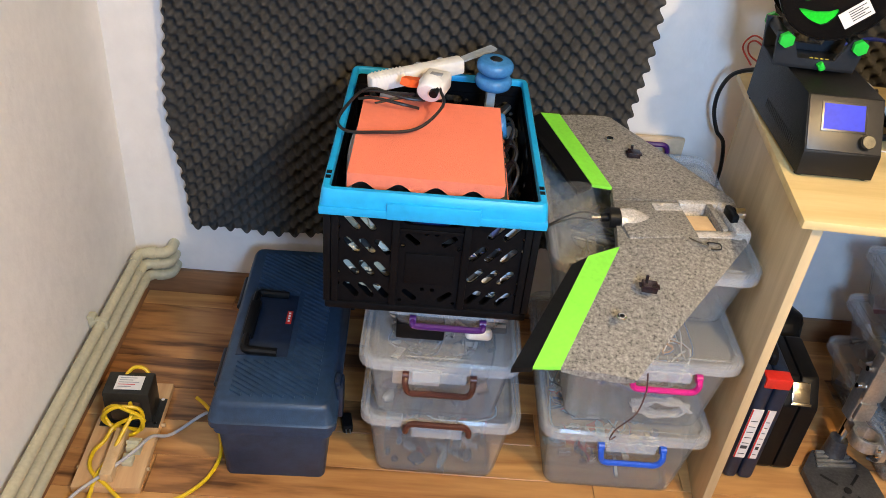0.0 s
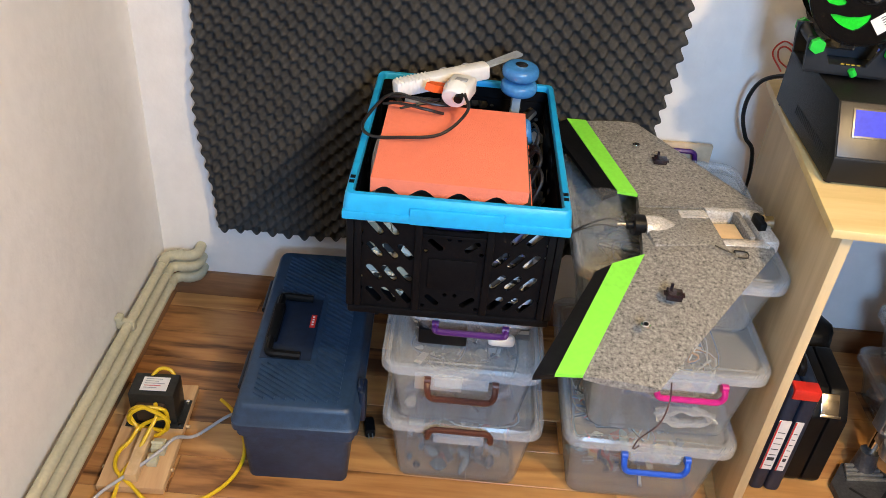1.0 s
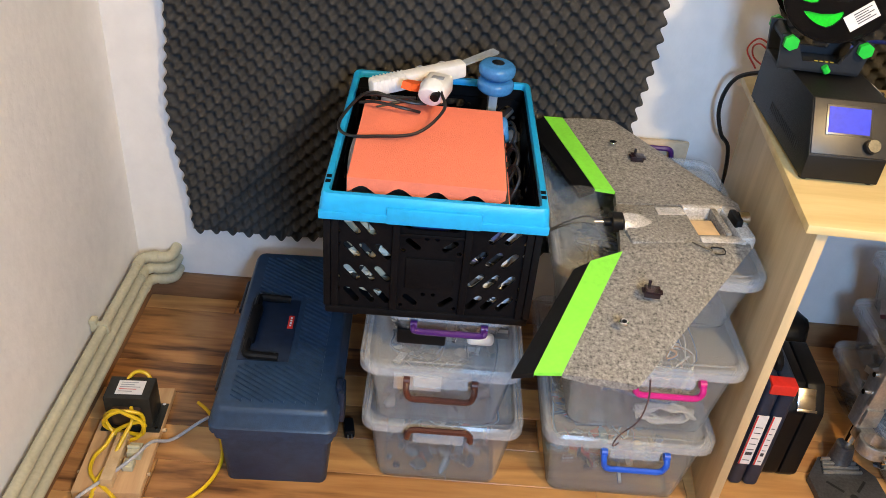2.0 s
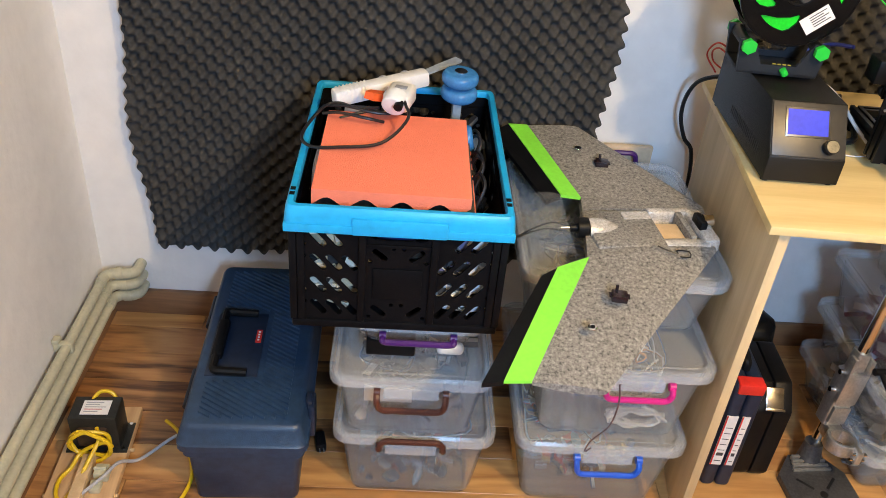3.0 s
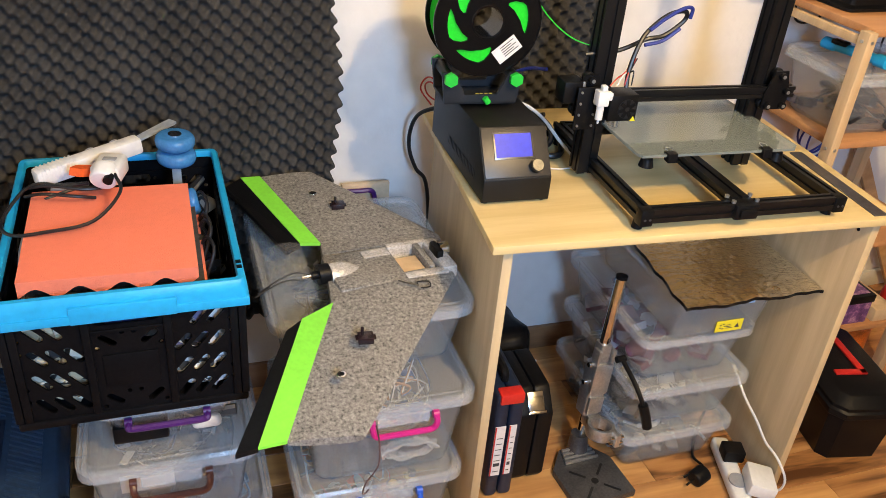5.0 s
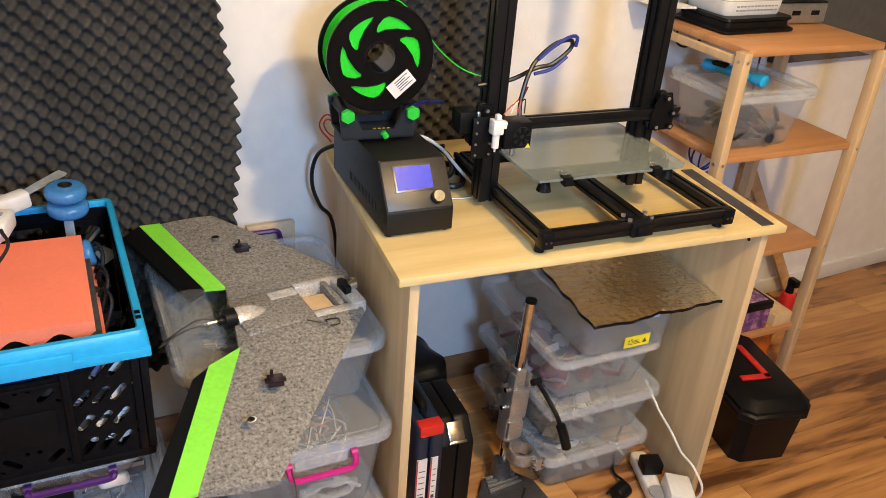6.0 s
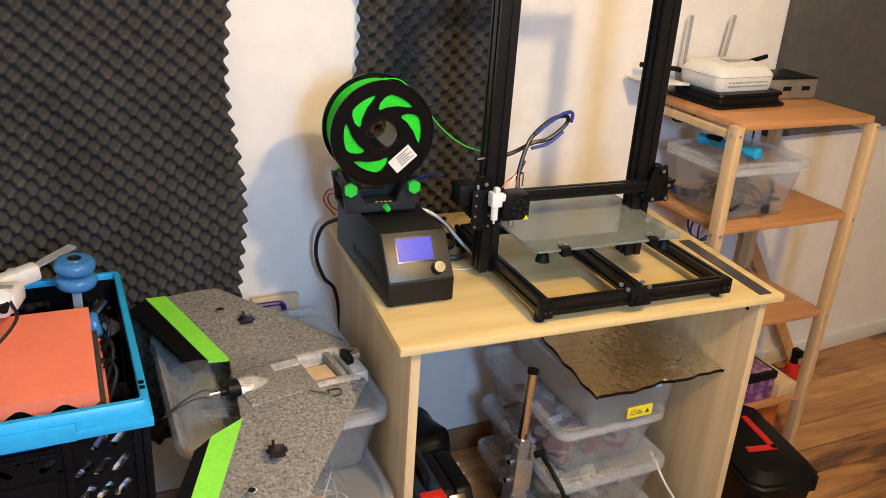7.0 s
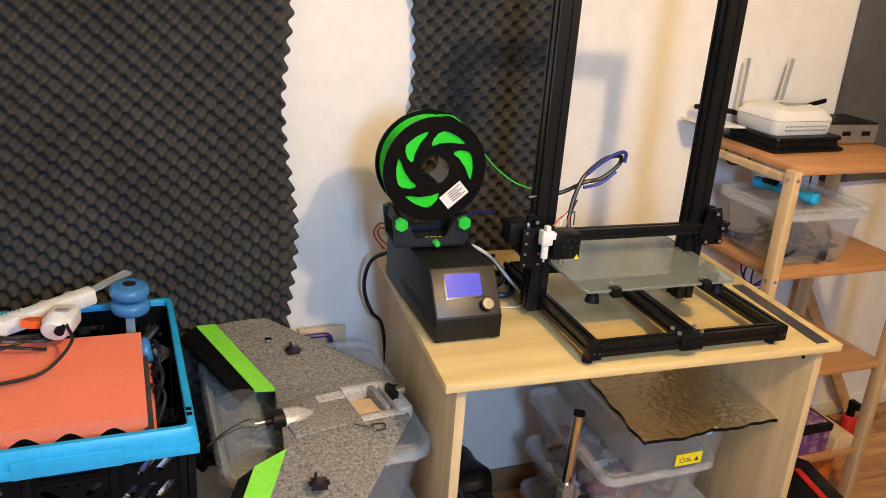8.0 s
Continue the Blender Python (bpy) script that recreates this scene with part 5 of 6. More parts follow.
for x in (-0.016, 0.332):
    rail("upright", (x, GY, 0.014), (x, GY, 0.655), 0.038, 0.04)
rail("top_beam", (-0.036, GY, 0.675), (0.352, GY, 0.675), 0.02, 0.04)
rail("gantry_beam", (-0.035, GY - 0.032, 0.178), (0.394, GY - 0.032, 0.178), 0.018, 0.022)
for x, s in ((-0.052, -1), (0.350, 1)):
    bm = B()
    prism(bm, [(x - 0.026, 0.145), (x + 0.024, 0.145), (x + 0.028, 0.175), (x + 0.014, 0.222), (x - 0.014, 0.222), (x - 0.028, 0.175)], "y", GY - 0.045, GY - 0.041)
    pl = part("gantry_plate", bm, BLACK, pr)
    for bx, bz in ((-0.018, 0.154), (0.016, 0.154), (0.0, 0.213), (0.018, 0.182)):
        bm = B()
        rod(bm, (x + bx, GY - 0.054, bz), (x + bx, GY - 0.045, bz), 0.0068, n=14)
        hd = part("bolt_head", bm, BLACK, pl)
        bm = B()
        rod(bm, (x + bx, GY - 0.0552, bz), (x + bx, GY - 0.054, bz), 0.0036, n=10)
        part("bolt", bm, STEEL, hd)
        bm = B()
        disc(bm, (x + bx, GY - 0.030, bz), (0, 1, 0), 0.011, 0.012, 18, 0.003)
        part("wheel", bm, BLACK, pl)
for z in (0.19,):
    dx, dy = (-0.062, -0.048) if z > 0.1 else (-0.030, 0.022)
    bm = B()
    box(bm, (dx - 0.041, GY + dy, z - 0.0205), (dx, GY + dy + 0.041, z + 0.0205), 0.003)
    mt = part("stepper_motor", bm, BLACK, pr)
    bm = B()
    box(bm, (dx - 0.008, GY + dy - 0.0005, z - 0.0205), (dx, GY + dy + 0.0415, z + 0.0205), 0.003)
    part("motor_flange", bm, STEEL if z > 0.1 else BLACK, mt)
bm = B()
rod(bm, (0.004, GY + 0.046, 0.06), (0.004, GY + 0.046, 0.65), 0.004, n=10)
part("lead_screw", bm, STEEL, pr)
bm = B()
box(bm, (-0.082, GY - 0.062, 0.125), (-0.040, GY - 0.058, 0.205), 0.001)
bp = part("motor_bracket", bm, BLACK, pr)
for i in range(8):
    bm = B()
    disc(bm, (-0.075 + 0.028 * (i % 2), GY - 0.063, 0.133 + 0.021 * (i // 2)), (0, 1, 0), 0.0024, 0.003, 8)
    part("bolt", bm, STEEL, bp)
HEAD = Matrix.Translation((-0.012, 0, 0.003))
bm = B()
box(bm, (-0.018, GY - 0.088, 0.146), (0.038, GY - 0.044, 0.196), 0.003)
bm.transform(HEAD)
hot = part("print_head", bm, BLACK, pr, "black print head shroud with fan")
bm = B()
disc(bm, (0.017, GY - 0.0885, 0.170), (0, 1, 0), 0.018, 0.002, 28)
bm.transform(HEAD)
part("fan_grille", bm, CABLE, hot)
for k in range(7):
    a = k * 2 * math.pi / 7
    bm = B()
    box(bm, (-0.0035, -0.0005, 0.004), (0.0035, 0.001, 0.017), 0.0004)
    bm.transform(HEAD @ Matrix.Translation((0.017, GY - 0.090, 0.170)) @ pose(0, 0, 0, 0, math.degrees(a), 0))
    part("fan_blade", bm, BLACK, hot)
bm = B()
prism(bm, [(0.026, 0.147), (0.037, 0.147), (0.0315, 0.156)], "y", GY - 0.0895, GY - 0.088)
bm.transform(HEAD)
part("warning_sticker", bm, STICKY, hot, "yellow warning triangle")
bm = B()
rod(bm, (0.012, GY - 0.066, 0.128), (0.012, GY - 0.066, 0.142), 0.004, 0.006)
bm.transform(HEAD)
part("nozzle", bm, STEEL, hot)
bm = B()
box(bm, (-0.044, GY - 0.092, 0.176), (-0.022, GY - 0.070, 0.204), 0.003)
box(bm, (-0.038, GY - 0.090, 0.204), (-0.028, GY - 0.078, 0.214), 0.002)
box(bm, (-0.024, GY - 0.088, 0.186), (-0.014, GY - 0.074, 0.200), 0.002)
rod(bm, (-0.033, GY - 0.082, 0.150), (-0.033, GY - 0.082, 0.178), 0.0068)
rod(bm, (-0.033, GY - 0.082, 0.142), (-0.033, GY - 0.082, 0.150), 0.002)
bm.transform(HEAD)
part("level_probe", bm, WHITE, hot, "white bed level probe")
bm = B()
tube(bm, [(0.005, GY - 0.07, 0.206), (0.010, GY - 0.06, 0.235), (0.025, GY - 0.05, 0.275), (0.045, GY - 0.04, 0.300), (0.085, GY - 0.03, 0.325), (0.120, GY - 0.025, 0.330), (0.125, GY - 0.02, 0.312), (0.090, GY - 0.02, 0.285), (0.055, GY - 0.02, 0.278), (0.010, GY - 0.01, 0.255), (-0.05, GY + 0.0, 0.245)], 0.0042, 8)
part("cable_loom", bm, CABLE, pr, "black sleeved cable loom")
bm = B()
tube(bm, [(0.045, GY - 0.045, 0.302), (0.075, GY - 0.04, 0.322), (0.110, GY - 0.035, 0.338), (0.130, GY - 0.03, 0.336), (0.131, GY - 0.028, 0.318)], 0.0035, 8)
tube(bm, [(0.050, GY - 0.028, 0.270), (0.085, GY - 0.028, 0.278), (0.115, GY - 0.028, 0.300)], 0.0035, 8)
part("bowden_tube", bm, BLUEC, pr, "blue bowden tube")
for i, mt_ in enumerate((REDC, WHITEC, REDC, CABLE)):
    bm = B()
    tube(bm, [(-0.03 + i * 0.014, GY - 0.075, 0.212), (-0.016 + i * 0.010, GY - 0.07, 0.224 + 0.004 * i), (0.004 + i * 0.003, GY - 0.06, 0.232), (0.016 + i * 0.003, GY - 0.055, 0.255)], 0.0013, 6)
    part("wire", bm, mt_, pr)
BZ = 0.116
bm = B()
loft(bm, [[(x, y, z) for x, y in ((0.004, 0.062), (0.318, 0.062), (0.330, 0.075), (0.330, 0.335), (0.318, 0.345), (0.004, 0.345), (-0.002, 0.335), (-0.002, 0.075))] for z in (BZ, BZ + 0.005)])
part("bed_glass", bm, GLASS, pr, "greenish grey glass print bed")
bm = B()
box(bm, (0.008, 0.072, BZ - 0.005), (0.320, 0.338, BZ - 0.001), 0.001)
part("bed_plate", bm, material("heated_bed_underside", (0.19, 0.20, 0.19), 0.45, 0.3, bump=0.1), pr, "grey heated bed plate")
bm = B()
for p in (((0.150, 0.15, BZ - 0.028), (0.260, 0.26, BZ - 0.022)),):
    box(bm, *p, 0.002)
part("bed_carriage", bm, BLACK, pr)
for x in (0.028, 0.300):
    for y in (0.085, 0.32):
        bm = B()
        rod(bm, (x, y, BZ - 0.026), (x, y, BZ - 0.010), 0.014, 0.010, 14)
        part("levelling_knob", bm, BLACK, pr)
for x in (0.060, 0.255):
    bm = B()
    prism(bm, [(0.054, BZ - 0.008), (0.068, BZ - 0.007), (0.074, BZ + 0.006), (0.068, BZ + 0.009), (0.056, BZ + 0.008)], "x", x - 0.009, x + 0.009)
    c = part("binder_clip", bm, BLACK, pr, "black binder clip")
    bm = B()
    tube(bm, [(x - 0.005, 0.068, BZ + 0.009), (x - 0.006, 0.076, BZ + 0.010), (x, 0.084, BZ + 0.009), (x + 0.006, 0.076, BZ + 0.010), (x + 0.005, 0.068, BZ + 0.009)], 0.0008, 6, 3)
    part("clip_wire", bm, STEEL, c)

# cables round the printer
bm = B()
tube(bm, [(1.512, -0.235, 0.838), (1.54, -0.25, 0.835), (1.570, -0.275, 0.815), (1.594, -0.315, 0.782), (1.612, -0.345, 0.762)], 0.0036, 8)
tube(bm, [(1.612, -0.345, 0.762), (1.618, -0.362, 0.7535), (1.601, -0.381, 0.7530), (1.570, -0.386, 0.7530), (1.54, -0.378, 0.7530)], 0.0014, 6)
solo("white_lead", bm, WHITEC, "white lead hanging beside the control box", "cable", at=Matrix.Translation((1.56, -0.3, 0.752)))
bm = B()
tube(bm, [(1.50, -0.17, 0.80), (1.53, -0.18, 0.83), (1.56, -0.22, 0.81), (1.555, -0.28, 0.77), (1.52, -0.30, 0.757), (1.50, -0.27, 0.757), (1.53, -0.21, 0.760), (1.57, -0.19, 0.78), (1.60, -0.22, 0.80)], 0.005, 8)
tube(bm, [(1.50, -0.19, 0.77), (1.56, -0.20, 0.765), (1.617, -0.244, 0.76), (1.605, -0.31, 0.757), (1.575, -0.335, 0.757), (1.535, -0.31, 0.757), (1.51, -0.30, 0.757)], 0.0065, 8)
tube(bm, [(1.52, -0.20, 0.80), (1.575, -0.215, 0.80), (1.60, -0.25, 0.785), (1.585, -0.29, 0.765), (1.54, -0.30, 0.760)], 0.006, 8)
solo("lead_bundle", bm, CABLE, "black leads bunched behind the control box", "cable", at=Matrix.Translation((1.54, -0.24, 0.752)))
bm = B()
tube(bm, [(1.50, -0.155, 0.845), (1.53, -0.15, 0.862), (1.57, -0.17, 0.885), (1.59, -0.22, 0.90)], 0.004, 8)
solo("blue_lead", bm, BLUEC, "dark blue lead behind the control box", "cable", at=Matrix.Translation((1.54, -0.16, 0.85)))
bm = B()
tube(bm, [(1.40, -0.165, 0.80), (1.392, -0.12, 0.785), (1.365, -0.08, 0.755), (1.354, -0.06, 0.71), (1.356, -0.055, 0.66), (1.375, -0.055, 0.61), (1.403, -0.05, 0.57), (1.42, -0.04, 0.45), (1.42, -0.05, 0.2), (1.50, -0.06, 0.08), (1.62, -0.09, 0.02)], 0.0046, 8)
solo("power_lead", bm, CABLE, "thick black power lead dropping behind the desk", "cable", at=Matrix.Translation((1.36, -0.06, 0)))
bm = B()
tube(bm, [(1.375, -0.172, 0.85), (1.362, -0.15, 0.855), (1.358, -0.13, 0.84), (1.37, -0.12, 0.815), (1.385, -0.16, 0.81)], 0.0018, 6)
tube(bm, [(1.378, -0.172, 0.86), (1.360, -0.14, 0.862), (1.352, -0.12, 0.83), (1.372, -0.14, 0.80)], 0.0018, 6)
solo("thin_wire", bm, REDC, "thin red wires at the back of the control box", "cable", at=Matrix.Translation((1.37, -0.14, 0.8)))

# ---- under the desk ----
case = thing("tool_case", pose(1.473, -0.425, 0, 0, 0, -2), "dark blue tool case standing upright", "tool case")
bm = B()
box(bm, (-0.030, -0.098, 0.0), (0.000, 0.098, 0.300), 0.010, seg=3)
part("shell", bm, NAVYD, case)
bm = B()
box(bm, (0.002, -0.098, 0.0), (0.034, 0.098, 0.300), 0.010, seg=3)
part("shell", bm, NAVYD, case)
bm = B()
box(bm, (-0.024, -0.101, 0.276), (0.030, -0.070, 0.303), 0.004)
part("catch", bm, RED, case, "red catch")
bm = B()
tube(bm, [(0.002, -0.045, 0.298), (0.002, -0.04, 0.318), (0.002, 0.0, 0.322), (0.002, 0.04, 0.318), (0.002, 0.045, 0.298)], 0.009, 8)
part("handle", bm, BLACK, case)
for x0, x1, z0, z1 in ((-0.027, -0.003, 0.07, 0.215), (0.005, 0.022, 0.07, 0.215)):
    bm = B()
    box(bm, (x0, -0.0995, z0), (x1, -0.0975, z1))
    l = part("label", bm, PAPER, case, "white printed label with red edge")
    bm = B()
    box(bm, (x0, -0.1002, z0), (x0 + 0.003, -0.0994, z1))
    part("red_edge", bm, INKR, l)
    for i in range(7):
        bm = B()
        zz = z0 + 0.012 + i * (z1 - z0 - 0.03) / 7
        box(bm, (x0 + 0.006, -0.1002, zz), (x1 - 0.004, -0.0994, zz + (0.009 if i == 1 else 0.0015)))
        part("print_line", bm, INK, l)
bc = thing("black_case", pose(1.556, -0.40, 0, 0, 0, -2), "black plastic power tool case standing upright", "tool case")
for x0, x1 in ((-0.044, -0.001), (0.001, 0.040)):
    bm = B()
    prism(bm, [(-0.082, 0.0), (0.098, 0.0), (0.098, 0.235), (0.075, 0.255), (-0.055, 0.255), (-0.098, 0.205), (-0.098, 0.022)], "x", x0, x1)
    bmesh.ops.bevel(bm, geom=list(bm.edges), offset=0.006, segments=2, profile=0.5, affect="EDGES")
    part("shell", bm, BLACK, bc)
bm = B()
box(bm, (-0.020, -0.0035, -0.024), (0.018, 0.0035, 0.024), 0.002, pose(0, -0.081, 0.229, -41, 0, 0))
box(bm, (-0.022, -0.0065, -0.026), (0.020, -0.0015, -0.020), 0.001, pose(0, -0.081, 0.229, -41, 0, 0))
part("metal_catch", bm, CHROME, bc, "shiny steel catch")
bm = B()
box(bm, (-0.085, -0.085, 0.0), (0.085, 0.095, 0.285), 0.05, seg=4)
bmesh.ops.subdivide_edges(bm, edges=bm.edges, cuts=2, use_grid_fill=True)
for v in bm.verts:
    v.co += Vector((noise.noise(v.co * 14), noise.noise(v.co * 14 + Vector((9, 0, 0))), 0.6 * noise.noise(v.co * 14 + Vector((0, 9, 0))))) * 0.016 * min(1, v.co.z / 0.05)
bm.transform(pose(1.560, -0.20, 0.0, 0, 0, 10) @ Matrix.Diagonal((1, 1, 0.88, 1)))
solo("gear_bag", bm, BLACK, "black bag slumped behind the tool cases", "bag", at=Matrix.Translation((1.560, -0.20, 0)))
bm = B()
tube(bm, [(1.50, -0.09, 0.30), (1.58, -0.10, 0.26), (1.66, -0.12, 0.16), (1.70, -0.14, 0.05), (1.705, -0.17, 0.010), (1.66, -0.22, 0.008)], 0.006, 8)
tube(bm, [(1.48, -0.08, 0.27), (1.57, -0.09, 0.24), (1.65, -0.11, 0.14), (1.69, -0.15, 0.02), (1.72, -0.19, 0.008)], 0.005, 8)
tube(bm, [(1.60, -0.08, 0.012), (1.66, -0.10, 0.012), (1.72, -0.09, 0.012)], 0.005, 8)
solo("floor_cable", bm, CABLE, "black cables on the floor below the desk", "cable", at=Matrix.Translation((1.65, -0.1, 0)))
bm = B()
tube(bm, [(1.645, -0.12, 0.010), (1.675, -0.10, 0.03), (1.71, -0.10, 0.028), (1.745, -0.11, 0.02)], 0.0045, 8)
tube(bm, [(1.650, -0.20, 0.008), (1.69, -0.205, 0.01), (1.74, -0.18, 0.012)], 0.0045, 8)
tube(bm, [(1.655, -0.155, 0.008), (1.70, -0.16, 0.014), (1.745, -0.14, 0.012)], 0.004, 8)
solo("white_floor_cable", bm, WHITEC, "white cables on the floor below the desk", "cable", at=Matrix.Translation((1.7, -0.15, 0)))

storage_box("storage_box", 1.765, 2.070, -0.545, -0.145, 0.0, 0.127, "clear low storage box on floor under the desk", group=GC, r=0.03, tub=CLEARF)
clutter("box_contents", 130, (1.81, -0.48, 0.012), (2.0, -0.19, 0.095), GREYISH, "small parts and bags in a low clear box", seed=41, wires=4)
storage_box("storage_box", 1.765, 2.080, -0.540, -0.145, 0.128, 0.262, "clear low storage box with tools inside", group=GC, r=0.03, tub=CLEARF)
clutter("box_contents", 110, (1.81, -0.48, 0.14), (2.0, -0.19, 0.235), GREYISH, "dark tools and parts in a low clear box", seed=43, wires=6)
storage_box("storage_box", 1.762, 2.056, -0.533, -0.140, 0.263, 0.395, "clear low storage box with red contents", group=GC, r=0.03, tub=CLEARF, lidh=0.010)
clutter("box_contents", 40, (1.81, -0.46, 0.275), (1.99, -0.19, 0.35), mottled("red_and_purple_bits", ((0, (0.22, 0.05, 0.07)), (0.35, (0.45, 0.42, 0.45)), (0.75, (0.16, 0.06, 0.09))), island=True), "dark red packets in a low clear box", seed=47, size=(0.025, 0.055), rods=0.0)
big = storage_box("storage_box", 1.800, 2.072, -0.562, -0.175, 0.396, 0.520, "deep frosted open storage box with a yellow sticker", group=GC, r=0.03, taper=0.012, lid=False, tub=CLEARF)
bm = B()
box(bm, (-0.018, -0.1805, 0.018), (0.050, -0.1785, 0.046))
st = part("sticker", bm, STICKY, big, "yellow warning sticker")
bm = B()
prism(bm, [(0.030, 0.026), (0.042, 0.026), (0.036, 0.037)], "y", -0.1812, -0.1804)
for q in range(5):
    a = radians(q * 72)
    box(bm, (-0.002 + 0.006 * math.cos(a) - 0.002, -0.1812, 0.032 + 0.006 * math.sin(a) - 0.0014), (-0.002 + 0.006 * math.cos(a) + 0.002, -0.1804, 0.032 + 0.006 * math.sin(a) + 0.0014))
for q in range(3):
    box(bm, (0.008, -0.1812, 0.026 + q * 0.004), (0.024 - 0.003 * q, -0.1804, 0.0275 + q * 0.004))
part("symbol", bm, INK, st)
for x in (-0.03, 0.06):
    bm = B()
    box(bm, (x - 0.007, -0.1785, 0.085), (x + 0.007, -0.1765, 0.100))
    part("price_tag", bm, material("pale_blue_tag", (0.4, 0.6, 0.8), 0.5), big)

# foil faced sheet, slightly bent
bm = B()
n, mrows = 110, 90
P00, P10, P01, P11 = Vector((1.782, -0.606, 0.536)), Vector((2.118, -0.602, 0.536)), Vector((1.812, -0.30, 0.533)), Vector((2.125, -0.26, 0.533))
topv = [[None] * (n + 1) for _ in range(mrows + 1)]
for j in range(mrows + 1):
    for i in range(n + 1):
        f, g = i / n, j / mrows
        p = P00.lerp(P10, f).lerp(P01.lerp(P11, f), g)
        edge = 0.0025 * math.sin(f * 17) * (1 - g) ** 6 + 0.0012 * math.sin(f * 41) * (1 - g) ** 6
        p = p + Vector((0.002 * math.sin(g * 23) * (1 - f) ** 8, edge, 0.0040 * noise.noise(Vector((p.x * 9, p.y * 12, 0))) + 0.0042 * abs(noise.noise(Vector((p.x * 14, p.y * 62, 3)))) + 0.0018 * noise.noise(Vector((p.x * 70, p.y * 90, 5))) - 0.006 * (f - 0.5) ** 2))
        topv[j][i] = p
rings = [[bm.verts.new(p) for p in row] for row in topv]
low = [[bm.verts.new(p - Vector((0, 0, 0.006))) for p in row] for row in topv]
for j in range(mrows):
    for i in range(n):
        bm.faces.new((rings[j][i], rings[j][i + 1], rings[j + 1][i + 1], rings[j + 1][i]))
        bm.faces.new((low[j][i], low[j + 1][i], low[j + 1][i + 1], low[j][i + 1]))
foil = solo("foil_insulation_sheet", bm, FOIL, "crinkled silver foil insulation sheet lying on a box", "insulation sheet")
bm = B()
edge = [topv[0][i] for i in range(n, -1, -1)] + [topv[j][0] for j in range(1, mrows + 1)]
for a, b in zip(edge, edge[1:]):
    d = Vector((0, 0, 0.0075))
    o = Vector((-0.0015, -0.0015, 0.0012))
    loft(bm, [[a + o, a + o - d, a - d - o * 2, a - o * 2], [b + o, b + o - d, b - d - o * 2, b - o * 2]])
part("foam_edge", bm, BLACK, foil, "black foam edge of the sheet")

# drill stand
ds = thing("drill_stand", pose(1.706, -0.52, 0, 0, 0, 4), "grey cast metal drill stand with chrome column", "drill stand")
bm = B()
prism(bm, [(-0.082, -0.085), (0.074, -0.085), (0.074, 0.030), (0.036, 0.085), (-0.036, 0.085), (-0.082, 0.030)], "z", 0.0, 0.018)
bmesh.ops.bevel(bm, geom=list(bm.edges), offset=0.002, segments=2, affect="EDGES", profile=0.5)
base = part("base_plate", bm, DSTEEL, ds)
for turn in (45, 135, 225, 315):
    bm = B()
    box(bm, (0.022, -0.003, 0.0178), (0.062, 0.003, 0.0186))
    bm.transform(pose(-0.004, -0.03, 0, 0, 0, turn))
    part("slot", bm, CABLE, base)
bm = B()
disc(bm, (-0.004, -0.03, 0.0183), (0, 0, 1), 0.009, 0.002, 16)
part("hole", bm, CABLE, base)
for i in range(4):
    bm = B()
    box(bm, (-0.046 + i * 0.003, 0.034 + i * 0.011, 0.018), (0.044 - i * 0.003, 0.041 + i * 0.011, 0.024 + 0.002 * i), 0.001)
    part("step", bm, STEEL, base)
bm = B()
rod(bm, (0.006, 0.072, 0.018), (0.006, 0.076, 0.070), 0.026, 0.020, 20)
part("socket", bm, DSTEEL, ds)
bm = B()
rod(bm, (0.010, 0.078, 0.03), (0.055, 0.110, 0.485), 0.0125, n=20)
col = part("column", bm, CHROME, ds, "chrome column")
bm = B()
rod(bm, (0.055, 0.110, 0.483), (0.0558, 0.1107, 0.491), 0.0135, n=20)
part("cap", bm, BLACK, col)
HZ = Vector((0.045, 0.032, 0.455)).normalized()
HX = (Vector((1, 0, 0)) - HZ * HZ.x).normalized()
HM = Matrix.Translation((0.028, 0.091, 0.215)) @ Matrix((HX, HZ.cross(HX), HZ)).transposed().to_4x4()
bm = B()
loft(bm, [round_rect(0.044, 0.040, 0.008, -0.085, 4), round_rect(0.046, 0.044, 0.008, -0.02, 4), round_rect(0.046, 0.044, 0.006, 0.048, 4), round_rect(0.030, 0.034, 0.006, 0.056, 4), round_rect(0.028, 0.032, 0.006, 0.105, 4)])
for e in (-1, 1):
    box(bm, (e * 0.020 - 0.004, -0.024, 0.04), (e * 0.020 + 0.004, 0.0, 0.095), 0.002)
box(bm, (-0.024, -0.026, -0.02), (0.024, -0.014, 0.06), 0.003)
box(bm, (-0.020, -0.028, -0.075), (0.020, -0.016, -0.03), 0.003)
bm.transform(HM)
car = part("carriage", bm, STEEL, ds)
bm = B()
lt2 = lambda r, z: [(0.005 + r * math.cos(2 * math.pi * i / 28), -0.058 + r * math.sin(2 * math.pi * i / 28), z) for i in range(28)]
loft(bm, [lt2(0.025, -0.114), lt2(0.032, -0.114), lt2(0.033, -0.112), lt2(0.033, -0.086), lt2(0.032, -0.084), lt2(0.025, -0.084), lt2(0.025, -0.114)], cap0=False, cap1=False)
box(bm, (-0.012, -0.036, -0.116), (0.022, 0.0, -0.083), 0.003)
box(bm, (0.016, -0.108, -0.116), (0.030, -0.078, -0.084), 0.003)
bm.transform(HM)
part("clamp_ring", bm, STEEL, ds)
bm = B()
for z in (-0.106, -0.092):
    rod(bm, (0.006, -0.100, z), (0.040, -0.100, z), 0.004, n=10)
bm.transform(HM)
part("clamp_bolt", bm, CHROME, ds)
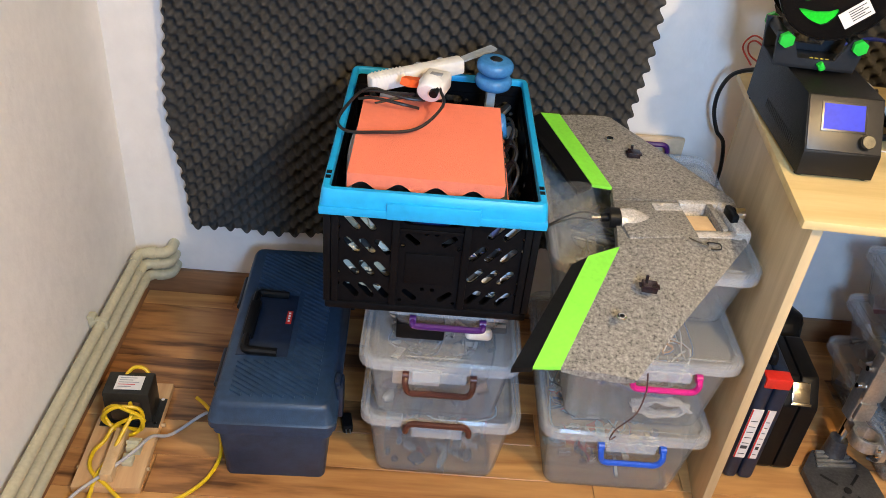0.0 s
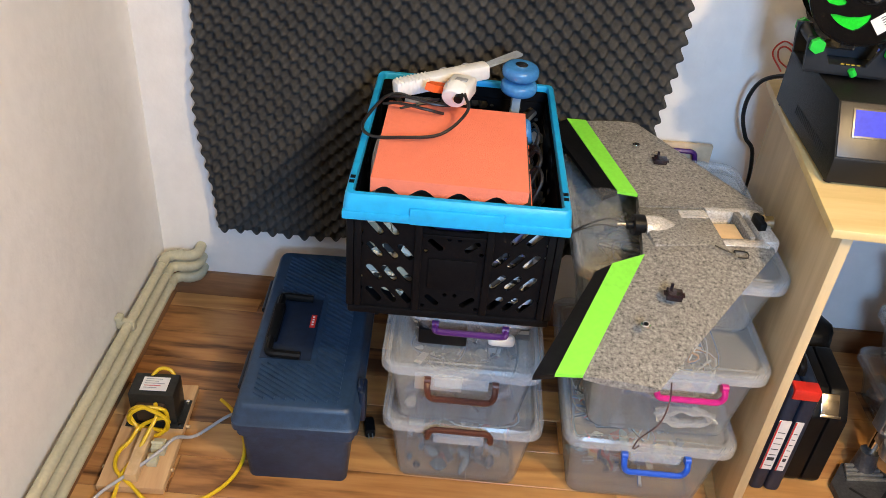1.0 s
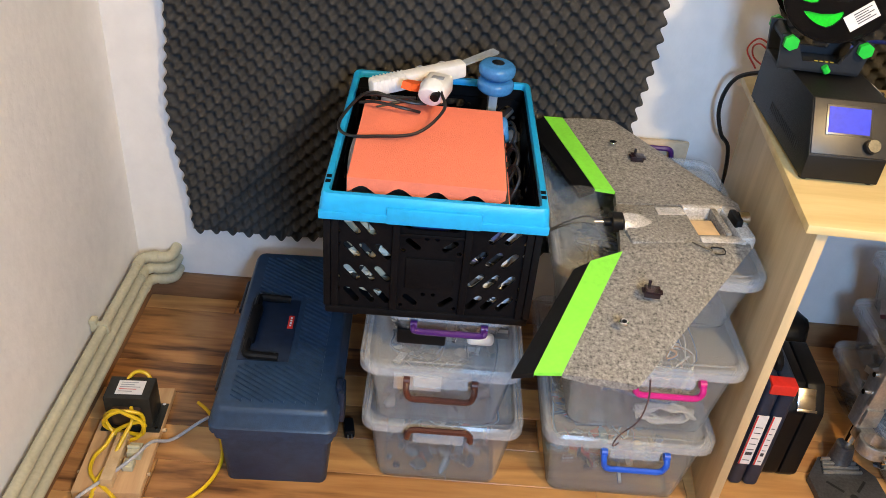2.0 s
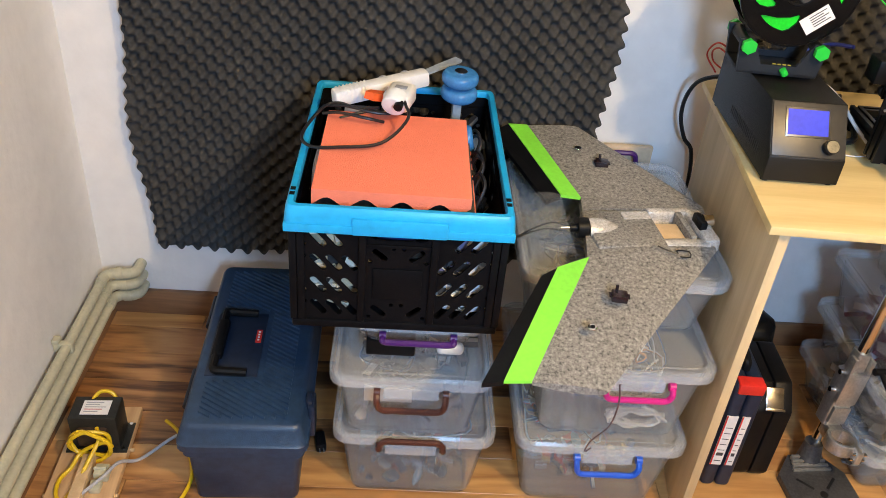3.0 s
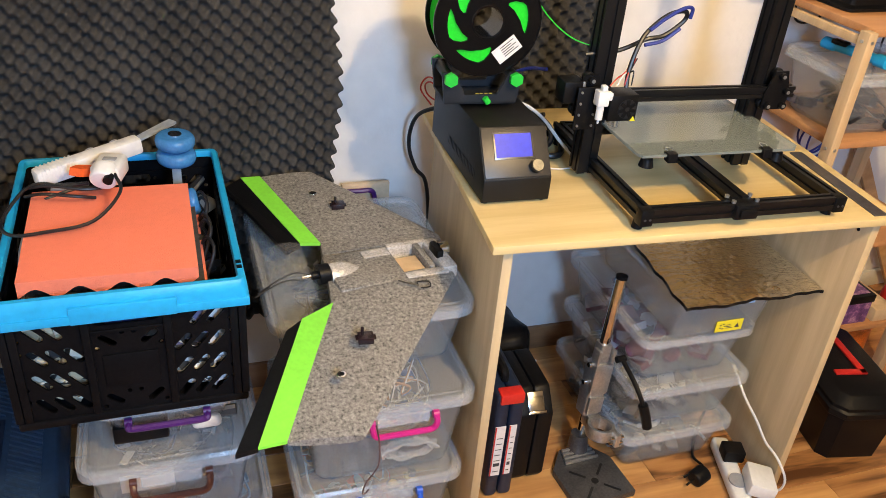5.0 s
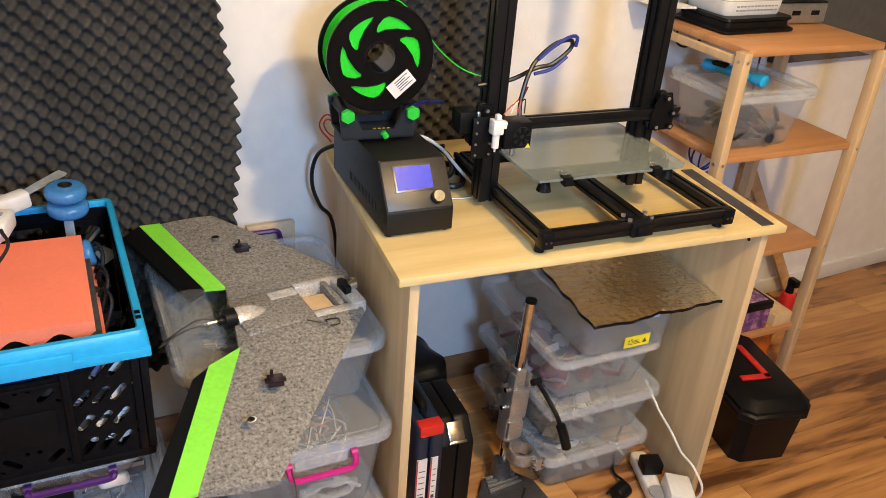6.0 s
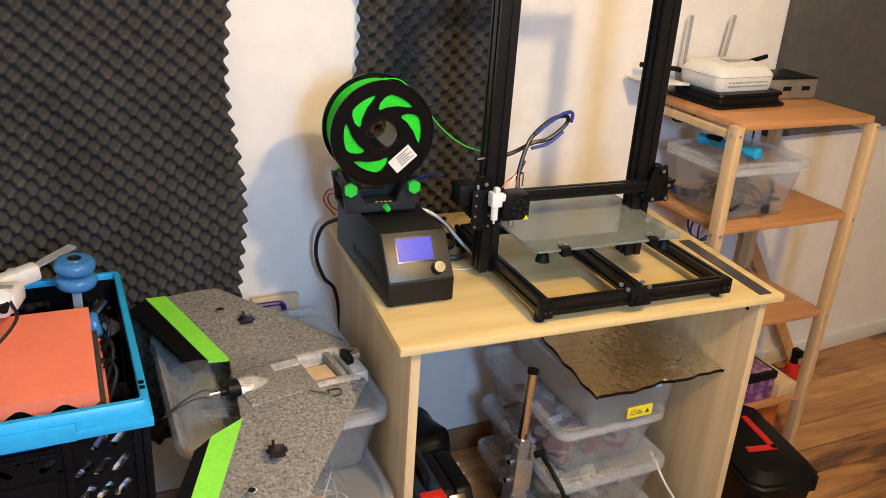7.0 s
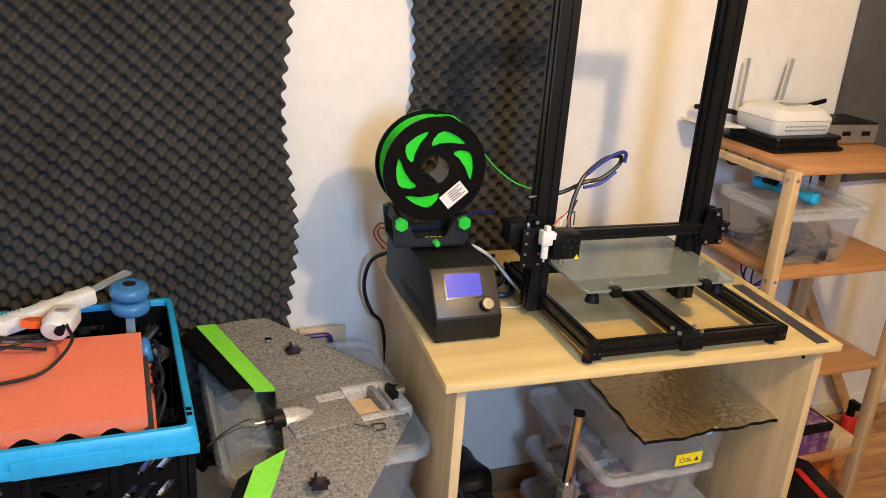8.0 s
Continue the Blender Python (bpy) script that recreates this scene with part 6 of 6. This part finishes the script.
for p in ((0.026, -0.004, 0.07), (0.026, -0.004, 0.03), (0.026, -0.004, -0.03), (-0.026, -0.004, 0.05), (-0.026, 0, 0.0)):
    bm = B()
    rod(bm, (p[0] - 0.006, p[1], p[2]), (p[0] + 0.006, p[1], p[2]), 0.006, n=12)
    bm.transform(HM)
    part("pivot_bolt", bm, CHROME, ds)
bm = B()
box(bm, (0.030, -0.010, -0.035), (0.035, 0.004, 0.085), 0.001)
bm.transform(HM)
part("link_arm", bm, STEEL, ds)
bm = B()
LV = [ds.matrix_basis.inverted() @ Vector(p) for p in ((1.757, -0.470, 0.308), (1.764, -0.515, 0.286), (1.770, -0.548, 0.262), (1.776, -0.560, 0.240))]
tube(bm, LV, 0.0055, 10, 4)
rod(bm, LV[0] - Vector((0.014, 0, 0)), LV[0] + Vector((0.008, 0, 0)), 0.008, n=14)
lv = part("lever", bm, BLACK, ds)
bm = B()
GR = [ds.matrix_basis.inverted() @ Vector(p) for p in ((1.775, -0.559, 0.244), (1.785, -0.564, 0.215), (1.794, -0.568, 0.184))]
tube(bm, GR, 0.0115, 12, 4)
part("grip", bm, BLACK, lv, "black rubber lever grip")

# power strip on the floor
fs = thing("floor_power_strip", pose(2.042, -0.60, 0.0, 0, 0, 72), "white power strip with adapters on the floor", "power strip")
bm = B()
box(bm, (-0.11, -0.021, 0.004), (0.10, 0.021, 0.038), 0.010, seg=3)
part("housing", bm, WHITE, fs)
bm = B()
box(bm, (-0.095, -0.075, 0.042), (-0.015, -0.012, 0.078), 0.006)
bm.transform(pose(0, 0, 0, 8, 0, -8))
part("adapter", bm, WHITE, fs, "white plug-in adapter")
bm = B()
box(bm, (0.005, -0.030, 0.040), (0.048, 0.020, 0.072), 0.004)
part("black_adapter", bm, BLACK, fs, "black plug-in adapter")
bm = B()
disc(bm, (-0.05, 0.0, 0.040), (0, 0, 1), 0.022, 0.004, 24)
part("socket", bm, GREYPL, fs)
bm = B()
disc(bm, (1.955, -0.600, 0.024), (1, 0.3, 0.2), 0.021, 0.040, 18, 0.005)
rod(bm, (1.935, -0.606, 0.020), (1.915, -0.612, 0.016), 0.0028, n=8)
rod(bm, (1.935, -0.592, 0.030), (1.915, -0.597, 0.026), 0.0028, n=8)
tube(bm, [(1.97, -0.595, 0.026), (1.985, -0.57, 0.02), (1.99, -0.52, 0.012), (2.03, -0.47, 0.06), (2.075, -0.44, 0.10)], 0.0035, 8)
solo("black_plug", bm, BLACK, "loose black mains plug on the floor", "plug", at=Matrix.Translation((1.955, -0.6, 0)))
bm = B()
tube(bm, [(2.088, -0.46, 0.225), (2.098, -0.486, 0.190), (2.098, -0.522, 0.167), (2.098, -0.574, 0.145), (2.098, -0.620, 0.119), (2.100, -0.665, 0.110), (2.112, -0.695, 0.070), (2.110, -0.690, 0.030), (2.085, -0.672, 0.045)], 0.003, 8)
tube(bm, [(2.035, -0.50, 0.03), (2.03, -0.47, 0.035), (2.035, -0.44, 0.02)], 0.004, 8)
solo("white_adapter_lead", bm, WHITEC, "white lead looping down to the adapter", "cable", at=Matrix.Translation((2.1, -0.57, 0)))

# ---- wooden shelf ----
SX0, SX1, SY0, SY1 = 2.285, 2.735, -0.345, -0.022
rack = thing("wooden_shelf", Matrix.Translation((2.51, -0.2, 0)), "pine shelf rack with four orange beech boards", "shelf")
for z in (1.010, 0.748, 0.458, 0.182):
    bm = B()
    box(bm, (SX0 + 0.004, SY0 + 0.002, z - 0.018), (SX1 - 0.002, SY1, z), 0.003)
    part("shelf_board", bm, SHELFW, rack, world=True)
for x in (SX0 - 0.010, SX1 - 0.006):
    bm = B()
    box(bm, (x - 0.010, SY0 - 0.012, 0), (x + 0.014, SY0 + 0.020, 1.006 if x < 2.5 else 0.992), 0.003)
    p = part("post", bm, PINE, rack, world=True)
    for z in (0.985, 0.735, 0.448, 0.172):
        bm = B()
        disc(bm, (x - 0.011 if x < 2.5 else x + 0.0145, SY0 + 0.004, z), (1, 0, 0), 0.004, 0.003, 10)
        part("screw", bm, STEEL, p, world=True)
        bm = B()
        disc(bm, (x + 0.002, SY0 - 0.0125, z), (0, 1, 0), 0.004, 0.002, 10)
        part("screw", bm, STEEL, p, world=True)
    bm = B()
    loft(bm, [[(x - 0.010 + dx, y0 + dy, z) for dx, dy in ((0, 0), (0.024, 0), (0.024, 0.03), (0, 0.03))] for y0, z in ((-0.035, 0.0), (-0.055, 1.0))])
    part("rear_leg", bm, PINE, rack, world=True)
    bm = B()
    box(bm, (x - 0.006, SY0 + 0.02, 0.972), (x + 0.010, SY1 + 0.005, 0.990), 0.002)
    part("side_rail", bm, PINE, rack, world=True)

rt = thing("wifi_router", pose(2.440, -0.105, 1.047, 0, 0, 2) @ Matrix.Diagonal((0.92, 0.95, 1.22, 1)), "white rounded router with black antennas", "router")
bm = B()
loft(bm, [round_rect(0.200, 0.150, 0.02, 0.0, 5), round_rect(0.205, 0.155, 0.022, 0.003, 5), round_rect(0.212, 0.162, 0.026, 0.026, 5), round_rect(0.214, 0.164, 0.028, 0.030, 5), round_rect(0.212, 0.162, 0.030, 0.034, 5), round_rect(0.190, 0.142, 0.035, 0.048, 5), round_rect(0.150, 0.10, 0.035, 0.053, 5)])
part("shell", bm, WHITE, rt)
bm = B()
loft(bm, [round_rect(0.2135, 0.1635, 0.028, 0.0285, 5), round_rect(0.2155, 0.1655, 0.028, 0.0292, 5), round_rect(0.2135, 0.1635, 0.028, 0.030, 5)], cap0=False, cap1=False)
part("seam", bm, GREYPL, rt)
bm = B()
prism(bm, [(-0.03, -0.03), (0.06, -0.02), (0.068, -0.006), (-0.02, 0.012)], "z", 0.0525, 0.0545)
part("lid_gap", bm, GREYPL, rt)
for r in range(2):
    for i in range(12):
        bm = B()
        box(bm, (-0.07 + i * 0.0125, -0.0805, 0.009 + r * 0.008), (-0.0605 + i * 0.0125, -0.0788, 0.012 + r * 0.008))
        part("vent_slot", bm, GREYPL, rt)
for x0, x1 in ((-0.09, -0.24), (0.09, 0.24)):
    bm = B()
    tube(bm, [(x0, 0.085, 0.020), (x0 + (x1 - x0) * 0.15, 0.09, 0.024), (x1, 0.085, 0.036 if x1 < 0 else 0.045)], 0.0055, 8, 3)
    part("antenna", bm, BLACK, rt)
# two grey rods in place of antenna shadows cast on the wall
for x, lean in ((-0.075, 0.004), (0.070, 0.022)):
    bm = B()
    tube(bm, [(x, 0.09, 0.02), (x + lean * 0.3, 0.094, 0.05), (x + lean, 0.096, 0.135)], 0.0048, 8, 3)
    part("antenna", bm, GREYPL, rt, "slim grey rod standing in for an antenna shadow")
bm = B()
loft(bm, [round_rect(0.226, 0.190, 0.015, 1.010, 4), round_rect(0.236, 0.198, 0.015, 1.013, 4), round_rect(0.236, 0.198, 0.015, 1.018, 4), round_rect(0.212, 0.176, 0.015, 1.024, 4), round_rect(0.212, 0.176, 0.015, 1.036, 4), round_rect(0.224, 0.186, 0.015, 1.040, 4), round_rect(0.220, 0.182, 0.015, 1.047, 4)])
bm.transform(pose(2.44, -0.115, 0.0, 0, 0, 2))
solo("network_switch", bm, BLACK, "flat black device below the router", "network device", at=Matrix.Translation((2.44, -0.115, 1.012)))
bm = B()
box(bm, (-0.075, -0.05, 0), (0.055, 0.05, 0.006), 0.002)
bm.transform(pose(2.270, -0.055, 1.050, 0, 4, 6))
solo("white_modem", bm, WHITE, "thin white modem beside the router", "modem", at=Matrix.Translation((2.29, -0.05, 1.05)))
tv = thing("media_box", pose(2.655, -0.085, 1.012, 0, 0, -2), "silver and black media box on the shelf", "media box")
bm = B()
box(bm, (-0.09, -0.06, 0.0), (0.075, 0.06, 0.052), 0.004)
part("case", bm, STEEL, tv)
bm = B()
box(bm, (-0.088, -0.058, 0.052), (0.073, 0.058, 0.056), 0.002)
part("top", bm, BLACK, tv)
for x in (0.035, -0.03):
    bm = B()
    box(bm, (x - 0.014, -0.0615, 0.022), (x + 0.014, -0.0595, 0.034), 0.001)
    part("port", bm, BLACK, tv)

sb = storage_box("storage_box", 2.285, 2.568, -0.340, -0.085, 0.749, 0.905, "clear storage box with tools on the shelf", None, r=0.03)
clutter("box_contents", 26, (2.33, -0.30, 0.766), (2.54, -0.12, 0.84), JUNK, "grey tools and dark parts in a clear box", seed=55, size=(0.015, 0.06), wires=3)
torch = thing("blue_torch", pose(2.372, -0.225, 0.922, 0, 0, -76), "bright blue hand tool lying on a clear box", "torch")
bm = B()
loft(bm, [[(x, r * math.cos(a), r * 0.8 * math.sin(a)) for a in [2 * math.pi * k / 14 for k in range(14)]] for x, r in ((-0.085, 0.010), (-0.080, 0.017), (-0.05, 0.018), (-0.045, 0.015), (0.055, 0.014), (0.06, 0.018), (0.088, 0.019), (0.092, 0.012))])
part("barrel", bm, CYAN, torch)
bm = B()
box(bm, (-0.055, -0.016, 0.006), (-0.015, 0.004, 0.017), 0.003)
part("switch", bm, BLACK, torch)
bm = B()
tube(bm, [(2.49, -0.06, 0.70), (2.47, -0.05, 0.62), (2.50, -0.045, 0.575), (2.55, -0.05, 0.60), (2.56, -0.055, 0.66), (2.53, -0.05, 0.70)], 0.003, 6)
tube(bm, [(2.51, -0.055, 0.71), (2.50, -0.05, 0.60), (2.53, -0.045, 0.56), (2.57, -0.05, 0.59), (2.575, -0.055, 0.70)], 0.003, 6)
tube(bm, [(2.47, -0.055, 0.71), (2.455, -0.05, 0.64), (2.49, -0.045, 0.59), (2.54, -0.05, 0.58), (2.59, -0.055, 0.66), (2.60, -0.05, 0.71)], 0.003, 6)
solo("network_cable", bm, BLUEC, "coiled blue network cables hanging behind the shelf", "cable", at=Matrix.Translation((2.53, -0.05, 0.6)))
bm = B()
tube(bm, [(2.30, -0.05, 1.03), (2.285, -0.04, 0.92), (2.30, -0.035, 0.80), (2.28, -0.03, 0.6), (2.29, -0.035, 0.4)], 0.0035, 6)
tube(bm, [(2.33, -0.05, 1.03), (2.335, -0.04, 0.96), (2.37, -0.035, 0.935), (2.42, -0.035, 0.95), (2.44, -0.04, 1.0)], 0.003, 6)
tube(bm, [(2.27, -0.05, 1.03), (2.262, -0.04, 0.88), (2.27, -0.035, 0.70), (2.265, -0.035, 0.5)], 0.003, 6)
solo("cable_bundle", bm, CABLE, "black cables hanging behind the shelf boards", "cable", at=Matrix.Translation((2.3, -0.04, 0.7)))
bm = B()
tube(bm, [(2.64, -0.06, 1.0), (2.635, -0.05, 0.9), (2.645, -0.045, 0.78)], 0.003, 6)
solo("hanging_cable", bm, CABLE, "single black cable hanging down behind the shelf", "cable", at=Matrix.Translation((2.64, -0.05, 0.8)))

fb = thing("print_box", pose(2.565, -0.265, 0.182, 0, 0, 0), "purple floral printed box with black lid", "box")
bm = B()
box(bm, (-0.070, -0.065, 0.0), (0.060, 0.065, 0.075), 0.003)
part("body", bm, PRINT, fb)
bm = B()
box(bm, (-0.073, -0.068, 0.068), (0.063, 0.068, 0.092), 0.003)
part("lid", bm, BLACK, fb)
bm = B()
box(bm, (-0.060, -0.055, 0.0915), (0.050, 0.055, 0.0935))
part("lid_print", bm, PRINT, fb)
bm = B()
box(bm, (2.645, -0.335, 0.182), (2.715, -0.10, 0.222), 0.003)
solo("wood_offcut", bm, PINE, "pale pine offcut lying on the lower shelf", "wood block", at=Matrix.Translation((2.68, -0.2, 0.182)))
bm = B()
loft(bm, [[(x0 + dx, y0, z0 + dz) for dx, dz in ((-0.016, -0.008), (0.016, 0.008))] + [(x0 + dx, y0 + 0.014, z0 + dz) for dx, dz in ((0.016, 0.008), (-0.016, -0.008))] for x0, y0, z0 in ((2.62, 0.004, 0.755), (3.12, 0.010, 0.02))])
solo("leaning_batten", bm, PINEB, "thin wooden batten leaning slanted behind the shelf", "batten", at=Matrix.Translation((3.12, 0.01, 0)))
bt = thing("red_bottle", pose(2.945, -0.125, 0.0) @ Matrix.Diagonal((0.85, 0.85, 0.8, 1.0)), "red bottle with black cap beside the shelf", "bottle")
bm = B()
loft(bm, [[(r * math.cos(a), r * math.sin(a), z) for a in [2 * math.pi * k / 20 for k in range(20)]] for z, r in ((0, 0.026), (0.005, 0.030), (0.13, 0.030), (0.152, 0.025), (0.160, 0.013))])
part("body", bm, RED, bt)
bm = B()
rod(bm, (0, 0, 0.158), (0, 0, 0.205), 0.016, 0.013, 16)
box(bm, (-0.012, -0.03, 0.192), (0.012, 0.012, 0.222), 0.003)
part("spray_cap", bm, BLACK, bt)
bm = B()
loft(bm, [[(2.705 + r * math.cos(a), -0.245 + r * math.sin(a), z) for a in [2 * math.pi * k / 24 for k in range(24)]] for z, r in ((0, 0.042), (0.003, 0.045), (0.012, 0.043), (0.10, 0.043), (0.108, 0.045), (0.112, 0.042))])
solo("paint_tin", bm, AMBER, "orange red tin on the floor under the shelf", "tin", at=Matrix.Translation((2.705, -0.245, 0)))

bb = thing("black_toolbox", pose(2.420, -0.475, 0, 0, 0, -11) @ Matrix.Diagonal((1.0, 1.0, 0.86, 1.0)), "black plastic toolbox with red lid handle", "toolbox")
bm = B()
loft(bm, [round_rect(0.165, 0.29, 0.022, 0.0, 2), round_rect(0.170, 0.295, 0.024, 0.005, 2), round_rect(0.190, 0.318, 0.026, 0.163, 2), round_rect(0.194, 0.322, 0.026, 0.172, 2)])
part("body", bm, BLACK, bb)
bm = B()
loft(bm, [round_rect(0.204, 0.332, 0.030, 0.168, 2), round_rect(0.210, 0.340, 0.030, 0.173, 2), round_rect(0.210, 0.340, 0.030, 0.190, 2), round_rect(0.200, 0.330, 0.028, 0.196, 2), round_rect(0.200, 0.330, 0.028, 0.206, 2), round_rect(0.186, 0.314, 0.026, 0.213, 2), round_rect(0.160, 0.286, 0.022, 0.229, 2), round_rect(0.152, 0.278, 0.020, 0.231, 2)])
lid = part("lid", bm, BLACK, bb)
bm = B()
box(bm, (-0.055, -0.062, 0.2295), (0.030, -0.044, 0.237), 0.002)
box(bm, (0.012, -0.062, 0.2295), (0.030, 0.085, 0.237), 0.002)
part("handle", bm, RED, bb, "red angular lid handle")

# ---- floor planks ----
rnd = random.Random(4)
PW = 0.0975
plank_mesh = {}
def plank(length):
    k = round(length, 3)
    if k not in plank_mesh:
        bm = B()
        box(bm, (0.0006, 0.0006, -0.012), (length - 0.0004, PW - 0.0003, 0.0), 0.0006, seg=1)
        me = bpy.data.meshes.new("plank")
        bm.to_mesh(me)
        bm.free()
        me.materials.append(LAMINATE)
        plank_mesh[k] = me
    return plank_mesh[k]
y = 0.015
row = 4
base_m = floor.matrix_basis.inverted()
while y > RY - 0.15:
    x = -0.1 - rnd.uniform(0.05, 0.8)
    while x < RX:
        n = rnd.choice((0.52, 0.71, 0.93))
        a, b = max(x, -0.05), min(x + n, RX + 0.05)
        if b - a > 0.05:
            ob = new("plank", plank(b - a))
            ob.parent = floor
            ob.matrix_basis = base_m @ Matrix.Translation((a, y, 0))
        x += n
    y -= PW
    row += 1
